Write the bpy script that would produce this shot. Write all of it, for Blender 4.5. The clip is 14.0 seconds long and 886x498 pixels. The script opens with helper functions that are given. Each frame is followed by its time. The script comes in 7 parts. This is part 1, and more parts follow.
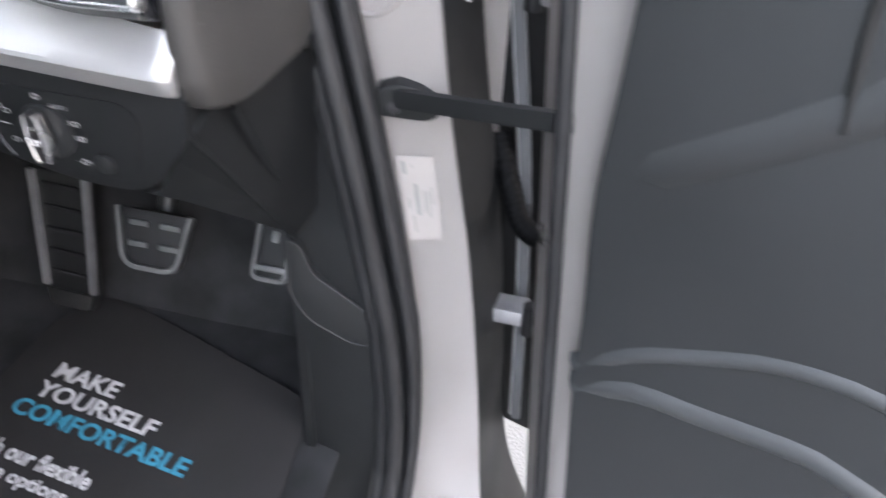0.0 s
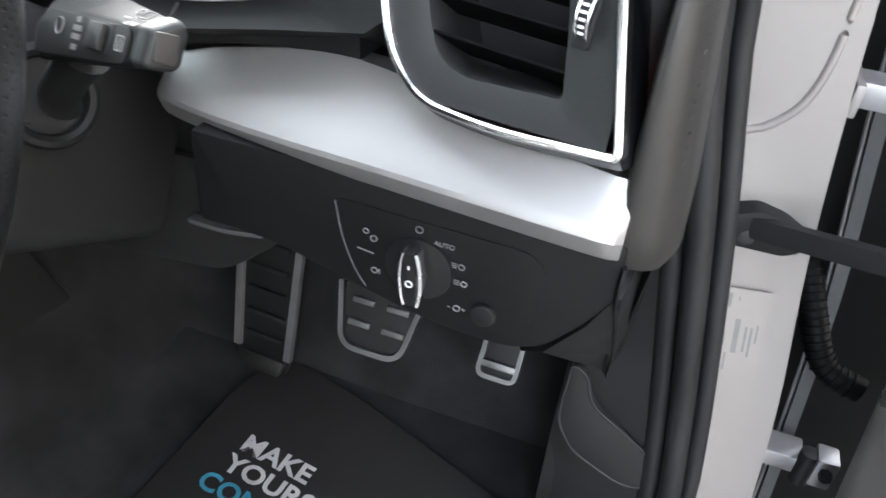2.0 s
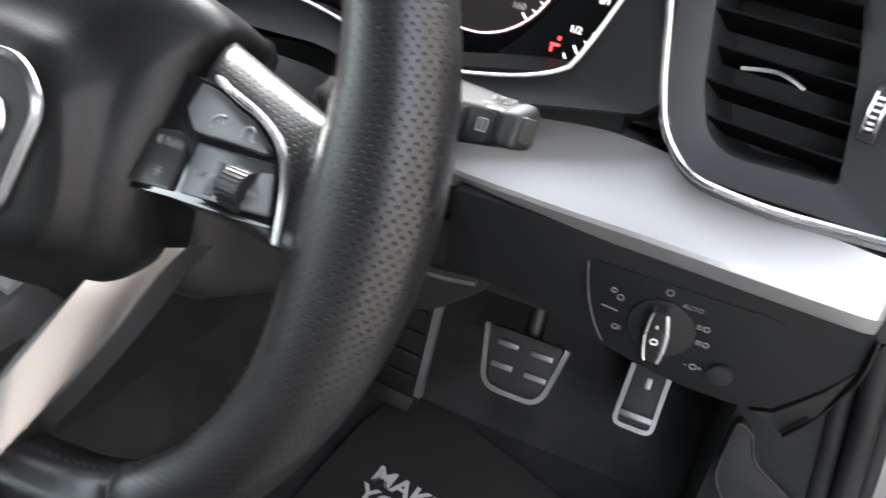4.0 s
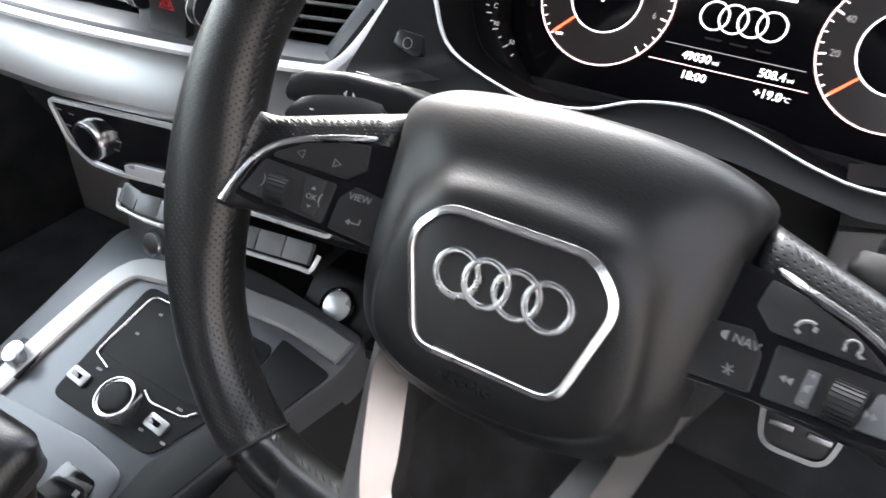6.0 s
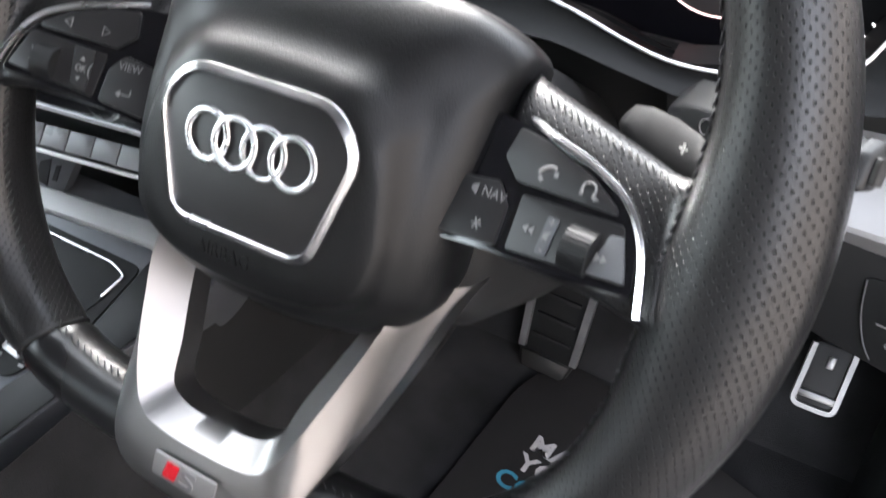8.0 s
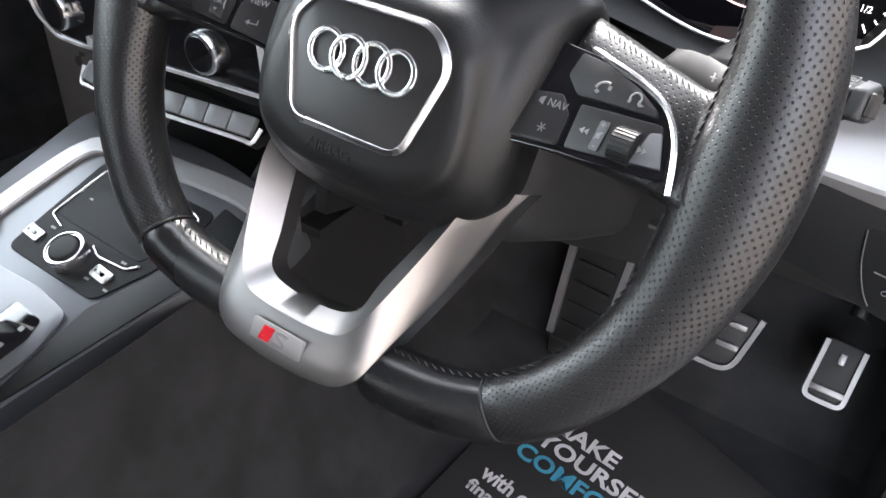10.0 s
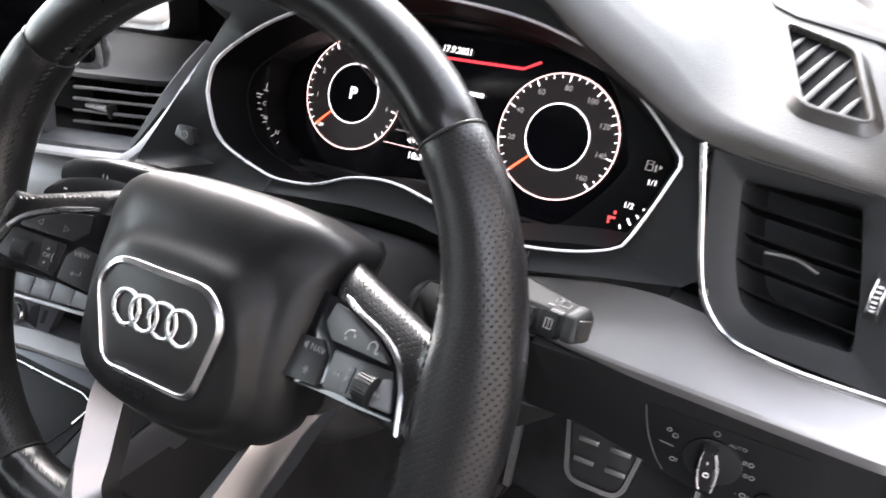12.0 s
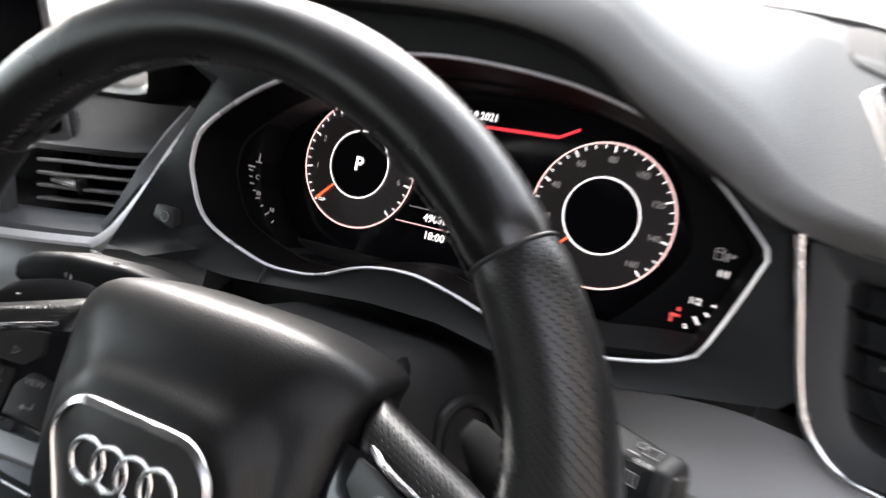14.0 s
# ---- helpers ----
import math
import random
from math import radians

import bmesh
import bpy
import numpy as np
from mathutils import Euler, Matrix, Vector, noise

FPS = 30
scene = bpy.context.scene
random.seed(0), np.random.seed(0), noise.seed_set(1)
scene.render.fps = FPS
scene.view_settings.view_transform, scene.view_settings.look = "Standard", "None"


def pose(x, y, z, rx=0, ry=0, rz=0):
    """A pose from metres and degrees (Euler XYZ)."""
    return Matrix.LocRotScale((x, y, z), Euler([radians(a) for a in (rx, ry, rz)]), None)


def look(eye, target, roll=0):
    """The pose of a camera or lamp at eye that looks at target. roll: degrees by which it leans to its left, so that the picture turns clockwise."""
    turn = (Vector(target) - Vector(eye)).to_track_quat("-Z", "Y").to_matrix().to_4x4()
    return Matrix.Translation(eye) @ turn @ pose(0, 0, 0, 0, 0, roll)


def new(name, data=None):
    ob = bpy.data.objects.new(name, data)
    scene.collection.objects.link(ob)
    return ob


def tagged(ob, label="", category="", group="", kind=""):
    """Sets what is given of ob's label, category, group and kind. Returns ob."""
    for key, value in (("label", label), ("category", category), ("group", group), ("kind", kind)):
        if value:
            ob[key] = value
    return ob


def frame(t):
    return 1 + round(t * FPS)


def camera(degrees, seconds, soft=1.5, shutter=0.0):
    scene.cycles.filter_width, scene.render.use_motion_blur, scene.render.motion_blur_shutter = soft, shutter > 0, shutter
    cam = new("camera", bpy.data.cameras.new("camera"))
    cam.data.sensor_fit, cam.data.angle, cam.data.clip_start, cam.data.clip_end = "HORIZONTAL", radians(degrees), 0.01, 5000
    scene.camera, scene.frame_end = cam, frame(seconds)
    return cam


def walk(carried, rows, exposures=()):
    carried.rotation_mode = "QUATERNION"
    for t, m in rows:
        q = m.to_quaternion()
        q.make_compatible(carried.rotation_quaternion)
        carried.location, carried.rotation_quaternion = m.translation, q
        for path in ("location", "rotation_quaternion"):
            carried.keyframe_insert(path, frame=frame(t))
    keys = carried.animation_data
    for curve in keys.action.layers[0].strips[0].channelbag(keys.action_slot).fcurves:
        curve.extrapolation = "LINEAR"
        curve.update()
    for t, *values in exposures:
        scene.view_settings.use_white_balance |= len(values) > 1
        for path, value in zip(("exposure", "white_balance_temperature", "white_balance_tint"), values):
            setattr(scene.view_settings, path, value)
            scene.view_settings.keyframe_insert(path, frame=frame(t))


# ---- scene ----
cam = camera(60.46, 14.0, shutter=0.5)
PATH = [
    (0.0, 0.5499, -0.1783, 0.7047, 53.25, -2.96, 12.81),
    (0.5, 0.4449, -0.1690, 0.7037, 55.50, -3.02, 15.35),
    (1.0, 0.3744, -0.1181, 0.7025, 55.60, -4.36, 17.04),
    (1.5, 0.3620, -0.1025, 0.6995, 54.23, -4.44, 18.34),
    (2.0, 0.3462, -0.1137, 0.7025, 53.97, -4.95, 20.21),
    (2.2, 0.3418, -0.1188, 0.7068, 54.05, -5.27, 21.17),
    (4.5, 0.2207, -0.1912, 0.7294, 56.52, -5.35, 25.84),
    (5.0, 0.1761, -0.2101, 0.7604, 55.79, -4.54, 27.91),
    (5.5, 0.1272, -0.2151, 0.7704, 54.46, -3.22, 29.89),
    (6.0, 0.0899, -0.2076, 0.7728, 53.62, -1.50, 31.12),
    (6.5, 0.0757, -0.1797, 0.7667, 52.46, -0.41, 31.05),
    (7.0, 0.1113, -0.1561, 0.7505, 51.51, -0.28, 29.70),
    (7.5, 0.1416, -0.1586, 0.7462, 50.69, -0.60, 28.59),
    (8.0, 0.1646, -0.1756, 0.7370, 50.73, -2.04, 29.09),
    (8.2, 0.1697, -0.1906, 0.7283, 51.07, -2.95, 29.70),
    (10.3, 0.1923, -0.2548, 0.7298, 53.88, -4.33, 33.20),
    (10.5, 0.1940, -0.2534, 0.7444, 55.00, -4.15, 32.67),
    (11.0, 0.2112, -0.2469, 0.7847, 58.13, -3.19, 31.57),
    (11.5, 0.2268, -0.2307, 0.7967, 59.40, -2.35, 29.96),
    (12.0, 0.2715, -0.2082, 0.8155, 59.74, -1.04, 29.24),
    (12.5, 0.2951, -0.2178, 0.8391, 61.43, 0.11, 29.48),
    (13.0, 0.3065, -0.2230, 0.8535, 63.37, 0.42, 29.46),
    (13.5, 0.2917, -0.2178, 0.8522, 64.01, -0.16, 29.31),
    (14.0, 0.2097, -0.1452, 0.8079, 62.64, -0.69, 27.88),
]
walk(cam, [(r[0], pose(*r[1:])) for r in PATH],
     [(0.0, 5.05, 6300, 13), (0.5, 4.92, 6350, 11), (1.0, 4.68, 6350, 9), (2.2, 4.68, 6400, 8), (4.5, 4.50, 6500, 11), (8.2, 4.70, 6500, 13), (10.3, 4.85, 6550, 14), (11.0, 4.60, 6650, 15), (12.0, 4.30, 6600, 16), (13.0, 3.68, 6700, 14), (13.5, 3.42, 6700, 14), (14.0, 3.62, 6700, 14)])

# ---- light ----
world = bpy.data.worlds.new("sky")
scene.world = world
world.use_nodes = True
wn = world.node_tree
bg = wn.nodes["Background"]
sky = wn.nodes.new("ShaderNodeTexSky")
sky.sky_type = "NISHITA"
sky.sun_disc = False
sky.sun_elevation, sky.sun_rotation = radians(24.0), radians(-36.0)
sky.air_density, sky.dust_density, sky.ozone_density = 1.0, 3.0, 1.0
haze = wn.nodes.new("ShaderNodeHueSaturation")          # thin cloud greys the sky
haze.inputs["Saturation"].default_value = 0.3
wn.links.new(sky.outputs["Color"], haze.inputs["Color"])
wn.links.new(haze.outputs["Color"], bg.inputs["Color"])
bg.inputs["Strength"].default_value = 0.15
sun = new("sun", bpy.data.lights.new("sun", "SUN"))
sun.data.energy, sun.data.angle, sun.data.color = 1.5, radians(36), (1.0, 0.98, 0.96)
sun.matrix_world = look((-1.469, 2.023, 1.113), (0, 0, 0))

# ---- materials ----


def mat(name, color, rough=0.5, metal=0.0, spec=0.5, coat=0.0):
    m = bpy.data.materials.new(name)
    m.use_nodes = True
    b = m.node_tree.nodes["Principled BSDF"]
    b.inputs["Base Color"].default_value = (*color, 1)
    b.inputs["Roughness"].default_value = rough
    b.inputs["Metallic"].default_value = metal
    b.inputs["Specular IOR Level"].default_value = spec
    b.inputs["Coat Weight"].default_value = coat
    return m


def worn(m, scale=900.0, bump=0.15, depth=0.0004, vary=0.25, blotch=9.0, kind="noise", rough_vary=0.12, stretch=(1, 1, 1)):
    """Grain and uneven wear on a material: fine relief, a coarse drift of colour and of gloss."""
    t = m.node_tree
    n, l = t.nodes, t.links
    b = n["Principled BSDF"]
    co = n.new("ShaderNodeTexCoord")
    mp = n.new("ShaderNodeMapping")
    mp.inputs["Scale"].default_value = stretch
    l.new(co.outputs["Object"], mp.inputs["Vector"])
    if kind == "grain":
        fine = n.new("ShaderNodeTexVoronoi")
        fine.feature = "SMOOTH_F1"
        fine.inputs["Scale"].default_value = scale
        height = fine.outputs["Distance"]
    else:
        fine = n.new("ShaderNodeTexNoise")
        fine.inputs["Scale"].default_value = scale
        fine.inputs["Detail"].default_value = 3
        height = fine.outputs["Fac"]
    l.new(mp.outputs["Vector"], fine.inputs["Vector"])
    bu = n.new("ShaderNodeBump")
    bu.inputs["Strength"].default_value = bump
    bu.inputs["Distance"].default_value = depth
    l.new(height, bu.inputs["Height"])
    l.new(bu.outputs["Normal"], b.inputs["Normal"])
    big = n.new("ShaderNodeTexNoise")
    big.inputs["Scale"].default_value = blotch
    big.inputs["Detail"].default_value = 5
    l.new(mp.outputs["Vector"], big.inputs["Vector"])
    c = b.inputs["Base Color"].default_value[:3]
    ra = n.new("ShaderNodeValToRGB")
    ra.color_ramp.elements[0].position, ra.color_ramp.elements[1].position = 0.3, 0.7
    ra.color_ramp.elements[0].color = (*[v * (1 - vary) for v in c], 1)
    ra.color_ramp.elements[1].color = (*[min(1, v * (1 + vary)) for v in c], 1)
    l.new(big.outputs["Fac"], ra.inputs["Fac"])
    l.new(ra.outputs["Color"], b.inputs["Base Color"])
    r = b.inputs["Roughness"].default_value
    mr = n.new("ShaderNodeMapRange")
    mr.inputs["From Min"].default_value, mr.inputs["From Max"].default_value = 0.3, 0.7
    mr.inputs["To Min"].default_value, mr.inputs["To Max"].default_value = max(0.02, r - rough_vary), min(1, r + rough_vary)
    l.new(big.outputs["Fac"], mr.inputs["Value"])
    l.new(mr.outputs["Result"], b.inputs["Roughness"])
    return m


def dotted(m, pitch=0.0030, hole=0.62):
    """Rows of small staggered holes, laid out along the leather in metres."""
    t = m.node_tree
    n, l = t.nodes, t.links
    b = n["Principled BSDF"]
    uv = n.new("ShaderNodeUVMap")
    sp = n.new("ShaderNodeSeparateXYZ")
    l.new(uv.outputs["UV"], sp.inputs["Vector"])
    waves = []
    for axis in ("X", "Y"):
        mu = n.new("ShaderNodeMath")
        mu.operation = "MULTIPLY"
        mu.inputs[1].default_value = math.pi / (pitch / 1.42)
        l.new(sp.outputs[axis], mu.inputs[0])
        cs = n.new("ShaderNodeMath")
        cs.operation = "COSINE"
        l.new(mu.outputs[0], cs.inputs[0])
        waves.append(cs)
    pr = n.new("ShaderNodeMath")
    pr.operation = "MULTIPLY"
    l.new(waves[0].outputs[0], pr.inputs[0])
    l.new(waves[1].outputs[0], pr.inputs[1])
    mr = n.new("ShaderNodeMapRange")
    mr.inputs["From Min"].default_value, mr.inputs["From Max"].default_value = hole - 0.12, hole + 0.08
    l.new(pr.outputs[0], mr.inputs["Value"])
    mx = n.new("ShaderNodeMix")
    mx.data_type = "RGBA"
    c = b.inputs["Base Color"].default_value
    mx.inputs["A"].default_value = (c[0], c[1], c[2], 1)
    mx.inputs["B"].default_value = (0.0060, 0.0060, 0.0060, 1)
    l.new(mr.outputs["Result"], mx.inputs["Factor"])
    l.new(mx.outputs["Result"], b.inputs["Base Color"])
    sp_ = n.new("ShaderNodeMapRange")
    sp_.inputs["To Min"].default_value, sp_.inputs["To Max"].default_value = 0.44, 0.17
    l.new(mr.outputs["Result"], sp_.inputs["Value"])
    l.new(sp_.outputs["Result"], b.inputs["Specular IOR Level"])
    inv = n.new("ShaderNodeMath")
    inv.operation = "SUBTRACT"
    inv.inputs[0].default_value = 1.0
    l.new(mr.outputs["Result"], inv.inputs[1])
    grain = n.new("ShaderNodeTexNoise")
    grain.inputs["Scale"].default_value = 1500
    co = n.new("ShaderNodeTexCoord")
    l.new(co.outputs["Object"], grain.inputs["Vector"])
    ad = n.new("ShaderNodeMath")
    ad.operation = "MULTIPLY_ADD"
    ad.inputs[1].default_value = 0.15
    l.new(grain.outputs["Fac"], ad.inputs[0])
    l.new(inv.outputs[0], ad.inputs[2])
    bu = n.new("ShaderNodeBump")
    bu.inputs["Strength"].default_value = 0.9
    bu.inputs["Distance"].default_value = 0.0008
    l.new(ad.outputs[0], bu.inputs["Height"])
    l.new(bu.outputs["Normal"], b.inputs["Normal"])
    return m


def glow(name, color, strength):
    m = mat(name, (0.01, 0.01, 0.01), 0.3)
    b = m.node_tree.nodes["Principled BSDF"]
    b.inputs["Emission Color"].default_value = (*color, 1)
    b.inputs["Emission Strength"].default_value = strength
    return m


def sheer(name, tint=(0.93, 0.97, 0.96)):
    """Window glass: clear, with a Fresnel gloss."""
    m = bpy.data.materials.new(name)
    m.use_nodes = True
    t = m.node_tree
    t.nodes.clear()
    o = t.nodes.new("ShaderNodeOutputMaterial")
    a, g, f, x = (t.nodes.new(k) for k in ("ShaderNodeBsdfTransparent", "ShaderNodeBsdfGlossy", "ShaderNodeFresnel", "ShaderNodeMixShader"))
    a.inputs["Color"].default_value = (*tint, 1)
    g.inputs["Roughness"].default_value = 0.02
    f.inputs["IOR"].default_value = 1.35
    t.links.new(f.outputs[0], x.inputs[0])
    t.links.new(a.outputs[0], x.inputs[1])
    t.links.new(g.outputs[0], x.inputs[2])
    t.links.new(x.outputs[0], o.inputs[0])
    return m


LEATHER = worn(mat("wheel_leather", (0.007, 0.007, 0.0074), 0.29, spec=0.5), 1500, 0.2, 0.0003, 0.2, 14, "grain", 0.08)
PERFO = dotted(mat("perforated_leather", (0.010, 0.010, 0.0105), 0.31), 0.0028, 0.75)
AIRBAG = worn(mat("airbag_skin", (0.0068, 0.0070, 0.0074), 0.42, spec=0.28), 1500, 0.25, 0.00035, 0.12, 12, "grain", 0.06)
DASHSKIN = worn(mat("dash_skin", (0.030, 0.0278, 0.0245), 0.30, spec=0.68), 1200, 0.20, 0.0005, 0.12, 8, "grain", 0.06)
TRIMSKIN = worn(mat("trim_skin", (0.024, 0.0225, 0.021), 0.5, spec=0.4), 700, 0.3, 0.0004, 0.12, 7, "grain", 0.06)
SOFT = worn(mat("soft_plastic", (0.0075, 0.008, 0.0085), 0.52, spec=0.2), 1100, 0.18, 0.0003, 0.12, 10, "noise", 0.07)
DARK = worn(mat("black_plastic", (0.009, 0.0095, 0.010), 0.48, spec=0.4), 1200, 0.15, 0.0003, 0.2, 9, "noise", 0.08)
KEYGREY = worn(mat("key_grey", (0.19, 0.197, 0.21), 0.30, spec=0.5), 1200, 0.06, 0.0002, 0.08, 20)
RENDERED = worn(mat("wall_render", (0.178, 0.165, 0.155), 0.9), 40, 0.5, 0.004, 0.15, 0.8)
COLUMN = worn(mat("column_plastic", (0.013, 0.0132, 0.0136), 0.52, spec=0.35), 900, 0.2, 0.0003, 0.1, 8, "noise", 0.06)
GREYPL = worn(mat("grey_plastic", (0.080, 0.083, 0.088), 0.48, spec=0.4), 900, 0.2, 0.0003, 0.1, 8, "noise", 0.06)
BUTTON = worn(mat("button_plastic", (0.012, 0.0115, 0.012), 0.35, spec=0.5), 1500, 0.08, 0.0002, 0.12, 20, "noise", 0.06)
PIANO = worn(mat("gloss_black", (0.006, 0.006, 0.007), 0.08, spec=0.5, coat=0.4), 300, 0.02, 0.0001, 0.2, 20, "noise", 0.04)
CHROME = worn(mat("satin_chrome", (0.80, 0.80, 0.81), 0.24, 1.0), 600, 0.03, 0.0001, 0.06, 20, "noise", 0.06)
SATIN = worn(mat("satin_silver", (0.28, 0.271, 0.270), 0.34, 1.0), 1400, 0.08, 0.0002, 0.05, 10, "noise", 0.05)
STRIP = worn(mat("brushed_silver", (0.38, 0.377, 0.374), 0.40, 0.70), 700, 0.10, 0.0002, 0.05, 6, "noise", 0.05, (0.15, 1, 1))
ALU = worn(mat("pedal_aluminium", (0.19, 0.187, 0.185), 0.42, 1.0), 900, 0.15, 0.0002, 0.15, 40, "noise", 0.1)
RUBBER = worn(mat("rubber", (0.012, 0.012, 0.013), 0.55, spec=0.35), 700, 0.2, 0.0004, 0.25, 18, "noise", 0.1)
# pale half-metal silver: the sky's reflection is put into its colour
SHEEN_SILVER = worn(mat("silver_with_sheen", (0.86, 0.86, 0.87), 0.30, 0.5), 600, 0.03, 0.0001, 0.05, 20, "noise", 0.05)
CONSOLE = worn(mat("console_silver", (0.105, 0.109, 0.118), 0.34, 0.5), 1400, 0.06, 0.0002, 0.06, 6, "noise", 0.04)
SLAT = worn(mat("vent_slat_grey", (0.21, 0.21, 0.213), 0.38), 900, 0.1, 0.0002, 0.08, 20)
PAINT = worn(mat("silver_paint", (0.29, 0.27, 0.262), 0.32, 0.35, coat=0.5), 1800, 0.05, 0.0001, 0.06, 5, "noise", 0.05)
ZINC = worn(mat("zinc", (0.34, 0.34, 0.35), 0.45, 0.8), 500, 0.2, 0.0003, 0.15, 40, "noise", 0.12)
CARPET = worn(mat("carpet", (0.027, 0.0275, 0.029), 0.95, spec=0.1), 1100, 0.9, 0.002, 0.35, 16, "noise", 0.03)
MATTING = worn(mat("floor_mat_fabric", (0.020, 0.0192, 0.0196), 0.85, spec=0.2), 1600, 0.5, 0.0006, 0.15, 12, "noise", 0.05)
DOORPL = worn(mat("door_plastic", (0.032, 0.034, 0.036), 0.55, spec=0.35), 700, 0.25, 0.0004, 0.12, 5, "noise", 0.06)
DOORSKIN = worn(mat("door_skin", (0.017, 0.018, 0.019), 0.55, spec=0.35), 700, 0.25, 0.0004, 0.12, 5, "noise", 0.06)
PILLARCLOTH = worn(mat("pillar_cloth", (0.006, 0.006, 0.0062), 0.9, spec=0.1), 900, 0.3, 0.0006, 0.08, 6)
HEADLINER = worn(mat("headliner", (0.05, 0.049, 0.048), 0.9, spec=0.1), 900, 0.3, 0.0006, 0.08, 6)
THREAD = worn(mat("thread", (0.034, 0.034, 0.035), 0.4), 2500, 0.3, 0.0002, 0.2, 90)
# the rim's thread again, paler to carry the highlight on the spoke edge
HIGHLIGHT_THREAD = worn(mat("thread_highlight", (0.055, 0.055, 0.055), 0.5), 2500, 0.3, 0.0002, 0.2, 90)
WHITE = worn(mat("white_print", (0.72, 0.72, 0.7), 0.5), 2000, 0.05, 0.0001, 0.08, 60)
GREYPRINT = worn(mat("grey_print", (0.17, 0.17, 0.17), 0.5), 2000, 0.05, 0.0001, 0.1, 60)
MATWHITE = worn(mat("mat_white_print", (0.44, 0.43, 0.44), 0.8), 1500, 0.4, 0.0004, 0.15, 60)
MATBLUE = worn(mat("mat_blue_print", (0.03, 0.20, 0.30), 0.8), 1500, 0.4, 0.0004, 0.15, 60)
RED = worn(mat("red_enamel", (0.55, 0.02, 0.03), 0.3), 900, 0.05, 0.0001, 0.1, 80)
STICKER = worn(mat("sticker_paper", (0.27, 0.248, 0.238), 0.55), 900, 0.05, 0.0001, 0.05, 30)
ASPHALT = worn(mat("asphalt", (0.11, 0.11, 0.11), 0.9), 150, 0.6, 0.004, 0.25, 1.5)
SEATCLOTH = worn(mat("seat_leather", (0.02, 0.02, 0.021), 0.5), 700, 0.3, 0.0005, 0.2, 6, "grain")
INSTR = worn(mat("instrument_black", (0.003, 0.003, 0.0033), 0.5, spec=0.06), 1200, 0.05, 0.0001, 0.15, 12)
SCREEN = mat("screen_glass", (0.003, 0.003, 0.004), 0.10, spec=0.25)
GLASS = sheer("window_glass")
LIT_WHITE = glow("lit_white", (1.0, 0.97, 0.98), 0.17)
LIT_GREY = glow("lit_grey", (1.0, 0.95, 0.95), 0.025)
LIT_PINK = glow("lit_pink", (1.0, 0.66, 0.64), 0.14)
LIT_RED = glow("lit_red", (1.0, 0.05, 0.07), 0.11)
LIT_NEEDLE = glow("lit_needle", (1.0, 0.10, 0.04), 0.25)
LIT_DIM = glow("lit_screen_ground", (1.0, 0.75, 0.75), 0.0006)

# ---- building helpers ----
ROOT = {}


def thing(name, label, category, m=None, local=False, group=""):
    """A top-level thing: an Empty at its base, under which its parts are built."""
    ob = new(name)
    ob.empty_display_size = 0.02
    m = m or Matrix()
    ob.matrix_basis = m
    ROOT[ob] = (m, local)
    return tagged(ob, label, category, group)


def link_mesh(name, bm, material, angle=40, smooth=True):
    bmesh.ops.recalc_face_normals(bm, faces=bm.faces)
    me = bpy.data.meshes.new(name)
    bm.to_mesh(me)
    bm.free()
    me.materials.append(material)
    if smooth:
        me.shade_smooth()
        me.set_sharp_from_angle(angle=radians(angle))
    return me


def part(name, bm, material, parent, label="", angle=40, smooth=True):
    """Links a bmesh as one mesh object under a thing or under a part."""
    m, local = ROOT[parent]
    if not local:
        bm.transform(m.inverted())
    ob = new(name, link_mesh(name, bm, material, angle, smooth))
    ob.parent = parent
    ROOT[ob] = (m, local)
    return tagged(ob, label)


def structure(name, bm, material, label, category, angle=40):
    ob = new(name, link_mesh(name, bm, material, angle))
    ROOT[ob] = (Matrix(), True)
    return tagged(ob, label, category, kind="structure")


def joined(*bms):
    out = bmesh.new()
    for b in bms:
        me = bpy.data.meshes.new("t")
        b.to_mesh(me)
        b.free()
        out.from_mesh(me)
        bpy.data.meshes.remove(me)
    return out


def loft(rings, closed=True, cap0=False, cap1=False, uv=None):
    """Skin over rings of equal length; closed rings join end to end."""
    bm = bmesh.new()
    vs = [[bm.verts.new(p) for p in r] for r in rings]
    n = len(rings[0])
    layer = bm.loops.layers.uv.new("UVMap") if uv else None
    if uv:
        mid_ring = [Vector(p) for p in rings[len(rings) // 2]]
        around, along = [0.0], [0.0]
        for a, b in zip(mid_ring, mid_ring[1:] + mid_ring[:1]):
            around.append(around[-1] + (b - a).length)
        for r, q in zip(rings, rings[1:]):
            along.append(along[-1] + sum(((Vector(b) - Vector(a)).length for a, b in zip(r, q)), 0.0) / n)
        uv = (along, around)
    for i in range(len(vs) - 1):
        for j in range(n if closed else n - 1):
            k = (j + 1) % n
            try:
                f = bm.faces.new((vs[i][j], vs[i][k], vs[i + 1][k], vs[i + 1][j]))
            except ValueError:
                continue
            if uv:
                j2 = j + 1
                for lp, (a, b) in zip(f.loops, ((i, j), (i, j2), (i + 1, j2), (i + 1, j))):
                    lp[layer].uv = (uv[0][a], uv[1][b])
    if cap0:
        bm.faces.new(vs[0])
    if cap1:
        bm.faces.new(list(reversed(vs[-1])))
    return bm


def bevelled(bm, width, seg=2, angle=30):
    if width > 0:
        bmesh.ops.recalc_face_normals(bm, faces=bm.faces)
        es = [e for e in bm.edges if len(e.link_faces) == 2 and e.calc_face_angle(0) > radians(angle)]
        bmesh.ops.bevel(bm, geom=es, offset=width, segments=seg, profile=0.6, affect="EDGES", clamp_overlap=True)
    return bm


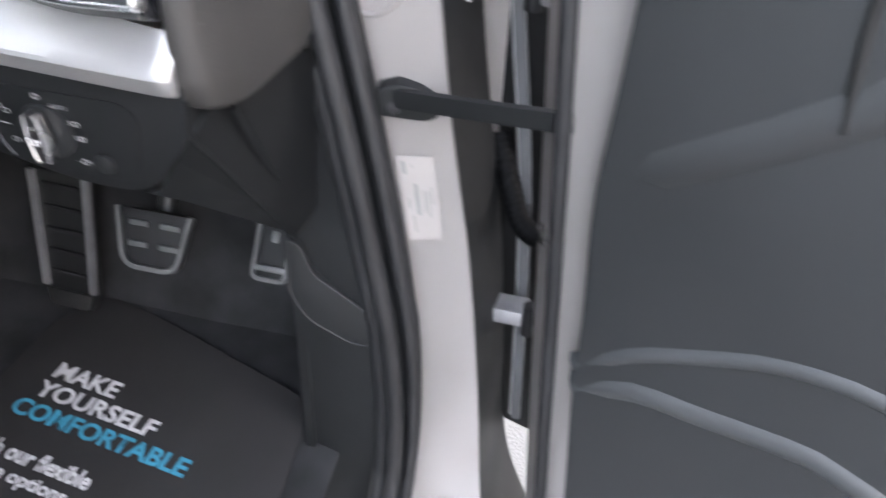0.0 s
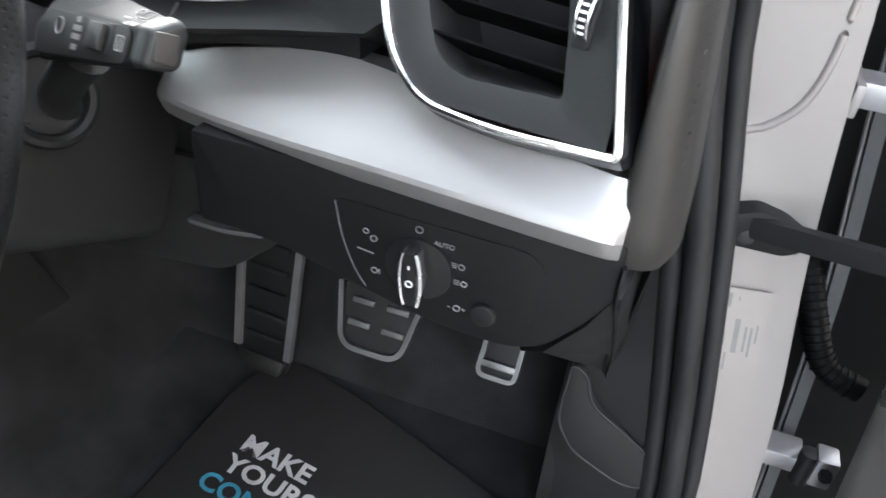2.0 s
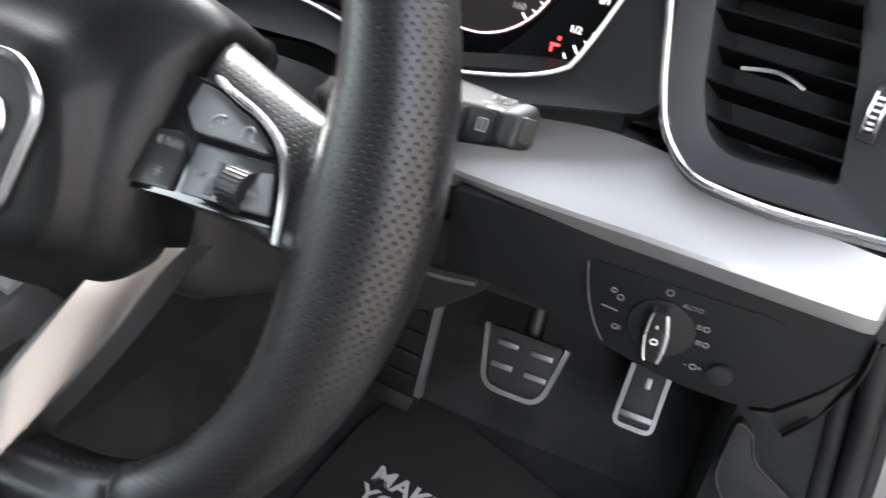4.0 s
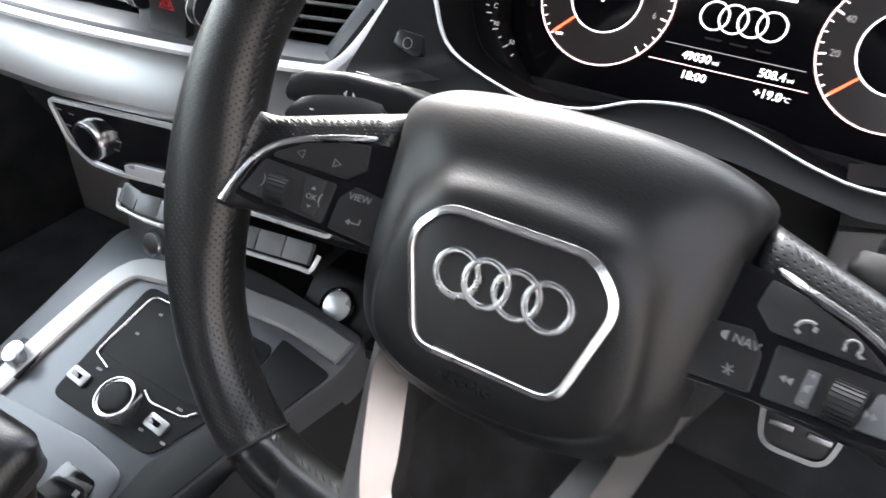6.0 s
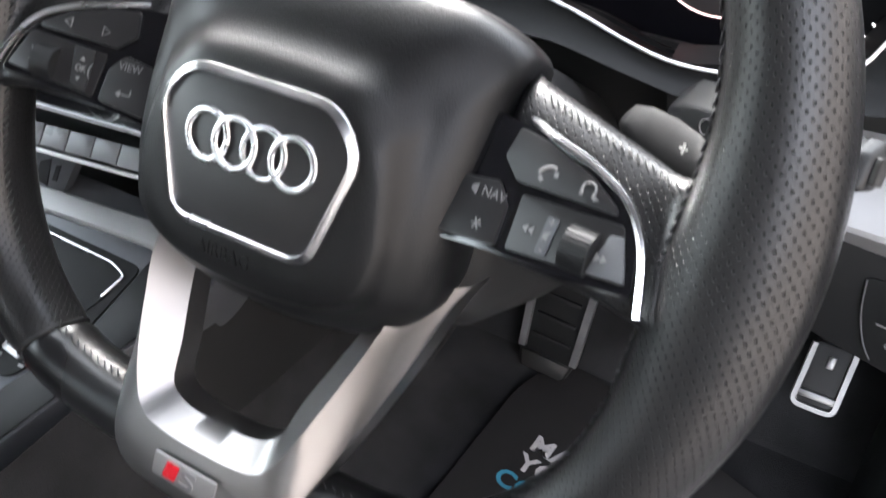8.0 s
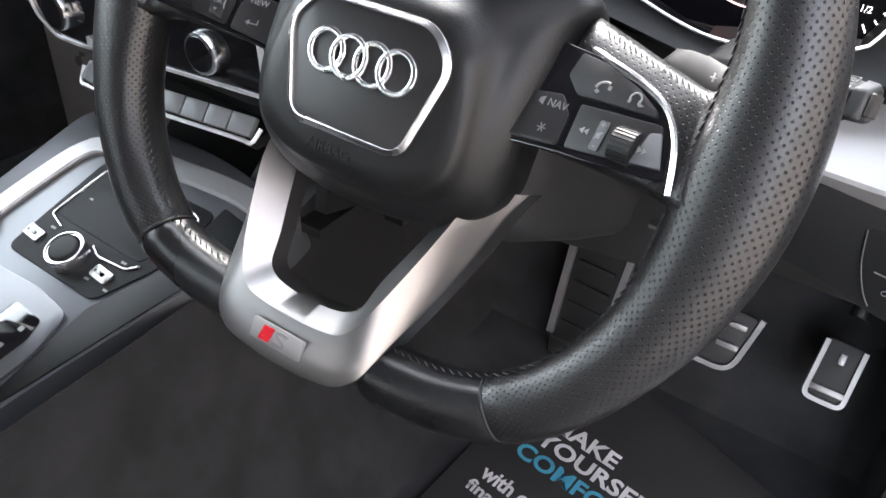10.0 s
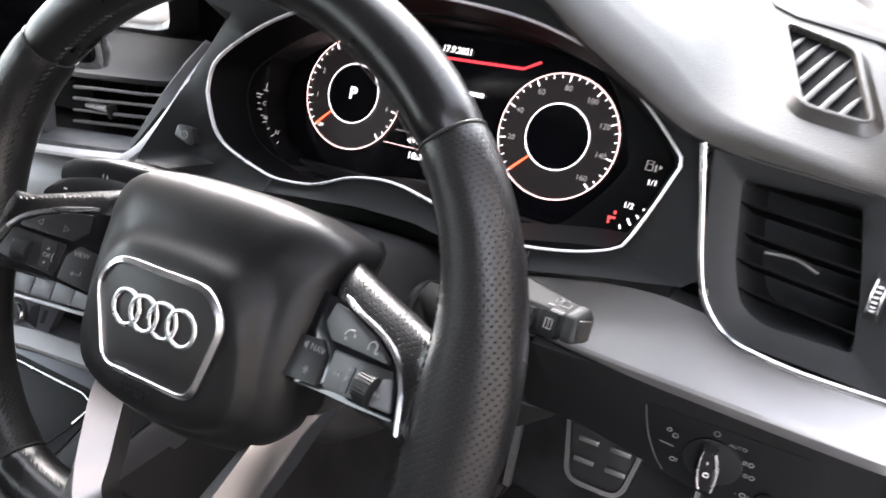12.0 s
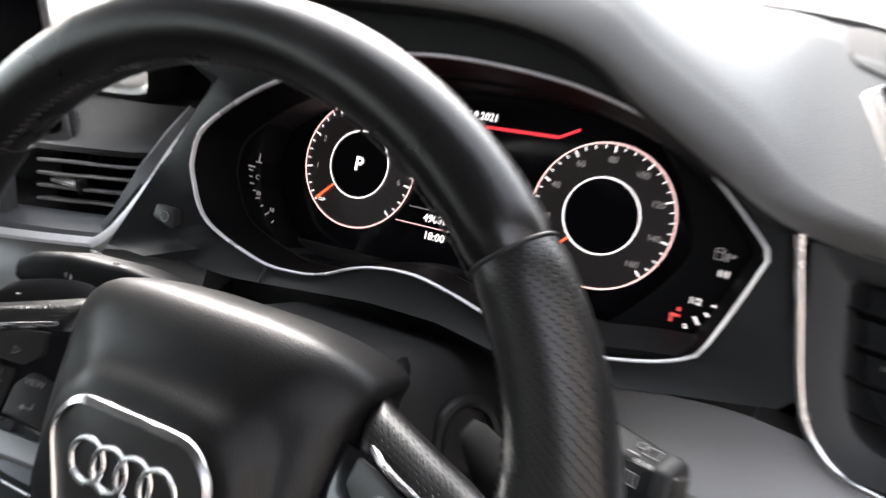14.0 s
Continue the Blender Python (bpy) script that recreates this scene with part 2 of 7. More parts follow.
def box(c, s, bev=0.0, m=None, seg=2, taper=None):
    bm = bmesh.new()
    bmesh.ops.create_cube(bm, size=1)
    for v in bm.verts:
        if taper and v.co.z > 0:
            v.co.x *= taper[0]
            v.co.y *= taper[1]
        v.co = Vector((v.co.x * s[0], v.co.y * s[1], v.co.z * s[2]))
    bevelled(bm, bev, seg)
    bm.transform(Matrix.Translation(c) @ (m or Matrix()))
    return bm


def prism(pts, d0, d1, basis, bev=0.0, seg=2):
    """A polygon in the basis' x-y plane, between two heights on its z axis."""
    bm = bmesh.new()
    lo = [bm.verts.new((p[0], p[1], d0)) for p in pts]
    hi = [bm.verts.new((p[0], p[1], d1)) for p in pts]
    n = len(pts)
    bm.faces.new(list(reversed(lo)))
    bm.faces.new(hi)
    for i in range(n):
        bm.faces.new((lo[i], lo[(i + 1) % n], hi[(i + 1) % n], hi[i]))
    bevelled(bm, bev, seg, 50)
    bm.transform(basis)
    return bm


def rounded(pts, r, seg=5):
    """A polygon with its corners rounded."""
    out = []
    n = len(pts)
    for i in range(n):
        p0, p, p1 = (Vector(pts[(i + k) % n]) for k in (-1, 0, 1))
        a, b = p0 - p, p1 - p
        rr = min(r[i] if isinstance(r, (list, tuple)) else r, a.length * 0.48, b.length * 0.48)
        s, e = p + a.normalized() * rr, p + b.normalized() * rr
        for k in range(seg + 1):
            t = k / seg
            out.append(tuple((1 - t) ** 2 * s + 2 * t * (1 - t) * p + t * t * e))
    return out


def spline(pts, n, closed=False):
    """Catmull-Rom through points, n samples at even arc length."""
    p = [Vector(q) for q in pts]
    k = len(p)
    dense = []
    segs = k if closed else k - 1
    for i in range(segs):
        a, b, c, d = (p[(i + j) % k] if closed else p[min(max(i + j, 0), k - 1)] for j in (-1, 0, 1, 2))
        for s in range(16):
            t = s / 16
            dense.append(0.5 * ((2 * b) + (c - a) * t + (2 * a - 5 * b + 4 * c - d) * t * t + (3 * b - a - 3 * c + d) * t ** 3))
    dense.append(dense[0].copy() if closed else p[-1].copy())
    cum = [0.0]
    for a, b in zip(dense, dense[1:]):
        cum.append(cum[-1] + (b - a).length)
    out = []
    m = n if closed else n - 1
    j = 0
    for i in range(n):
        want = cum[-1] * i / m
        while j < len(cum) - 2 and cum[j + 1] < want:
            j += 1
        f = (want - cum[j]) / max(1e-9, cum[j + 1] - cum[j])
        out.append(dense[j].lerp(dense[j + 1], f))
    return out


def sweep(path, prof, closed=False, up=(0, 0, 1), cap=True):
    """A profile (list of (side, up) or a radius) carried along a path."""
    path = [Vector(q) for q in path]
    n = len(path)
    if isinstance(prof, (int, float)):
        prof = [(prof * math.cos(a * math.tau / 10), prof * math.sin(a * math.tau / 10)) for a in range(10)]
    rings = []
    up = Vector(up)
    for i in range(n):
        a = path[(i - 1) % n] if closed or i else path[i]
        b = path[(i + 1) % n] if closed or i < n - 1 else path[i]
        t = (b - a).normalized()
        s = t.cross(up).normalized()
        w = s.cross(t)
        rings.append([path[i] + s * q[0] + w * q[1] for q in prof])
    if closed:
        rings.append(rings[0])
    bm = loft(rings, True, cap and not closed, cap and not closed)
    if closed:
        bmesh.ops.remove_doubles(bm, verts=bm.verts, dist=1e-6)
    return bm


def rod(a, b, r, seg=14, r2=None, bev=0.0):
    a, b = Vector(a), Vector(b)
    bm = bmesh.new()
    bmesh.ops.create_cone(bm, cap_ends=True, segments=seg, radius1=r, radius2=r if r2 is None else r2, depth=(b - a).length)
    bevelled(bm, bev, 2, 50)
    bm.transform(Matrix.Translation((a + b) / 2) @ (b - a).to_track_quat("Z", "Y").to_matrix().to_4x4())
    return bm


def ring(c, r, thick, basis=None, seg=48, flat=1.0):
    """A torus round the basis' z axis."""
    basis = basis or Matrix()
    rings = []
    for i in range(seg):
        a = math.tau * i / seg
        rings.append([basis @ (Vector(c) + Vector(((r + thick * math.cos(q)) * math.cos(a), (r + thick * math.cos(q)) * math.sin(a), thick * flat * math.sin(q))))
                      for q in [math.tau * k / 8 for k in range(8)]])
    rings.append(rings[0])
    bm = loft(rings)
    bmesh.ops.remove_doubles(bm, verts=bm.verts, dist=1e-7)
    return bm


def words(s, size, basis, thick=0.0002, align="CENTER", bold=0.0, shear=0.0):
    """Letters as a mesh, standing in the basis' x-y plane."""
    cu = bpy.data.curves.new("letters", "FONT")
    cu.body, cu.size, cu.extrude, cu.align_x, cu.align_y, cu.offset, cu.shear = s, size, thick, align, "CENTER", bold, shear
    cu.resolution_u = 3
    ob = bpy.data.objects.new("letters", cu)
    me = bpy.data.meshes.new_from_object(ob)
    bm = bmesh.new()
    bm.from_mesh(me)
    bpy.data.objects.remove(ob)
    bpy.data.curves.remove(cu)
    bpy.data.meshes.remove(me)
    bm.transform(basis)
    return bm


def stitches(path, up, length=0.0032, wide=0.0011, gap=2, slant=0.0):
    """Short threads laid along a path of evenly spaced points."""
    bms = []
    for i in range(0, len(path) - 1, gap):
        a, b = Vector(path[i]), Vector(path[i + 1])
        t = (b - a).normalized()
        u = Vector(up[i]) if isinstance(up, list) else Vector(up)
        s = t.cross(u).normalized()
        m = Matrix((t + s * slant, s, u)).transposed().to_4x4()
        m.translation = (a + b) / 2
        bm = bmesh.new()
        bmesh.ops.create_icosphere(bm, subdivisions=1, radius=1)
        bm.transform(m @ Matrix.Diagonal((length / 2, wide / 2, wide / 2, 1)))
        bms.append(bm)
    return joined(*bms)


def smoothstep(a, b, x):
    t = min(1, max(0, (x - a) / (b - a)))
    return t * t * (3 - 2 * t)

# ---- ground and car body ----
bm = bmesh.new()
bmesh.ops.create_grid(bm, x_segments=8, y_segments=8, size=400)
bm.transform(Matrix.Translation((0, 0, -0.42)))
structure("ground", bm, ASPHALT, "grey asphalt forecourt around the car", "ground")


def plate(pts, thick, direction):
    """A slab: a polygon of world points, thickened."""
    d = Vector(direction).normalized() * thick
    return loft([[Vector(p) for p in pts], [Vector(p) + d for p in pts]], True, True, True)


def band(left, right, thick, direction, n=24):
    """A strip between two smooth edge lines, thickened."""
    a, b = spline(left, n), spline(right, n)
    d = Vector(direction).normalized() * thick
    return loft([[p, q, q + d, p + d] for p, q in zip(a, b)], True, True, True)


# unseen wall, added to hold back the sky's light from the right
structure("wall_light_block", box((3.1, -1.5, 1.35), (0.3, 12.0, 3.55), 0.02), RENDERED, "unseen brownish wall, added beside the car to cut light", "wall")

# far side closes the cabin; unseen roof, tail and near rear block stray light
structure("ceiling", loft([[Vector((x, y, 1.17 - 0.05 * abs((x + 0.37) / 0.75) ** 3 - 0.03 * smoothstep(-0.1, 0.12, y) + e)) for x in [-1.10 + 1.40 * i / 12 for i in range(13)]]
                           for y, e in [(-2.2, 0), (-1.2, 0), (-0.5, 0), (-0.25, 0), (-0.10, -0.010), (0.0, -0.025), (0.06, -0.045), (0.07, 0.0), (-2.2, 0.06)]], False), HEADLINER, "dark grey cloth headliner under the roof", "ceiling")
structure("wall_far_side", joined(plate([(-1.12, 0.75, -0.1), (-1.12, -2.2, -0.1), (-1.12, -2.2, 0.72), (-1.12, 0.75, 0.72)], 0.05, (-1, 0, 0)),
                                  box((-1.10, -0.80, 0.92), (0.05, 0.14, 0.45), 0.01)), CARPET, "dark door trim on the car's far side", "wall")
structure("wall_tail", plate([(-1.12, -2.2, -0.1), (0.42, -2.2, -0.1), (0.30, -2.2, 1.16), (-1.04, -2.2, 1.16)], 0.05, (0, -1, 0)), SEATCLOTH, "unseen black tail wall, closing off light from behind", "wall")
structure("wall_near_rear", plate([(0.42, -0.70, -0.12), (0.42, -2.2, -0.12), (0.40, -2.2, 0.70), (0.31, -2.2, 1.15), (0.31, -0.80, 1.15), (0.40, -0.72, 0.70)], 0.05, (1, 0, 0)), SEATCLOTH, "unseen dark rear door and centre pillar, made solid to block light", "wall")
structure("window_far_side", plate([(-1.11, 0.55, 0.73), (-1.11, -2.1, 0.73), (-1.02, -2.1, 1.12), (-1.02, 0.1, 1.12)], 0.004, (-1, 0, 0)), GLASS, "clear side windows", "window").visible_shadow = False
ws = structure("windscreen", loft([[Vector((-0.37 + 0.74 * k / 10 * w, 0.86 - 0.10 * (k / 10) ** 2 + y, z)) for k in range(-10, 11)] for w, y, z in ((1.06, 0.0, 0.70), (1.0, -0.20, 0.825), (0.95, -0.40, 0.94), (0.90, -0.59, 1.05), (0.87, -0.77, 1.135))], False), GLASS, "clear windscreen", "window")
ws.visible_shadow = False

# unseen bonnet and wings, added to keep light out of the door gap
rr = []
for y, zt, xw in ((0.50, 0.655, 0.47), (0.62, 0.672, 0.50), (0.80, 0.665, 0.515), (1.10, 0.645, 0.52), (1.45, 0.60, 0.50), (1.70, 0.52, 0.44), (1.78, 0.36, 0.40)):
    rr.append([Vector((-0.37 + x, y, z)) for x, z in rounded([(-xw - 0.37, -0.15), (xw + 0.37, -0.15), (xw + 0.37, zt - 0.10), (xw + 0.22, zt), (-xw - 0.22, zt), (-xw - 0.37, zt - 0.10)], 0.04, 4)])
structure("car_front", loft(rr, True, True, True), PAINT, "unseen silver bonnet and wings, added to block light", "car body", 40)

# A-pillar inside trim and its dark shell
pillar = thing("windscreen_pillar", "dark windscreen pillar with grey foot trim beside the dashboard", "pillar", pose(0.34, 0.42, 0.68))
rr = []
for c in spline([(0.322, 0.44, 0.640), (0.310, 0.355, 0.691), (0.294, 0.266, 0.748), (0.268, 0.172, 0.799), (0.252, 0.06, 0.850), (0.240, -0.12, 0.935), (0.225, -0.36, 1.06)], 20):
    rr.append([c + Vector(q) for q in ((0.0, 0.0, 0.0), (0.006, -0.014, -0.008), (0.030, -0.018, -0.012), (0.055, -0.010, 0.004), (0.060, 0.02, 0.03), (0.010, 0.05, 0.03))])
part("pillar_trim", loft(rr, True, True, True), PILLARCLOTH, pillar, "black pillar trim", 60)
FOOT = [((-0.10, 0.660, 0.692), (-0.10, 0.790, 0.696)), ((0.045, 0.609, 0.698), (0.030, 0.715, 0.702)), ((0.128, 0.572, 0.700), (0.100, 0.668, 0.704)), ((0.188, 0.542, 0.700), (0.175, 0.615, 0.706)), ((0.232, 0.508, 0.700), (0.235, 0.592, 0.708)),
        ((0.262, 0.448, 0.701), (0.275, 0.570, 0.711)), ((0.279, 0.384, 0.701), (0.308, 0.480, 0.716)), ((0.2915, 0.315, 0.698), (0.328, 0.370, 0.714)), ((0.3045, 0.250, 0.690), (0.335, 0.295, 0.698)), ((0.316, 0.212, 0.668), (0.345, 0.245, 0.672)), ((0.322, 0.195, 0.648), (0.356, 0.210, 0.648))]
rr = []
for lo, up in FOOT:
    lo, up = Vector(lo), Vector(up)
    rr.append([lo + Vector((0.006, 0.010, -0.028)), lo + Vector((0.001, 0.002, -0.004)), lo, lo.lerp(up, 0.12) + Vector((0, 0, 0.0035)), lo.lerp(up, 0.5) + Vector((0, 0, 0.005)), up, up + Vector((0, 0.004, -0.006))])
part("foot_trim", loft([[Vector(c) for c in r] for r in zip(*[spline(line, 40) for line in zip(*rr)])], False), GREYPL, pillar, "grey trim along the windscreen's foot", 60)
structure("cowl", joined(band([(-1.1, 0.62, 0.685), (-0.6, 0.74, 0.70), (0.0, 0.76, 0.703), (0.25, 0.66, 0.690), (0.36, 0.50, 0.675)], [(-1.1, 0.70, 0.715), (-0.6, 0.86, 0.727), (0.0, 0.88, 0.73), (0.30, 0.78, 0.715), (0.42, 0.60, 0.70)], 0.02, (0, 0, -1)),
                         sweep(spline([(-1.1, 0.64, 0.70), (-0.6, 0.77, 0.712), (0.0, 0.79, 0.715), (0.27, 0.69, 0.702), (0.38, 0.53, 0.688)], 30), 0.008)), DARK, "black windscreen cowl edge", "trim")

# painted door frame of the body
structure("body_pillar", joined(
    band([(0.335, 0.335, 0.74), (0.352, 0.336, 0.60), (0.368, 0.338, 0.43), (0.395, 0.338, 0.24), (0.405, 0.338, 0.10), (0.405, 0.32, -0.08), (0.41, 0.2, -0.16)],
         [(0.418, 0.335, 0.74), (0.431, 0.336, 0.60), (0.4525, 0.337, 0.44), (0.4775, 0.337, 0.30), (0.4975, 0.337, 0.14), (0.517, 0.325, -0.03), (0.56, 0.2, -0.12)], 0.03, (0, 1, 0), 40),
    sweep(spline([(0.352, 0.3365, 0.66), (0.358, 0.3372, 0.545), (0.378, 0.3372, 0.512), (0.404, 0.3372, 0.518), (0.421, 0.3372, 0.555), (0.420, 0.3372, 0.66)], 40), 0.0028)), PAINT, "silver painted body door pillar, glossy", "pillar")
# the pillar's inner side: its shade is coloured in with black
structure("pillar_side_shade", band([(0.414, 0.338, 0.80), (0.431, 0.340, 0.60), (0.4525, 0.341, 0.44), (0.4775, 0.341, 0.30), (0.4975, 0.341, 0.14), (0.517, 0.33, -0.03), (0.560, 0.24, -0.16)],
         [(0.424, 0.43, 0.80), (0.442, 0.435, 0.60), (0.464, 0.435, 0.44), (0.489, 0.435, 0.30), (0.509, 0.435, 0.14), (0.53, 0.43, -0.03), (0.60, 0.40, -0.16)], 0.01, (-1, 0, 0), 40), SOFT, "inner side of the painted door pillar, its shade put in as black", "trim")
stk = thing("pillar_sticker", "pale paper data sticker on the painted door pillar", "sticker", pose(0.435, 0.336, 0.36))
SB = pose(0.4330, 0.3352, 0.362, 90, -9, 0)
part("paper", prism(rounded([(-0.0165, -0.040), (0.0145, -0.040), (0.0145, 0.040), (-0.0165, 0.040)], 0.001), 0, 0.0004, SB), STICKER, stk)
bars = []
for k, (x, y, w, h) in enumerate([(-0.011, 0.030, 0.0035, 0.012), (-0.0045, 0.032, 0.001, 0.004), (-0.003, 0.0, 0.0035, 0.030), (0.003, -0.002, 0.0016, 0.022), (0.0065, -0.004, 0.0016, 0.026), (-0.008, -0.024, 0.0016, 0.016), (0.010, 0.004, 0.0014, 0.016), (-0.0105, -0.004, 0.0014, 0.010)]):
    bars.append(box((0, 0, 0), (w, h, 0.0002), 0, SB @ Matrix.Translation((x, y, 0.0005))))
part("print_bars", joined(*bars), GREYPRINT, stk, "grey bars of small print")

seal = thing("door_seal", "black double-lipped rubber door seal along the body frame", "seal", pose(0.40, 0.3, 0.3))
sp = [(0.295, -0.25, 1.03), (0.315, -0.02, 0.92), (0.338, 0.16, 0.815), (0.354, 0.265, 0.71), (0.363, 0.30, 0.59), (0.392, 0.30, 0.455), (0.421, 0.30, 0.30), (0.434, 0.30, 0.20), (0.437, 0.29, 0.06), (0.430, 0.22, -0.06), (0.425, 0.08, -0.10), (0.42, -0.5, -0.11)]
for dx, dy, r, nm in ((-0.024, -0.004, 0.0080, "inner_lip"), (-0.009, -0.014, 0.0085, "bulb"), (0.005, 0.002, 0.0065, "outer_lip")):
    part(nm, sweep(spline([(x + dx, y + dy, z) for x, y, z in sp], 60), r, up=(0.3, 1, 0.2)), RUBBER, seal)
part("carrier", sweep(spline([(x, y + 0.012, z) for x, y, z in sp], 60), [(-0.036, -0.008), (0.006, -0.008), (0.006, 0.010), (-0.036, 0.010)], up=(0.3, 1, 0.2)), DARK, seal)

# side trim of the footwell below the dashboard's end
structure("kick_panel", joined(
    band([(0.330, 0.30, 0.60), (0.328, 0.302, 0.44), (0.325, 0.304, 0.30), (0.327, 0.306, 0.12), (0.33, 0.29, -0.02), (0.35, 0.1, -0.06), (0.35, -0.5, -0.06)],
         [(0.350, 0.292, 0.60), (0.376, 0.292, 0.455), (0.405, 0.292, 0.30), (0.420, 0.292, 0.18), (0.424, 0.285, 0.05), (0.418, 0.21, -0.05), (0.41, -0.5, -0.09)], 0.012, (0, 1, -0.2), 40),
    band([(0.33, 0.62, 0.60), (0.335, 0.62, 0.40), (0.335, 0.62, 0.2), (0.34, 0.62, 0.0)], [(0.331, 0.302, 0.60), (0.329, 0.304, 0.44), (0.326, 0.306, 0.28), (0.328, 0.30, 0.0)], 0.01, (1, 0, 0), 20)), DARK, "black footwell side trim panel", "trim")
cover = thing("fuse_cover", "black rounded access cover on the footwell side trim", "cover", pose(0.37, 0.27, 0.36))
CB = pose(0, 0.2935, 0, 90, 0, 0)
FUSE = [(0.329, 0.330), (0.328, 0.270), (0.344, 0.243), (0.384, 0.224), (0.404, 0.226), (0.402, 0.262), (0.372, 0.282), (0.349, 0.296), (0.342, 0.322)]
part("lid", prism(rounded(FUSE, 0.012), -0.012, 0.0008, CB, 0.0006), DARK, cover)

part("groove", sweep([CB @ Vector((x, z, 0.0004)) for x, z in rounded(FUSE, 0.012)], 0.0013, True, up=(0, -1, 0)), RUBBER, cover)

# check strap, hinges, wiring
strap = thing("check_strap", "black door check strap bolted to the body pillar", "door strap", pose(0.42, 0.35, 0.46))
part("bracket", prism(rounded([(-0.022, -0.010), (0.016, -0.012), (0.026, -0.007), (0.026, 0.006), (0.012, 0.014), (-0.006, 0.018), (-0.022, 0.012)], 0.004), -0.02, 0.016, pose(0.418, 0.340, 0.449, 90, 0, 8), 0.003), SOFT, strap)
part("arm", sweep([(0.412, 0.326, 0.455), (0.450, 0.313, 0.461), (0.50, 0.297, 0.469), (0.545, 0.284, 0.476)], [(-0.0034, -0.0075), (0.0034, -0.0075), (0.0040, 0.0), (0.0034, 0.0065), (-0.0034, 0.0065)], up=(0, 0, 1)), SOFT, strap)
part("bolt", rod((0.430, 0.332, 0.4575), (0.430, 0.322, 0.458), 0.0045, 6, bev=0.001), ZINC, strap, "bright bolt head")
part("bolt", rod((0.411, 0.332, 0.446), (0.411, 0.322, 0.447), 0.0055, 6, bev=0.001), RUBBER, strap)
structure("hinge_recess", band([(0.390, 0.52, 0.80), (0.415, 0.52, 0.50), (0.45, 0.52, 0.20), (0.48, 0.50, -0.05)], [(0.56, 0.46, 0.80), (0.575, 0.46, 0.50), (0.60, 0.46, 0.20), (0.63, 0.45, -0.05)], 0.02, (0, 1, 0), 20), DARK, "dark recess behind the door hinges", "wall")
rail = thing("recess_rail", "grey metal rail in the hinge recess of the door", "rail", pose(0.49, 0.45, 0.4))
part("rail_lip", sweep(spline([(0.453, 0.458, 0.70), (0.473, 0.453, 0.52), (0.498, 0.448, 0.36), (0.513, 0.443, 0.22), (0.528, 0.433, 0.02)], 20), 0.0016, up=(0, 1, 0)), ZINC, rail)
part("rail", sweep(spline([(0.460, 0.455, 0.70), (0.480, 0.450, 0.52), (0.505, 0.445, 0.36), (0.520, 0.44, 0.22), (0.535, 0.43, 0.02)], 20), [(-0.005, -0.004), (0.005, -0.004), (0.005, 0.004), (-0.005, 0.004)], up=(0, 1, 0)), GREYPL, rail)
wire = thing("wiring_bellows", "black ribbed rubber wiring bellows between body and door", "wiring", pose(0.50, 0.42, 0.30))
bp = spline([(0.478, 0.455, 0.37), (0.494, 0.430, 0.335), (0.514, 0.412, 0.300), (0.545, 0.405, 0.290)], 40)
part("hose", sweep(bp, 0.0105, up=(0, 1, 0)), INSTR, wire)
part("ribs", joined(*[ring((0, 0, 0), 0.0104, 0.0010, Matrix.Translation(bp[i]) @ (bp[i + 1] - bp[i]).to_track_quat("Z", "Y").to_matrix().to_4x4(), 18) for i in range(2, 38, 2)]), INSTR, wire)

# open driver's door
door = thing("door_driver", "open driver's door with dark grey plastic trim and silver painted edge", "car door", pose(0.53, 0.44, 0.1))
DX = Vector((0.94, -0.342, 0.0)).normalized()
DN = Vector((-0.342, -0.94, 0.0)).normalized()
DB = Matrix((DX, Vector((0, 0, 1)), DN)).transposed().to_4x4()
DB.translation = (0.54, 0.285, 0.0)
part("door_frame", prism(rounded([(-0.036, 0.85), (-0.013, 0.58), (-0.002, 0.478), (0.013, 0.33), (0.025, 0.20), (0.046, -0.02), (0.064, -0.12), (0.075, -0.14), (0.95, -0.14), (0.95, 0.85)], 0.003), -0.12, -0.002, DB, 0.001), PAINT, door, "silver painted door frame")
SHUT = [(-0.034, -0.072, 0.85), (-0.011, -0.050, 0.58), (0.0, -0.040, 0.478), (0.015, -0.026, 0.33), (0.027, -0.014, 0.20), (0.048, 0.008, -0.02), (0.068, 0.060, -0.14)]
part("shut_face", loft([[DB @ Vector(q) for q in ((a, z, -0.004), (a * 0.75 + b * 0.25, z, -0.016), (a * 0.25 + b * 0.75, z, -0.038), (b + 0.002, z, -0.046), (b + 0.001, z, -0.052), (b, z, -0.12))] for a, b, z in SHUT], False), PAINT, door, "sloping silver painted shut face", 40)
part("door_edge_seal", sweep([DB @ Vector((x, z, 0.004)) for x, z in ((-0.034, 0.85), (-0.011, 0.58), (0.0, 0.478), (0.015, 0.33), (0.027, 0.20), (0.048, -0.02), (0.066, -0.12))], 0.006, up=DN), RUBBER, door)
panel = part("door_panel", prism(rounded([(0.036, 0.85), (0.0365, 0.57), (0.036, 0.50), (0.034, 0.45), (0.0365, 0.41), (0.0437, 0.342), (0.0481, 0.261), (0.056, 0.19), (0.085, -0.08), (0.94, -0.12), (0.94, 0.85)], 0.02), -0.006, 0.022, DB, 0.008), DOORSKIN, door, "dark grey plastic door trim")
SOFTRIDGE = [(-0.013, -0.006), (-0.008, 0.001), (0, 0.0035), (0.008, 0.001), (0.013, -0.006)]
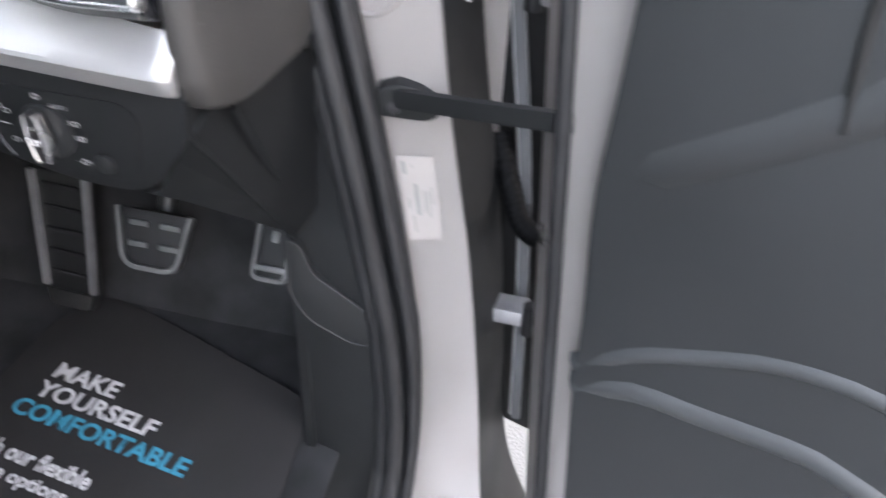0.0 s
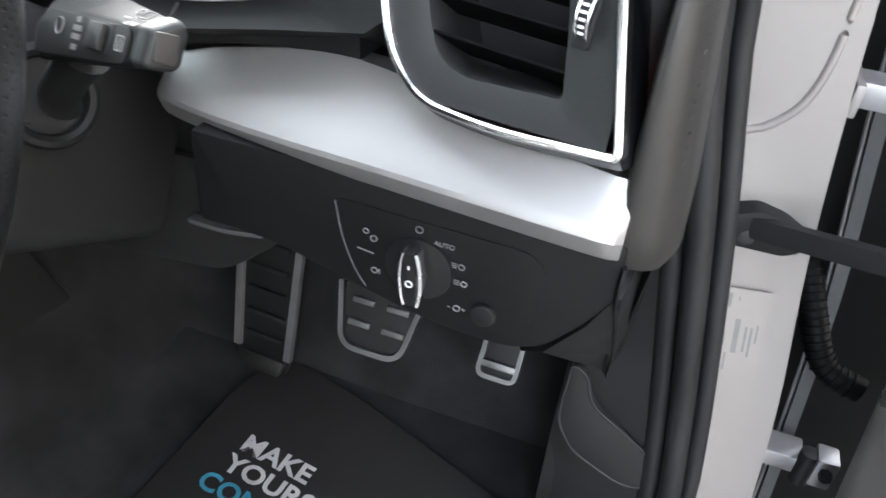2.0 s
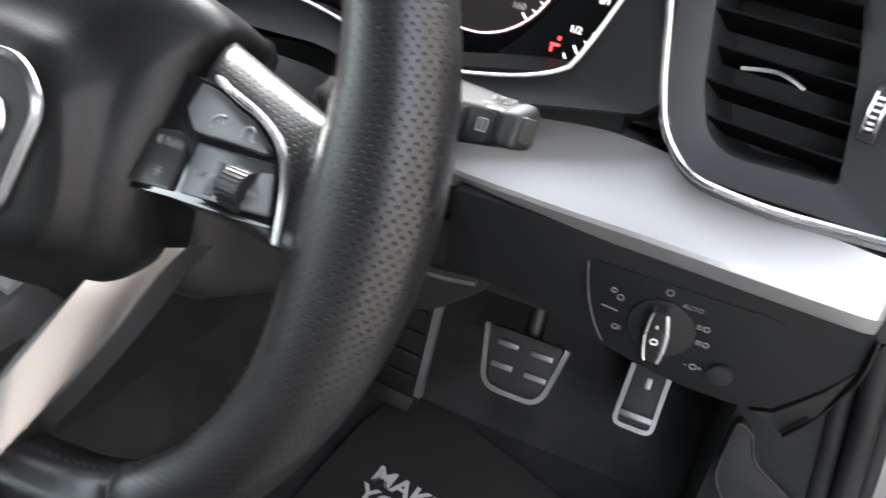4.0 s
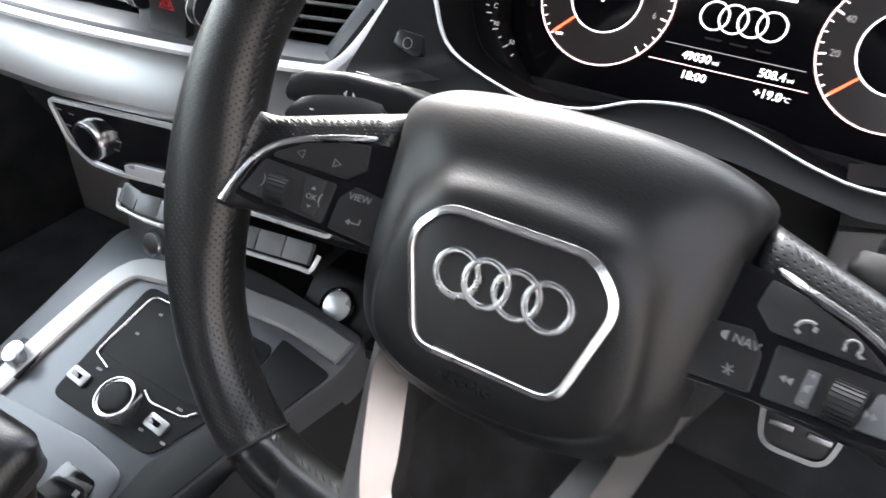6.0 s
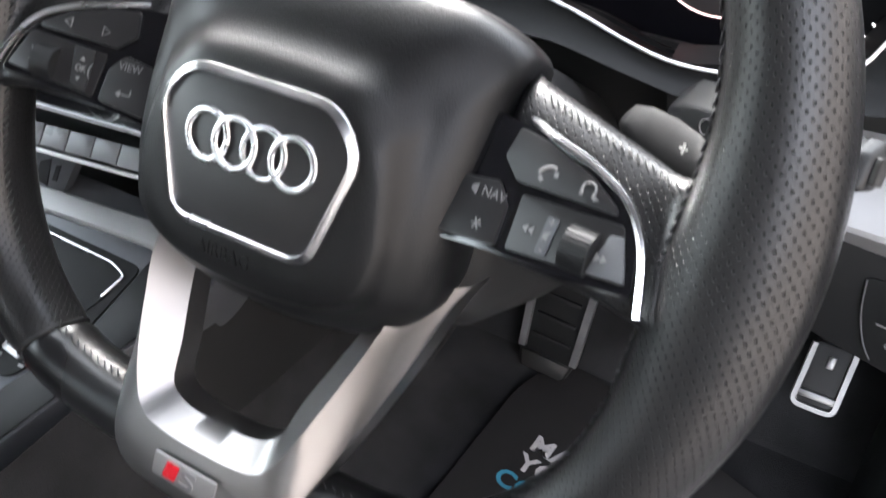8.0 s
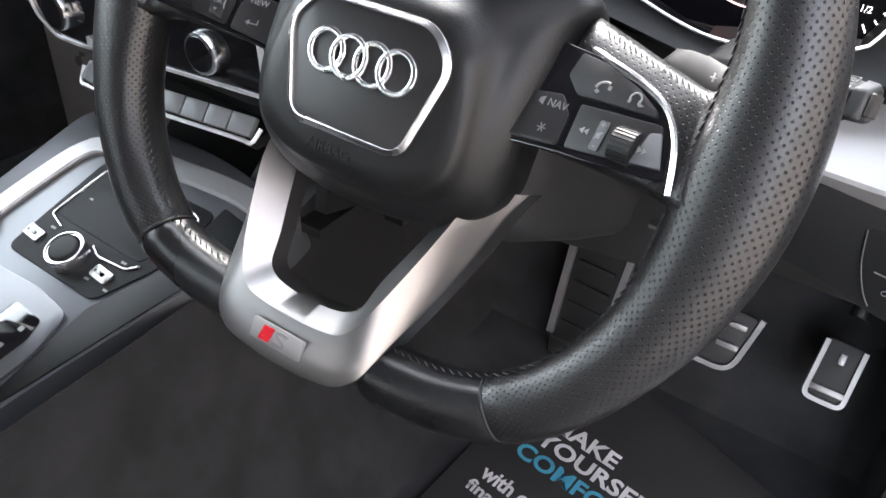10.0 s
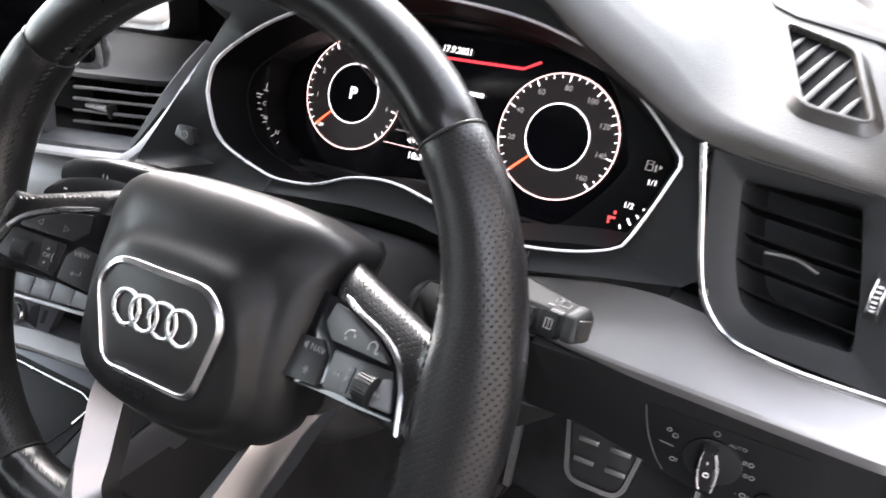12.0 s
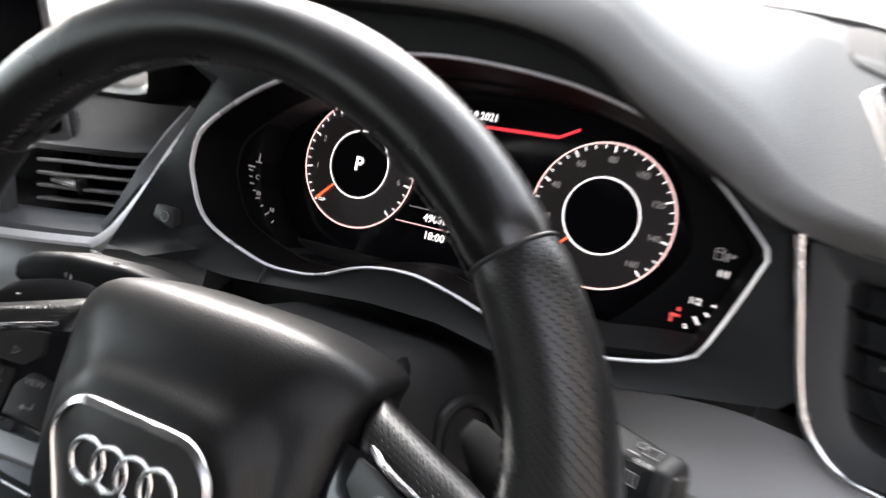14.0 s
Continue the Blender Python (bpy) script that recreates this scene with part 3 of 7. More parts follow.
part("armrest", sweep(spline([DB @ Vector(p) for p in ((0.055, 0.464, 0.018), (0.079, 0.4786, 0.0215), (0.115, 0.504, 0.0225), (0.145, 0.525, 0.0225), (0.171, 0.545, 0.0225), (0.30, 0.60, 0.024), (0.92, 0.62, 0.026))], 40), [(q[0] * 1.5, q[1] * 1.1) for q in SOFTRIDGE], up=DN), DOORSKIN, panel, "grey sloping armrest band")
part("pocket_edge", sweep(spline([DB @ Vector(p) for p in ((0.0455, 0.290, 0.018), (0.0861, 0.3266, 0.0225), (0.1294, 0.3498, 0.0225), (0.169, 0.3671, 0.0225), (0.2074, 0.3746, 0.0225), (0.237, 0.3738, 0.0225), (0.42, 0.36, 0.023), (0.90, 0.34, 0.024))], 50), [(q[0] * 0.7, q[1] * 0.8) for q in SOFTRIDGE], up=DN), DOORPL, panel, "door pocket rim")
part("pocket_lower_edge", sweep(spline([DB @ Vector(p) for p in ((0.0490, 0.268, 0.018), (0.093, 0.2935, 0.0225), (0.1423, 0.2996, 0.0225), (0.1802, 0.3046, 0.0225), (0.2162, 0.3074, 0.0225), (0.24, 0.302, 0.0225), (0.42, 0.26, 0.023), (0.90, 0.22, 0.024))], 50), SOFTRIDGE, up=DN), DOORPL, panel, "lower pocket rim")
part("panel_upright", sweep(spline([DB @ Vector(p) for p in ((0.145, 0.85, 0.020), (0.150, 0.62, 0.022), (0.160, 0.53, 0.024))], 16), [(-0.007, -0.006), (0, 0.004), (0.007, -0.006)], up=DN), DARK, panel)
for z, x, nm in ((0.523, 0.478, "upper"), (0.196, 0.512, "lower")):
    hinge = part("door_hinge", box((x - 0.002, 0.412, z), (0.044, 0.028, 0.018), 0.003), ZINC, door, f"{nm} zinc hinge bracket")
    part("fold", box((x - 0.027, 0.405, z), (0.006, 0.042, 0.022), 0.002), PAINT, hinge)
    part("pin", rod((x + 0.022, 0.400, z - 0.016), (x + 0.022, 0.400, z + 0.020), 0.008, 14, bev=0.001), RUBBER, hinge, "dark pin")
    part("leaf", box((x + 0.036, 0.402, z + 0.006), (0.018, 0.022, 0.032), 0.003), ZINC, hinge)
    part("nut", rod((x + 0.036, 0.391, z + 0.010), (x + 0.036, 0.384, z + 0.010), 0.0055, 6), DARK, hinge)
structure("sill", joined(band([(0.424, 0.30, -0.10), (0.42, -0.2, -0.12), (0.42, -1.2, -0.12)], [(0.60, 0.36, -0.16), (0.58, -0.2, -0.16), (0.58, -1.2, -0.16)], 0.10, (0, 0, -1), 14)), PAINT, "silver painted door sill", "sill")

# ---- floor ----
FLOOR = [(-1.3, -0.02), (-0.3, 0.0), (0.10, 0.022), (0.25, 0.045), (0.36, 0.064), (0.43, 0.078), (0.46, 0.13), (0.49, 0.24), (0.53, 0.36), (0.56, 0.50)]
fp = spline([(0, y, z) for y, z in FLOOR], 50)
rows = []
for p in fp:
    rows.append([Vector((x, p.y, max(p.z, z + p.z * 0.2) + 0.003 * noise.noise(Vector((x * 9, p.y * 9, 0))))) for x, z in
                 [(-0.215, 0.30), (-0.20, 0.24), (-0.185, 0.18), (-0.16, 0.11), (-0.12, 0.06), (-0.07, 0.02), (0.0, -1), (0.08, -1), (0.16, -1), (0.24, -1), (0.32, -1), (0.365, -1)]])
structure("floor", loft(rows, False), CARPET, "black carpeted footwell floor", "floor")
bm = joined(plate([(-0.7, -1.6, 0.02), (-0.21, -1.6, 0.02), (-0.21, -0.45, 0.02), (-0.7, -0.45, 0.02)], 0.02, (0, 0, -1)), plate([(-1.12, -2.2, -0.05), (0.42, -2.2, -0.05), (0.42, -0.8, -0.05), (-1.12, 0.8, -0.05)], 0.02, (0, 0, -1)))
structure("floor_rear", bm, CARPET, "black carpeted cabin floor", "floor")

floormat = thing("floor_mat", "dark grey disposable floor mat printed with white and blue slogan", "floor mat", pose(0.1, 0.3, 0.06))
edge = rounded([(-0.075, -0.02), (0.335, -0.02), (0.320, 0.345), (0.10, 0.415), (0.02, 0.432), (-0.015, 0.385)], 0.03)
SLOPE = math.atan(0.15)
MB = Matrix.Translation((0, 0.313, 0.066)) @ Matrix.Rotation(SLOPE, 4, "X")
part("sheet", prism([(x, (y - 0.313) / math.cos(SLOPE)) for x, y in edge], -0.004, 0.0, MB, 0.001), MATTING, floormat)


TB = MB @ Matrix.Translation((0.030, 0.0162, 0.0006)) @ Matrix.Rotation(radians(-7.5), 4, "Z")      # the print lies a little askew


def mat_text(s, x0, x1, y, cap, material, name):
    bm = words(s, 1.0, Matrix(), 0.0, "LEFT", 0.028)
    xs = [v.co.x for v in bm.verts]
    ys = [v.co.y for v in bm.verts]
    bm.transform(Matrix.Diagonal(((x1 - x0) / (max(xs) - min(xs)), cap / (max(ys) - min(ys)), 1, 1)) @ Matrix.Translation((-min(xs), -min(ys), 0)))
    bm.transform(TB @ Matrix.Translation((x0, y, 0)))
    part(name, bm, material, floormat, "", smooth=False)


mat_text("MAKE", 0.0, 0.0815, -0.0205, 0.0205, MATWHITE, "lettering")
mat_text("YOURSELF", -0.0040, 0.148, -0.0465, 0.0205, MATWHITE, "lettering")
mat_text("COMFORTABLE", -0.0125, 0.2045, -0.0730, 0.0205, MATBLUE, "lettering")
mat_text("with our flexible", -0.024, 0.124, -0.1190, 0.0190, MATWHITE, "lettering")
mat_text("finance options", -0.028, 0.112, -0.1430, 0.0190, MATWHITE, "lettering")

# ---- pedals ----
PB = Matrix.Translation((0.003, 0.400, 0.108)) @ pose(0, 0, 0, 78, 0, -3)
rest = thing("foot_rest", "ribbed aluminium-edged foot rest pedal on the footwell floor", "foot rest", pose(0.0, 0.40, 0.10))
part("plate", prism(rounded([(-0.030, -0.024), (0.024, -0.022), (0.034, 0.008), (0.034, 0.150), (-0.038, 0.150), (-0.036, 0.008)], 0.006), -0.012, 0.0, PB, 0.003), DARK, rest)
for s in (-1, 1):
    part("side_bar", sweep([PB @ Vector(p) for p in ((s * 0.031, 0.006, 0.002), (s * 0.033, 0.08, 0.002), (s * 0.0345, 0.148, 0.002))], [(-0.0045, -0.003), (0.0045, -0.003), (0.004, 0.003), (-0.004, 0.003)], up=PB.to_3x3() @ Vector((0, 0, 1))), ZINC, rest, "bright aluminium bar")
part("toe_bar", prism(rounded([(-0.026, -0.020), (0.022, -0.019), (0.028, 0.002), (-0.030, 0.002)], 0.004), -0.002, 0.004, PB, 0.001), ALU, rest)
for i in range(5):
    part("rib", box((0, 0, 0), (0.046, 0.005, 0.006), 0.002, PB @ Matrix.Translation((0, 0.026 + i * 0.027, 0.001))), RUBBER, rest)

brake = thing("brake_pedal", "aluminium framed rubber brake pedal hanging in the footwell", "pedal", pose(0.14, 0.37, 0.2))
KB = Matrix.Translation((0.144, 0.362, 0.206)) @ pose(0, 0, 0, 62, 0, 0)
part("pad", prism(rounded([(-0.026, 0.0), (0.026, 0.0), (0.038, 0.058), (-0.040, 0.058)], 0.008), -0.010, 0.0, KB, 0.003), RUBBER, brake, "black rubber pad")
part("frame", sweep([KB @ Vector((x, y, 0.001)) for x, y in rounded([(-0.041, 0.058), (-0.029, -0.002), (0.029, -0.002), (0.040, 0.058)], [0.0, 0.016, 0.016, 0.0], 6)[6:-6]], [(-0.0030, -0.004), (0.0030, -0.004), (0.0025, 0.003), (-0.0025, 0.003)], up=KB.to_3x3() @ Vector((0, 0, 1))), ALU, brake, "aluminium frame")
for x in (-0.016, 0.018):
    for y in (0.022, 0.044):
        part("stud", box((0, 0, 0), (0.022, 0.006, 0.004), 0.0015, KB @ Matrix.Translation((x, y, 0.001))), ALU, brake)
part("arm", sweep([(0.145, 0.40, 0.23), (0.14, 0.46, 0.34), (0.13, 0.48, 0.50)], 0.010, up=(1, 0, 0)), DARK, brake)

accel = thing("accelerator_pedal", "aluminium framed rubber accelerator pedal", "pedal", pose(0.26, 0.39, 0.19))
AB = Matrix.Translation((0.259, 0.392, 0.192)) @ pose(0, 0, 0, 58, 0, 0)
part("pad", prism(rounded([(-0.015, 0.0), (0.016, 0.0), (0.018, 0.062), (-0.016, 0.062)], 0.004), -0.010, 0.0, AB, 0.002), RUBBER, accel, "black rubber pad")
part("frame", sweep([AB @ Vector((x, y, 0.001)) for x, y in rounded([(-0.016, 0.060), (-0.0175, 0.0), (0.0185, 0.0), (0.019, 0.060)], [0.0, 0.008, 0.008, 0.0], 5)[5:-5]], [(-0.0028, -0.004), (0.0028, -0.004), (0.0023, 0.003), (-0.0023, 0.003)], up=AB.to_3x3() @ Vector((0, 0, 1))), ALU, accel, "aluminium frame")
part("foot_bar", box((0, 0, 0), (0.034, 0.007, 0.006), 0.002, AB @ Matrix.Translation((0.0, 0.012, 0.001))), ALU, accel)
part("stud", box((0, 0, 0), (0.007, 0.012, 0.004), 0.0015, AB @ Matrix.Translation((0.002, 0.046, 0.001))), ALU, accel)
part("arm", sweep([(0.26, 0.45, 0.26), (0.262, 0.52, 0.36), (0.262, 0.54, 0.48)], 0.010, up=(1, 0, 0)), DARK, accel)

# ---- steering wheel ----
HUB = (0.0, 0.0, 0.60)
WH = pose(*HUB, -25, 0, 0)          # wheel frame: x across, y forward along the column, z up the wheel's face


def face(u, y, v):
    """A basis on the wheel's face: x across, y up, z to the driver."""
    return pose(u, y, v, 90, 0, 0)


wheel = thing("steering_wheel", "black leather flat-bottomed steering wheel with perforated grips and silver lower spoke", "steering wheel", WH, True)


def softmin(a, b, n=16):
    return (a ** -n + b ** -n) ** (-1 / n)


def rim_radii(th):
    c = abs(min(-1e-3, math.cos(th)))
    ro, ri = 0.1845, 0.1548
    if math.cos(th) < 0:
        ro, ri = softmin(ro, 0.1585 / c), softmin(ri, 0.1285 / c)
    d = abs((th + math.pi) % math.tau - math.pi)
    ri -= 0.013 * math.exp(-((d - radians(92)) / radians(21)) ** 2)
    ro += 0.0012 * math.exp(-((d - radians(96)) / radians(35)) ** 2)
    return ro, ri


def rim_point(th, q, puff=0.0):
    ro, ri = rim_radii(th)
    rc, hw, hd = (ro + ri) / 2, (ro - ri) / 2 + puff, 0.0165 + puff
    cq, sq = math.cos(q), math.sin(q)
    e = 0.9
    r = rc + hw * math.copysign(abs(cq) ** e, cq)
    return Vector((r * math.sin(th), 0.0135 - hd * math.copysign(abs(sq) ** e, sq), r * math.cos(th)))


def rim_piece(a, b, n, puff=0.0):
    ths = [radians(a + (b - a) * i / n) for i in range(n + 1)]
    qs = [math.tau * k / 28 for k in range(28)]
    edge = [puff - 0.0012 * max(0, 1 - min(i, n - i) / 1.5) for i in range(n + 1)]
    return loft([[rim_point(t, q, e) for q in qs] for t, e in zip(ths, edge)], True, True, True,
                uv=([t * 0.17 for t in ths], [k * 0.099 / 28 for k in range(29)]))


part("rim_top", rim_piece(-49.6, 49.6, 72), LEATHER, wheel, "smooth black leather upper rim")
part("grip", rim_piece(49.9, 141.0, 72, 0.0006), PERFO, wheel, "perforated black leather grip")
part("grip", rim_piece(219.0, 310.1, 72, 0.0006), PERFO, wheel, "perforated black leather grip")
part("rim_bottom", rim_piece(141.3, 163.8, 24), LEATHER, wheel, "smooth black leather lower rim")
part("rim_bottom", rim_piece(196.2, 218.7, 24), LEATHER, wheel, "smooth black leather lower rim")
part("rim_bottom_back", rim_piece(163.0, 197.0, 24, -0.004), DARK, wheel)
for deg in (49.75, 141.15, 218.85, 310.25):
    t = radians(deg)
    part("seam", sweep([rim_point(t, math.tau * k / 32, -0.0006) for k in range(32)], 0.0008, True, up=(math.cos(t), 0, -math.sin(t))), RUBBER, wheel)
q_st = radians(163)
ANG = [radians(-159 + 318 * i / 400) for i in range(401)]
st_path = [rim_point(a, q_st, 0.0010) for a in ANG]
st_up = [(rim_point(a, q_st, 0.004) - p).normalized() for a, p in zip(ANG, st_path)]
part("stitching", stitches(st_path, st_up, 0.0042, 0.0012, 2, 0.7), THREAD, wheel, "grey cross stitching")

# airbag cover
# paired half outlines: the flat front (u, v) and the deep rim behind it (u, v, depth)
COVER_FRONT = [(0, 0.0225), (0.018, 0.0222), (0.034, 0.0195), (0.0455, 0.0085), (0.0490, 0.001), (0.0515, -0.008), (0.0535, -0.020), (0.0540, -0.034), (0.0495, -0.047), (0.036, -0.0555), (0.018, -0.0595), (0, -0.0605)]
COVER_BACK = [(0, 0.0600, 0.030), (0.033, 0.0590, 0.032), (0.060, 0.0545, 0.036), (0.0785, 0.0445, 0.043), (0.0770, 0.029, 0.037), (0.0748, 0.005, 0.0285), (0.0732, -0.019, 0.0235), (0.0720, -0.036, 0.0245), (0.068, -0.053, 0.029), (0.050, -0.0690, 0.031), (0.025, -0.0745, 0.029), (0, -0.0755, 0.028)]


def whole_loop(half, k=6):
    """A closed smooth loop from its right half, k samples to each span, so that paired loops stay paired."""
    p = [Vector(q if len(q) > 2 else (*q, 0)) for q in half]
    p += [Vector((-q.x, q.y, q.z)) for q in reversed(p[1:-1])]
    n, out = len(p), []
    for i in range(n):
        a, b, c, d = (p[(i + j) % n] for j in (-1, 0, 1, 2))
        for m in range(k):
            t = m / k
            out.append(0.5 * ((2 * b) + (c - a) * t + (2 * a - 5 * b + 4 * c - d) * t * t + (3 * b - a - 3 * c + d) * t ** 3))
    return out


front, back = whole_loop(COVER_FRONT), whole_loop(COVER_BACK)
rings = [[Vector((b.x * k, b.z + dy, b.y * k)) for b in back] for k, dy in ((0.93, 0.034), (0.97, 0.022), (0.995, 0.010))]
for f, g in ((1.0, 1.0), (0.98, 0.88), (0.94, 0.78), (0.87, 0.68), (0.78, 0.59), (0.67, 0.505), (0.55, 0.43), (0.44, 0.375), (0.35, 0.335), (0.28, 0.295), (0.20, 0.23), (0.12, 0.14), (0.06, 0.065), (0.0, 0.015), (-0.08, -0.030)):
    rings.append([Vector((a.x + (b.x - a.x) * f, b.z * g, a.y + (b.y - a.y) * f)) for a, b in zip(front, back)])
rings.append([Vector((a.x * 0.80, -0.0022, (a.y + 0.012) * 0.80 - 0.012)) for a in front])
rings.append([Vector((a.x * 0.4, -0.0026, (a.y + 0.012) * 0.4 - 0.012)) for a in front])
part("airbag_cover", loft(rings, True, True, True), AIRBAG, wheel, "grained black airbag cover", 60)
BADGE = [(-0.031, 0.0145), (0.031, 0.0145), (0.0435, 0.0005), (0.031, -0.0415), (-0.031, -0.0415), (-0.0435, 0.0005)]
BADGE = [(u * (0.985), v) for u, v in BADGE]
badge = part("badge_plate", prism(rounded(BADGE, 0.006), 0.0, 0.0030, face(0, -0.001, 0), 0.0006), BUTTON, wheel, "black badge plate")
loop = rounded(BADGE, 0.008, 6)
part("badge_frame", sweep([(u, -0.0042, v) for u, v in loop], [(0.0018, -0.0012), (0.0017, 0.0008), (0.0011, 0.0015), (0.0003, 0.0012), (-0.0006, 0.0004), (-0.0017, -0.0002), (-0.0019, -0.0012)], True, up=(0, -1, 0)), CHROME, wheel, "chrome frame")
for k in range(4):
    part("emblem_ring", ring((-0.0189 + 0.0126 * k, 0, 0.0), 0.0089, 0.0014, face(0, -0.0050 - 0.0003 * (k % 2), -0.0085), 64, 0.75), CHROME, wheel, "chrome ring")
part("embossed_lettering", words("AIRBAG", 0.0072, face(-0.006, -0.0024, -0.0503), 0.0005), AIRBAG, wheel)

# spokes, button panels


def spoke_y(u, v=0.0):
    return 0.0155 - 0.22 * (abs(u) - 0.1) + 0.3 * v + 2.2 * max(0.0, 0.080 - abs(u))


def rim_front(u, v):
    """Depth of the rim's driver-side surface; falls away beside the rim."""
    th, r = math.atan2(u, v), math.hypot(u, v)
    ro, ri = rim_radii(th)
    rc, hw = (ro + ri) / 2, (ro - ri) / 2
    k = abs(r - rc) / hw
    if k >= 1:
        return 0.0135 + (k - 1) * hw * 2
    return 0.0135 - 0.0165 * math.sqrt(max(0.0, 1 - k ** (2 / 0.9))) ** 0.9


def soft_low(a, b, k=0.0022):
    m = min(a, b)
    return m - k * math.log(math.exp((m - a) / k) + math.exp((m - b) / k))


TRIM = ((0.060, 0.0310), (0.074, 0.0285), (0.095, 0.0238), (0.115, 0.0180), (0.128, 0.0112), (0.1363, 0.0), (0.1417, -0.0178), (0.165, -0.02))


def trim_v(a):
    """Height of the chrome trim line along a spoke."""
    for (u0, v0), (u1, v1) in zip(TRIM, TRIM[1:]):
        if u0 <= a <= u1:
            return v0 + (v1 - v0) * (a - u0) / (u1 - u0)
    return TRIM[-1][1]


for s in (1, -1):
    rr, top_edge = [], []
    for i in range(29):
        a = 0.060 + 0.101 * i / 28
        k = smoothstep(0.118, 0.152, a)
        top = 0.0409 - 0.295 * (a - 0.0756) + 0.012 * smoothstep(0.136, 0.160, a)
        bot = -0.0195 - 0.005 * k ** 2
        base = spoke_y(a) + 0.0008
        ring_ = []
        for j in range(17):
            v = bot + (top - bot) * j / 16
            d = min(v - bot, (top - v) * 0.8)
            drop = 0.004 - math.sqrt(max(0, 0.004 ** 2 - max(0, 0.004 - d) ** 2))
            bend = 0.40 * max(0.0, v - trim_v(a) - 0.0015) * (1 - smoothstep(0.122, 0.144, a))     # the leather folds away above the trim
            y = soft_low(base + 0.3 * v + drop + bend, rim_front(a, v) - 0.0006 + drop * 0.5)
            w_ = smoothstep(0.134, 0.158, a)
            y = y * (1 - w_) + w_ * (rim_front(a, v) + 0.0010 + drop)
            ring_.append(Vector((s * a, y, v)))
        if i > 7:
            top_edge.append(ring_[-2] + Vector((0, -0.0004, 0.0004)))
        yt = ring_[-1].y
        ring_ += [Vector((s * a, yt + 0.006, top - 0.001)), Vector((s * a, yt + 0.013, top - 0.008)), Vector((s * a, base + 0.026, bot + 0.006)), Vector((s * a, base + 0.012, bot - 0.0005))]
        rr.append(ring_)
    n = len(rr[0])
    part("spoke", loft(rr, True, True, True, uv=True), PERFO, wheel, "perforated leather spoke", 60)
    line = spline([(s * u, spoke_y(u, v) - 0.0022, v) for u, v in TRIM[1:7]], 40)
    part("spoke_trim", sweep(line, [(-0.0013, -0.001), (-0.0011, 0.001), (0, 0.0015), (0.0011, 0.001), (0.0013, -0.001)], up=(0, -1, 0)), CHROME, wheel, "chrome trim")
    part("spoke_stitching", stitches(spline(top_edge[:-6], 36), (0, -0.6, 0.8), 0.0046, 0.0010, 2, 0.7), HIGHLIGHT_THREAD, wheel, "grey stitching")
    ex = Vector((1, -0.22 * s, 0)).normalized()
    ey = Vector((0, 0.3, 1)).normalized()
    nz = ex.cross(ey)
    ey = nz.cross(ex)
    B = Matrix((ex, ey, nz)).transposed().to_4x4()
    B.translation = (s * 0.078, spoke_y(0.081) + 0.0007, 0)

    def key(pts, s=s):
        q = [(s * (u + 0.1 * max(0, u - 0.11) - 0.078) / 0.9766, (0.83 * v + 0.0035) / 0.958) for u, v in pts]
        return q if s > 0 else list(reversed(q))
    panel = part("button_panel", prism(rounded(key([(0.069, 0.026), (0.095, 0.0228), (0.114, 0.0160), (0.1255, 0.0085), (0.1325, -0.004), (0.1365, -0.0215), (0.114, -0.0245), (0.092, -0.0260), (0.061, -0.0300), (0.060, -0.018)]), 0.003), -0.001, 0.0018, B, 0.0006), PIANO, wheel, "black button panel")
    part("button", prism(rounded(key([(0.0845, 0.0222), (0.096, 0.0203), (0.1135, 0.0138), (0.1240, 0.0060), (0.1245, 0.0035), (0.0905, 0.0025), (0.0830, 0.0100)]), 0.0015), 0.0016, 0.0036, B, 0.0006), BUTTON, panel)
    part("button", prism(rounded(key([(0.0680, -0.0025), (0.0850, 0.0005), (0.0910, -0.0075), (0.0920, -0.0235), (0.0640, -0.0270)]), 0.0015), 0.0016, 0.0036, B, 0.0006), BUTTON, panel)
    part("button", prism(rounded(key([(0.0940, -0.0010), (0.1275, 0.0012), (0.1340, -0.0180), (0.0955, -0.0228)]), 0.0015), 0.0014, 0.0026, B, 0.0005), BUTTON, panel)
    part("bright_key", prism(rounded(key([(0.1250, -0.0035), (0.1290, -0.0025), (0.1338, -0.0175), (0.1225, -0.0190)] if s > 0 else [(0.0985, -0.0010), (0.1085, -0.0005), (0.1060, -0.0190), (0.0985, -0.0205)]), 0.001), 0.0022, 0.0033, B, 0.0004), GREYPL if s > 0 else COLUMN, panel)
    # knurled roller
    bm = bmesh.new()
    for j in range(28):
        a = math.pi * 2 * j / 28
        bm2 = box((0, 0, 0), (0.0094, 0.0011, 0.0010), 0.0)
        bm2.transform(Matrix.Rotation(a, 4, "X") @ Matrix.Translation((0, 0, 0.0072)))
        me = bpy.data.meshes.new("t")
        bm2.to_mesh(me)
        bm2.free()
        bm.from_mesh(me)
        bpy.data.meshes.remove(me)
    bmesh.ops.create_cone(bm, cap_ends=True, segments=28, radius1=0.0072, radius2=0.0072, depth=0.0097, matrix=Matrix.Rotation(math.pi / 2, 4, "Y"))
    bm.transform(B @ Matrix.Translation((s * (0.1190 - 0.078) / 0.9766, -0.0072, -0.0004)))
    part("roller", bm, DARK, panel, "ribbed black roller")

    def at(u, v, s=s, B=B, h=0.0037):
        return B @ Matrix.Translation((s * (u - 0.078) / 0.9766, v / 0.958, h))
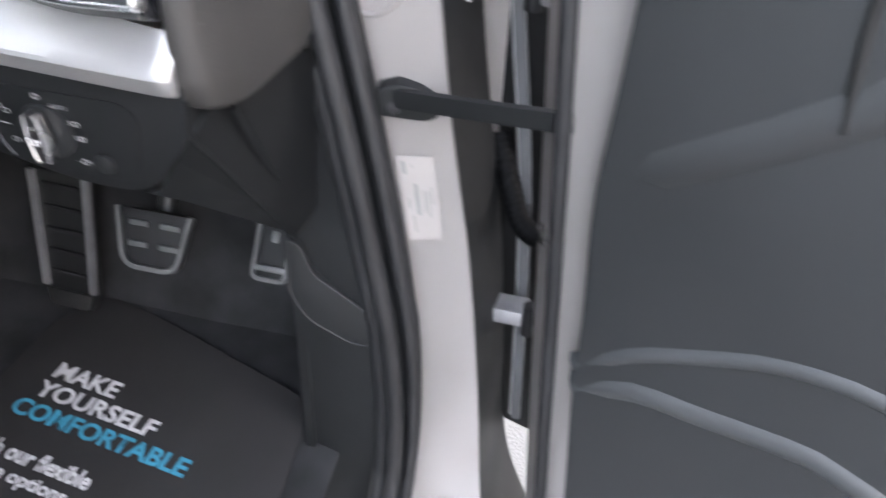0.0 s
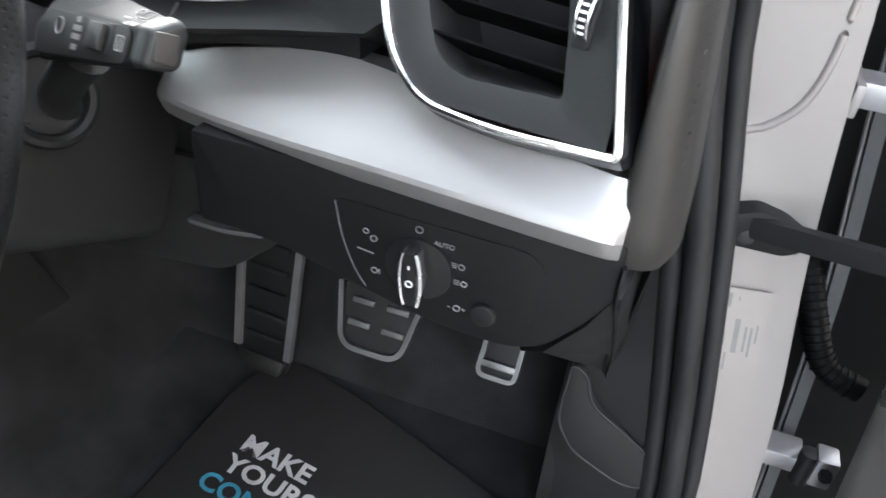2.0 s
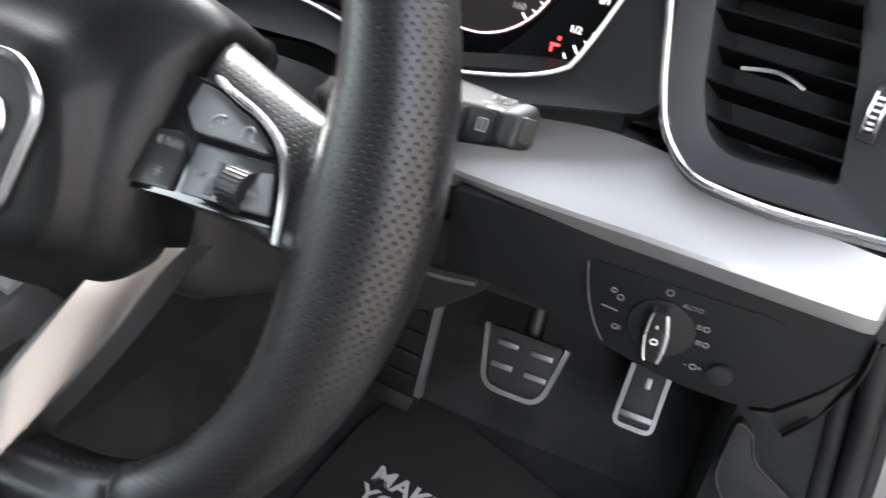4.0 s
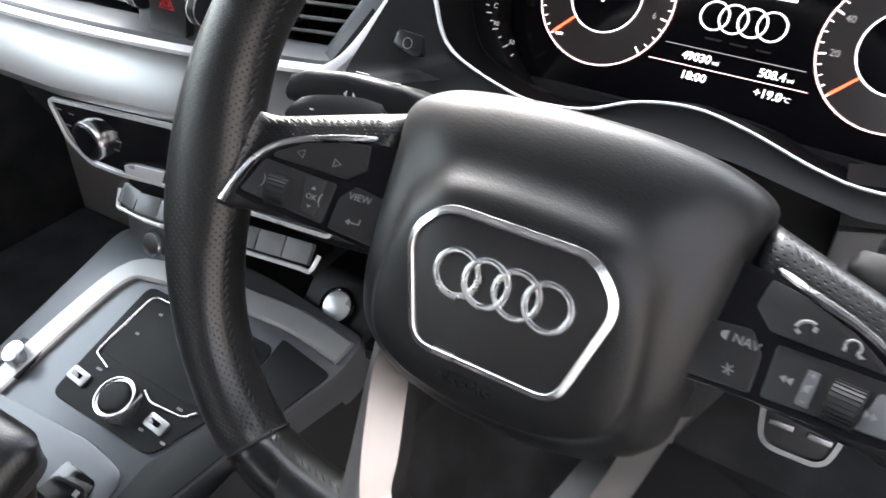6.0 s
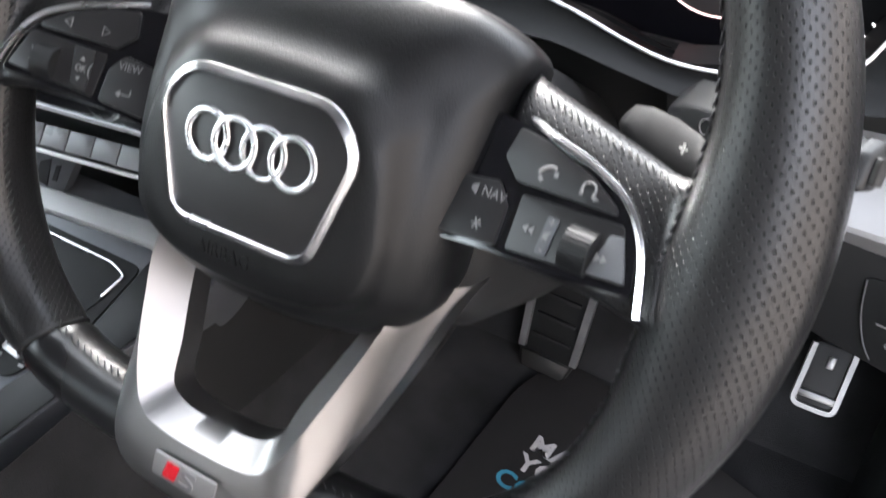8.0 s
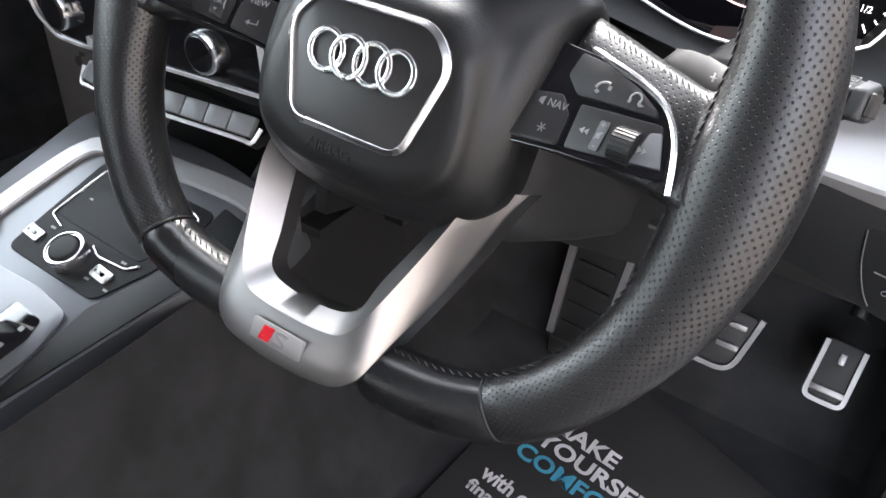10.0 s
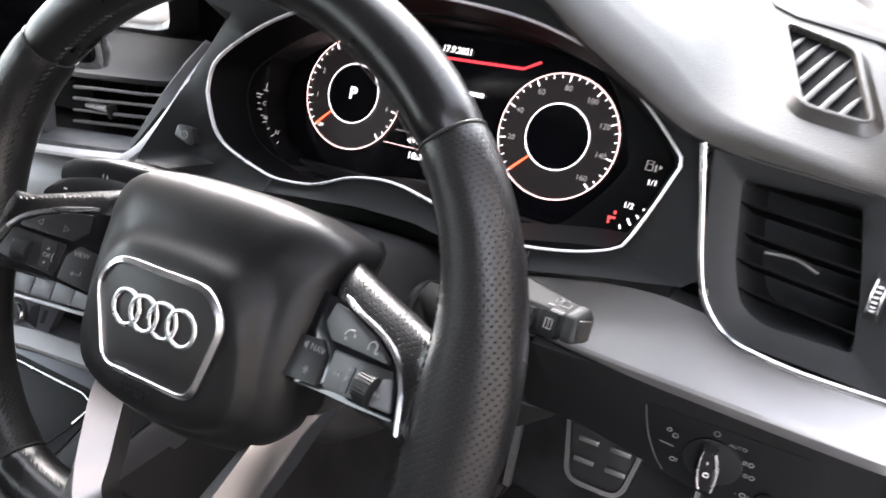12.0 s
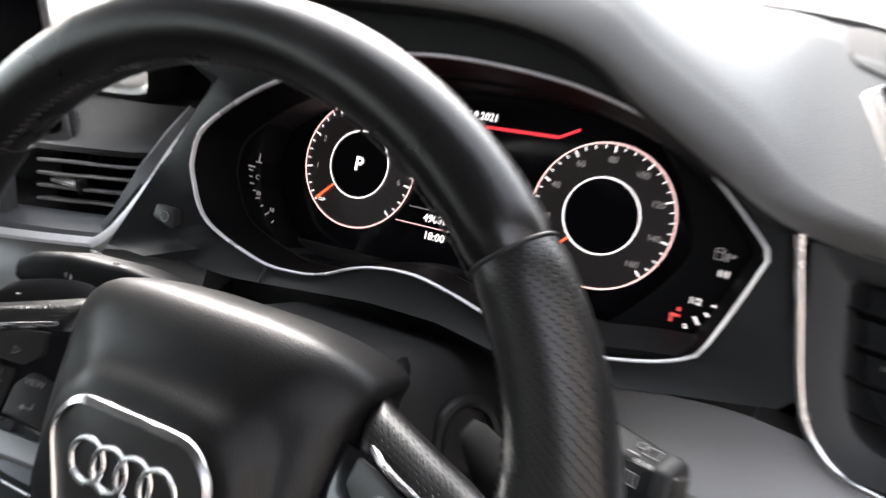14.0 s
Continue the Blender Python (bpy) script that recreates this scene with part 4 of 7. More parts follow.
    if s > 0:
        arc = [(0.0035 * math.cos(a), 0.0028 * math.sin(a) - 0.001, 0) for a in [radians(30 + 12 * i) for i in range(11)]]
        ic = [sweep([at(0.0999, 0.0112) @ Matrix.Rotation(0.5, 4, "Z") @ Vector(p) for p in arc], 0.0006)]
        ic += [box((0, 0, 0), (0.0014, 0.0018, 0.0002), 0.0, at(0.0999, 0.0112) @ Matrix.Rotation(0.5 - 0.5 * e, 4, "Z") @ Matrix.Translation((e * 0.0030, 0.0002, 0))) for e in (-1, 1)]
        hoop = [(0.0024 * math.cos(a), 0.0024 * math.sin(a), 0) for a in [radians(-35 + 12.5 * i) for i in range(21)]]
        ic += [sweep([at(0.1148, 0.0105) @ Vector(p) for p in hoop], 0.00042)]
        ic += [box((0, 0, 0), (0.0011, 0.0020, 0.0002), 0.0, at(0.1148 + dx, 0.0094)) for dx in (-0.0021, 0.0021)]
        ic += [prism([(-0.0011, 0.0008), (0.0011, 0.0), (-0.0011, -0.0008)], 0, 0.0002, at(0.1183, 0.0086))]
        part("volume_plate", prism(rounded([(-0.0021, -0.0062), (0.0021, -0.0062), (0.0021, 0.0062), (-0.0021, 0.0062)], 0.0008), 0, 0.0006, at(0.1078, -0.0068, h=0.0026), 0.0002), GREYPL, panel, "grey volume symbol plate")
        ic += [prism([(-0.0012, 0.0006), (-0.0012, -0.0006), (0.0006, -0.0016), (0.0006, 0.0016)], 0, 0.0002, at(0.1078, -0.0068, h=0.0033)), box((0, 0, 0), (0.0040, 0.0004, 0.0002), 0, at(0.1078, -0.0068, h=0.0034) @ Matrix.Rotation(0.9, 4, "Z"))]
        ic += [words("NAV", 0.0048, at(0.0852, -0.0011), 0.0001),
               prism([(-0.0012, 0.0008), (-0.0012, -0.0008), (0.0012, -0.002), (0.0012, 0.002)], 0, 0.0002, at(0.0775, -0.0011))]
        for a in range(3):
            ic.append(box((0, 0, 0), (0.0042, 0.0005, 0.0002), 0, at(0.0832, -0.0115) @ Matrix.Rotation(a * math.pi / 3, 4, "Z")))
        for dx, cu in ((0.1008, 0), (0.127, math.pi)):
            for k in (-0.0012, 0.0010):
                ic.append(prism([(-0.001, 0), (0.001, 0.0014), (0.001, -0.0014)], 0, 0.0002, at(dx, -0.0068, h=0.0034 if cu else 0.0028) @ Matrix.Translation((k, 0, 0)) @ Matrix.Rotation(cu, 4, "Z")))
        ic += [words("+", 0.0042, at(0.1078, -0.0026, h=0.0033), 0.0001), words("-", 0.0042, at(0.1078, -0.0110, h=0.0033), 0.0001)]
    else:
        ic = []
        for u, turn in ((0.1137, math.pi), (0.0963, 0)):
            tri = [Vector((-0.0016, 0.0018, 0)), Vector((0.0018, 0, 0)), Vector((-0.0016, -0.0018, 0))]
            ic.append(sweep([at(u, 0.0108) @ Matrix.Rotation(turn, 4, "Z") @ p for p in tri], 0.0003, True, up=nz))
        ic += [words("VIEW", 0.0045, at(0.0817, -0.0005), 0.0001), words("OK", 0.0036, at(0.1030, -0.0058, h=0.0034), 0.0001),
               words(")", 0.0065, at(0.1265, -0.0045, h=0.0028), 0.0001), words("(", 0.0065, at(0.0990, -0.0055, h=0.0034), 0.0001)]
        ic += [box((0, 0, 0), (0.005, 0.0005, 0.0002), 0, at(0.0812, -0.0112)), box((0, 0, 0), (0.0005, 0.0024, 0.0002), 0, at(0.0787, -0.0100)),
               prism([(-0.0012, 0), (0.0008, 0.0014), (0.0008, -0.0014)], 0, 0.0002, at(0.0839, -0.0112))]
        for v, turn in ((-0.0020, math.pi / 2), (-0.0098, -math.pi / 2)):
            ic.append(prism([(0.001, 0), (-0.0006, 0.0012), (-0.0006, -0.0012)], 0, 0.0002, at(0.1030, v, h=0.0034) @ Matrix.Rotation(turn, 4, "Z")))
    for mark in ic:
        part("printed_mark", mark, GREYPRINT, panel, smooth=False)
    # shift paddle behind the spoke
    rr = []
    for u, y, v0, v1 in ((0.1075, 0.066, 0.027, 0.0335), (0.1105, 0.0645, 0.020, 0.0375), (0.118, 0.060, 0.013, 0.0382), (0.128, 0.0525, 0.010, 0.0370), (0.1370, 0.0455, 0.010, 0.0345), (0.1415, 0.0415, 0.013, 0.0320), (0.1435, 0.0395, 0.018, 0.0285)):
        rr.append([Vector((s * u, y + q[0], (v0 + v1) / 2 + q[1] * (v1 - v0) / 2)) for q in [(0.0045 * math.cos(a * math.tau / 16) ** 3 + 0.0015 * math.cos(a * math.tau / 16), math.sin(a * math.tau / 16)) for a in range(16)]])
    paddle = part("shift_paddle", loft(rr, True, True, True), SOFT, wheel, "black shift paddle", 60)
    part("shift_mark", words("+" if s > 0 else "-", 0.0075, pose(s * 0.1340, 0.0408, 0.0285, 90, 0, s * -38), 0.0003), WHITE, paddle)

# lower silver spoke
# outer edge, front ridge and inner back edge of its right half, each (across, depth, up), from the tip to the middle
LOW = [((0.0745, 0.047, -0.044), (0.0570, 0.027, -0.048), (0.0450, 0.036, -0.052)), ((0.0700, 0.0400, -0.056), (0.0545, 0.0150, -0.066), (0.0430, 0.029, -0.068)), ((0.0640, 0.0290, -0.080), (0.0485, 0.0070, -0.086), (0.0375, 0.021, -0.085)),
       ((0.0560, 0.0150, -0.107), (0.0410, -0.0005, -0.107), (0.0315, 0.0135, -0.102)), ((0.0490, 0.0020, -0.128), (0.0345, -0.0040, -0.1215), (0.0280, 0.0080, -0.1160)), ((0.0440, -0.0045, -0.1420), (0.0275, -0.0052, -0.1280), (0.0215, 0.0065, -0.1210)),
       ((0.0340, -0.0072, -0.1510), (0.0180, -0.0056, -0.1300), (0.0140, 0.006, -0.1228)), ((0.0170, -0.0080, -0.1540), (0.0090, -0.0058, -0.1306), (0.0070, 0.006, -0.1234)), ((0, -0.0082, -0.1548), (0, -0.0058, -0.1308), (0, 0.006, -0.1236))]
edges = []
for k in range(3):
    half = [Vector(q[k]) for q in LOW]
    edges.append(spline([Vector((-p.x, p.y, p.z)) for p in half] + [p for p in reversed(half[:-1])], 90))
rr = []
for o, r, i in zip(*edges):
    sec = [o + Vector((0, 0.020, 0)), o + Vector((0, 0.0025, 0)), o, o.lerp(r, 0.06) + Vector((0, -0.0006, 0)), o.lerp(r, 0.5) + Vector((0, -0.0008, 0)), o.lerp(r, 0.90) + Vector((0, -0.0003, 0)), r, r.lerp(i, 0.10) + Vector((0, 0.0002, 0)), i, i + Vector((0, 0.012, 0))]
    rr.append(sec)
part("lower_spoke", loft(rr, False), SATIN, wheel, "satin silver V-shaped lower spoke", 32)
BB = pose(0, -0.0078, -0.1425, 90, 0, 0) @ Matrix.Rotation(radians(6), 4, "X")
bmp = prism(rounded([(-0.0165, 0.0058), (0.0150, 0.0058), (0.0135, -0.0058), (-0.0180, -0.0058)], 0.0012), 0, 0.0012, BB, 0.0004)
sb = part("spoke_badge", bmp, STRIP, wheel, "silver badge with a red slash")
part("badge_slash", prism([(-0.0095, 0.0040), (-0.0030, 0.0040), (-0.0058, -0.0042), (-0.0123, -0.0042)], 0.0012, 0.0016, BB), RED, sb, "red slash")
part("badge_mark", sweep([BB @ (p + Vector((0, 0, 0.0014))) for p in spline([(0.0050, 0.0034, 0), (0.0005, 0.0036, 0), (-0.0014, 0.0020, 0), (0.0010, 0.0002, 0), (0.0030, -0.0012, 0), (0.0018, -0.0036, 0), (-0.0038, -0.0036, 0)], 24)], [(-0.0009, -0.0003), (0.0009, -0.0003), (0.0009, 0.0003), (-0.0009, 0.0003)], up=BB.to_3x3() @ Vector((0, 0, 1))), ZINC, sb)

# column and stalks behind the wheel
shroud = thing("steering_column", "dark grey plastic steering column shroud behind the wheel", "steering column", WH, True)
rr = []
for y, w, vt, vb in ((0.052, 0.045, 0.030, -0.055), (0.060, 0.060, 0.040, -0.070), (0.085, 0.072, 0.042, -0.078), (0.16, 0.080, 0.040, -0.080), (0.24, 0.082, 0.030, -0.082)):
    rr.append([Vector((p[0], y, p[1])) for p in rounded([(-w, vb), (w, vb), (w * 1.0, vt * 0.2), (w * 0.75, vt), (-w * 0.75, vt), (-w, vt * 0.2)], 0.02, 5)])
part("shroud", loft(rr, True, True, True), COLUMN, shroud, "", 50)
part("shroud_joint", joined(*[box((s * 0.0785, 0.15, -0.012), (0.004, 0.16, 0.0012), 0.0004) for s in (1, -1)]), RUBBER, shroud)
RB = pose(0.0835, 0.138, 0.0015, 0, 78, -25)
part("socket_collar", ring((0, 0, 0), 0.0205, 0.0035, RB, 40), SOFT, shroud, "round socket collar")
part("socket_cup", rod(RB @ Vector((0, 0, -0.026)), RB @ Vector((0, 0, -0.0035)), 0.0185), RUBBER, shroud)

wiper = thing("wiper_stalk", "black wiper stalk with printed symbols on the steering column", "stalk", WH, True)
# its frame: x along the lever towards the driver's side, y away from the driver, z up
ST = Matrix(((0.912, 0.410, 0, 0.1555), (-0.410, 0.912, 0, 0.0870), (0, 0, 1, 0.0340), (0, 0, 0, 1)))


def stalk_loft(secs, r=0.003):
    """A lever skinned over wedge sections: x, half depth, bottom, top of the printed face, ridge."""
    return loft([[ST @ Vector((x, y, z)) for y, z in rounded([(-w, zb), (w * 0.30, zb * 0.8), (w * 0.42, zt * 0.8), (w * 0.08, zt), (-w * 0.86, zf)], [r, r, r, r, r * 0.6], 4)] for x, w, zb, zf, zt in secs], True, True, True)


def stalk_face(x, z, h=0.0):
    """A basis on the lever's printed face."""
    return ST @ pose(x, -0.0106 + 0.10 * (z + 0.002) - h, z, 84, 0, 0)


def stalk_top(x, y, z=0.0):
    """A basis on the sloping upper face of the lever."""
    return ST @ pose(x, -0.0052 + y * 0.80, 0.0120 - 0.035 * x + y * 0.52 + z, 33, 0, 0)


part("lever", stalk_loft([(-0.0400, 0.005, -0.006, 0.002, 0.0090), (-0.0385, 0.0090, -0.0090, 0.0050, 0.0135), (-0.033, 0.0108, -0.0128, 0.0066, 0.0188), (-0.015, 0.0112, -0.0112, 0.0070, 0.0180), (0.010, 0.0110, -0.0086, 0.0074, 0.0156), (0.030, 0.0106, -0.0062, 0.0078, 0.0130), (0.0335, 0.0098, -0.0038, 0.0072, 0.0122)]), SOFT, wiper, "", 40)
part("neck", sweep(spline([(0.140, 0.094, 0.0260), (0.124, 0.104, 0.0170), (0.106, 0.120, 0.0060), (0.092, 0.138, -0.0010)], 16), [(0.0085 * math.cos(a * math.tau / 14), 0.0065 * math.sin(a * math.tau / 14)) for a in range(14)]), DARK, wiper)
part("end_cap", stalk_loft([(0.0335, 0.0096, -0.0040, 0.0070, 0.0120), (0.0342, 0.0108, -0.0052, 0.0080, 0.0134), (0.0385, 0.0104, -0.0052, 0.0078, 0.0130), (0.0402, 0.0092, -0.0044, 0.0066, 0.0114), (0.0408, 0.0078, -0.0034, 0.0052, 0.0098)]), DARK, wiper, "black end cap", 40)
part("cap_key", prism(rounded([(-0.0040, -0.0048), (0.0040, -0.0048), (0.0040, 0.0048), (-0.0040, 0.0048)], 0.001), 0, 0.0022, ST @ pose(0.0408, -0.0040, 0.0028, 0, 90, 0) @ Matrix.Rotation(math.pi / 2, 4, "Z"), 0.0008), TRIMSKIN, wiper, "grey-brown end key")
part("face_plate", prism(rounded([(-0.0350, -0.0104), (0.0305, -0.0054), (0.0308, 0.0068), (-0.0290, 0.0066), (-0.0372, 0.0006)], 0.0035), 0.0, 0.0010, stalk_face(0, 0, -0.0006), 0.0004), SOFT, wiper, "grey symbol plate")
part("slider_slot", box((0, 0, 0), (0.0180, 0.0100, 0.0010), 0.0004, stalk_face(0.0110, 0.0014, 0.0002)), RUBBER, wiper)
part("slider", box((0, 0, 0), (0.0085, 0.0090, 0.0030), 0.0008, stalk_face(0.0125, 0.0014, 0.0016)), DARK, wiper)


def square(m, w, h, thick=0.0003):
    return sweep([m @ Vector(p) for p in ((-w, -h, 0), (w, -h, 0), (w, h, 0), (-w, h, 0))], thick, True, up=m.to_3x3() @ Vector((0, 0, 1)))


def tear(m, r):
    """The outline of a screen symbol: a drop."""
    return sweep([m @ Vector((r * math.cos(a) * (1.0 + 0.25 * math.sin(a)), r * math.sin(a), 0)) for a in [math.tau * k / 16 for k in range(16)]], 0.0003, True, up=m.to_3x3() @ Vector((0, 0, 1)))


ic = [square(stalk_face(0.0258, 0.0010, 0.0006), 0.0022, 0.0024, 0.0003), box((0, 0, 0), (0.0006, 0.0042, 0.0002), 0, stalk_face(0.0258, 0.0010, 0.0006)), tear(stalk_face(-0.0185, 0.0014, 0.0006), 0.0030)]
for z, w in ((0.0052, 0.0030), (0.0022, 0.0062), (-0.0008, 0.0062), (-0.0044, 0.0040)):
    ic.append(box((0, 0, 0), (w, 0.0020, 0.0002), 0, stalk_face(-0.0045, z, 0.0006)))
ic += [words("REAR", 0.0034, stalk_top(0.0290, -0.0060), 0.0001), square(stalk_top(0.0290, 0.0010), 0.0030, 0.0022, 0.0003), tear(stalk_top(0.0235, 0.0020), 0.0016), box((0, 0, 0), (0.0040, 0.0006, 0.0002), 0, stalk_top(0.0225, -0.0030)),
       tear(stalk_top(-0.0080, 0.0, 0.0016), 0.0024), box((0, 0, 0), (0.0046, 0.0006, 0.0002), 0, stalk_top(-0.0020, 0.0010, 0.0016))]
for mark in ic:
    part("printed_mark", mark, GREYPRINT, wiper, smooth=False)

ind = thing("indicator_stalk", "black indicator stalk with printed symbols and a lower lever", "stalk", WH, True)
rr = []
for u, w, h, y, v in ((-0.050, 0.010, 0.008, 0.112, 0.030), (-0.080, 0.012, 0.0095, 0.103, 0.034), (-0.110, 0.013, 0.0110, 0.093, 0.0365), (-0.140, 0.0135, 0.0110, 0.083, 0.0365), (-0.160, 0.0125, 0.0095, 0.0765, 0.0345), (-0.1690, 0.010, 0.0070, 0.0735, 0.0325), (-0.1725, 0.006, 0.0040, 0.0730, 0.0310)):
    rr.append([Vector((u, y + p[0], v + p[1])) for p in rounded([(-w, -h), (w, -h), (w, h), (-w, h)], 0.006, 4)])
part("lever", loft(rr, True, True, True), SOFT, ind, "", 40)
rr = []
for u, w, h, y, v in ((-0.060, 0.008, 0.006, 0.082, 0.016), (-0.100, 0.009, 0.009, 0.074, 0.0185), (-0.128, 0.008, 0.0085, 0.067, 0.0190), (-0.140, 0.006, 0.006, 0.065, 0.0175), (-0.1435, 0.003, 0.003, 0.065, 0.0165)):
    rr.append([Vector((u, y + p[0], v + p[1])) for p in rounded([(-w, -h), (w, -h), (w, h), (-w, h)], 0.004, 4)])
part("cruise_lever", loft(rr, True, True, True), SOFT, ind, "short black lower lever")
IF = pose(-0.140, 0.0692, 0.0370, 90, 0, -18.5)
IT = pose(-0.130, 0.0866, 0.0478, 0, 0, -18.5)
ic = [prism([(-0.002, 0), (0.0005, 0.002), (0.0005, -0.002)], 0, 0.0002, IF @ pose(0.006, 0, 0)), prism([(0.002, 0), (-0.0005, -0.002), (-0.0005, 0.002)], 0, 0.0002, IF @ pose(0.012, 0, 0)),
      square(IF @ pose(-0.014, -0.001, 0), 0.0022, 0.0016, 0.0003), box((0, 0, 0), (0.010, 0.0005, 0.0002), 0, IF @ pose(-0.014, -0.001, 0)),
      tear(IT @ pose(-0.016, 0, 0), 0.0020), tear(IT @ pose(-0.011, 0, 0), 0.0020), tear(IT @ pose(0.016, 0, 0), 0.0020), box((0, 0, 0), (0.006, 0.003, 0.0002), 0, IT @ pose(0.0235, 0, 0))]
for mark in ic:
    part("printed_mark", mark, GREYPRINT, ind, smooth=False)

# ---- dashboard ----
dash = thing("dashboard", "black grained soft dashboard with a hooded instrument pod", "dashboard", pose(0, 0.4, 0.6))


def wf(u, y, v):
    return WH @ Vector((u, y, v))


# edge of the hood over the instruments, running out over the side vent
LIP = [(-0.6200, 0.1624, 0.1155), (-0.4000, 0.1713, 0.1295), (-0.2800, 0.1769, 0.1388), (-0.2220, 0.1761, 0.1428), (-0.2105, 0.1697, 0.1531), (-0.203, 0.152, 0.182), (-0.185, 0.150, 0.197), (-0.146, 0.150, 0.2125), (-0.036, 0.150, 0.2175), (0.030, 0.150, 0.2165), (0.070, 0.150, 0.211),
       (0.100, 0.150, 0.2005), (0.128, 0.150, 0.1815), (0.172, 0.150, 0.1560), (0.199, 0.151, 0.1415), (0.230, 0.150, 0.1338), (0.270, 0.1415, 0.1293), (0.303, 0.1345, 0.1262), (0.3185, 0.1315, 0.1245)]
lip = spline([wf(*p) for p in LIP], 110)


def top_z(x):
    """Height of the dashboard's ridge across the car."""
    pod = smoothstep(-0.30, -0.16, x) * (1 - smoothstep(0.03, 0.22, x))
    return 0.690 + 0.058 * pod + 0.035 * smoothstep(0.10, 0.20, x)


BACK_X = [-1.0, 0.03, 0.09, 0.14, 0.185, 0.20, 0.217, 0.25, 0.273, 0.285, 0.32]
BACK_Y = [0.42, 0.44, 0.445, 0.413, 0.359, 0.350, 0.347, 0.335, 0.315, 0.294, 0.262]


def seat_z(y):
    """Height of the sloping corner that holds the demister vent."""
    return 0.6815 + 0.37 * (y - 0.229)


rr = []
for p in lip:
    x = p.x
    zt = top_z(x)
    pod = smoothstep(-0.26, -0.18, x) * (1 - smoothstep(0.05, 0.24, x))
    xb = x * (0.98 - 0.03 * smoothstep(0.20, 0.31, x))
    fc = smoothstep(-0.17, -0.05, x) * (1 - 0.75 * smoothstep(0.17, 0.24, x))    # the flat band along the hood narrows over the vent
    fz = smoothstep(-0.17, -0.05, x) * (1 - 0.50 * smoothstep(0.17, 0.24, x))
    q = [Vector((x, p.y + 0.030, p.z - 0.010)), Vector((x, p.y + 0.004, p.z - 0.004)), Vector((x, p.y, p.z + 0.001)), Vector((x, p.y + 0.001, p.z + 0.004)), Vector((x, p.y + 0.003 + 0.019 * fc, p.z + 0.006 + 0.0135 * fz)), Vector((x, p.y + 0.006 + 0.021 * fc, p.z + 0.0075 + 0.0135 * fz)),
         Vector((x, p.y + 0.016 + 0.018 * fc, p.z + 0.0115 + 0.0125 * fz)), Vector((x, p.y + 0.032 + 0.016 * fc, p.z + 0.0185 + 0.0095 * fz))]
    back = float(np.interp(x, BACK_X, BACK_Y))
    gap = smoothstep(0.045, 0.10, x)                           # a dark gutter opens between the dashboard and the pillar foot
    a, b = q[-1], Vector((xb, back, zt))
    for k in range(1, 7):
        f = k / 6
        w = a.lerp(b, f)
        w.z += 0.012 * math.sin(math.pi * f) * (0.5 + 0.5 * pod) * (1 - smoothstep(0.12, 0.20, x))
        q.append(w)
    seat = smoothstep(0.180, 0.232, x)                         # flat seat for the demister vent and the grille
    for w in q[4:]:
        w.z += seat * (seat_z(w.y) - w.z)
    e = q[-1]
    q += [Vector((xb, e.y + 0.0035, e.z - 0.0015)), Vector((xb, e.y + 0.008, e.z - 0.002 - 0.022 * gap))]
    for y, dz in ((0.50, -0.004), (0.58, -0.010), (0.66, -0.016 + 0.020 * (1 - smoothstep(0.0, 0.2, x))), (0.78, -0.020 + 0.055 * (1 - smoothstep(0.0, 0.2, x)))):
        z = 0.690 + (zt - 0.690) * (1 - smoothstep(0.42, 0.62, y)) + dz * 0.7
        q.append(Vector((xb, y, z + gap * (0.655 - z))))
    rr.append(q)
part("hood_underside", loft([r[:3] for r in rr], False), SOFT, dash, "matt black hood underside", 70)
part("upper_skin", loft([r[2:] for r in rr], False), DASHSKIN, dash, "black grained upper skin", 50)
# liner inside the hood, down to the instrument frame
FRAME = [(-0.1535, 0.112), (-0.1495, 0.096), (-0.1315, 0.0715), (-0.086, 0.0565), (-0.060, 0.0555), (-0.038, 0.0590), (-0.012, 0.0695), (0.018, 0.0735), (0.047, 0.0690), (0.080, 0.0600), (0.104, 0.0560), (0.130, 0.0575), (0.158, 0.0630),
         (0.1755, 0.0700), (0.1825, 0.0790), (0.1975, 0.1190), (0.1960, 0.1310), (0.1500, 0.1700), (0.098, 0.1890), (0.035, 0.1960), (-0.012, 0.1945), (-0.050, 0.1870), (-0.107, 0.1625), (-0.147, 0.1320)]
frame_loop = [(p.x, p.y) for p in spline([(u, v, 0) for u, v in FRAME], 120, True)]
mid = (0.022, 0.125)


def polar_match(loop, ring_pts):
    """For each point of a loop, the point of another loop at the same bearing from the pod's middle."""
    out = []
    for u, v in loop:
        a = math.atan2(v - mid[1], u - mid[0])
        best = None
        for (u0, v0), (u1, v1) in zip(ring_pts, ring_pts[1:] + ring_pts[:1]):
            d = (math.cos(a), math.sin(a))
            ex, ey = u1 - u0, v1 - v0
            det = d[0] * -ey + ex * d[1]
            if abs(det) < 1e-12:
                continue
            rx, ry = u0 - mid[0], v0 - mid[1]
            t = (rx * -ey + ex * ry) / det
            s = (d[0] * ry - d[1] * rx) / det
            if t > 0 and -1e-6 <= s <= 1 + 1e-6:
                best = (mid[0] + t * d[0], mid[1] + t * d[1])
        out.append(best or (u, v))
    return out


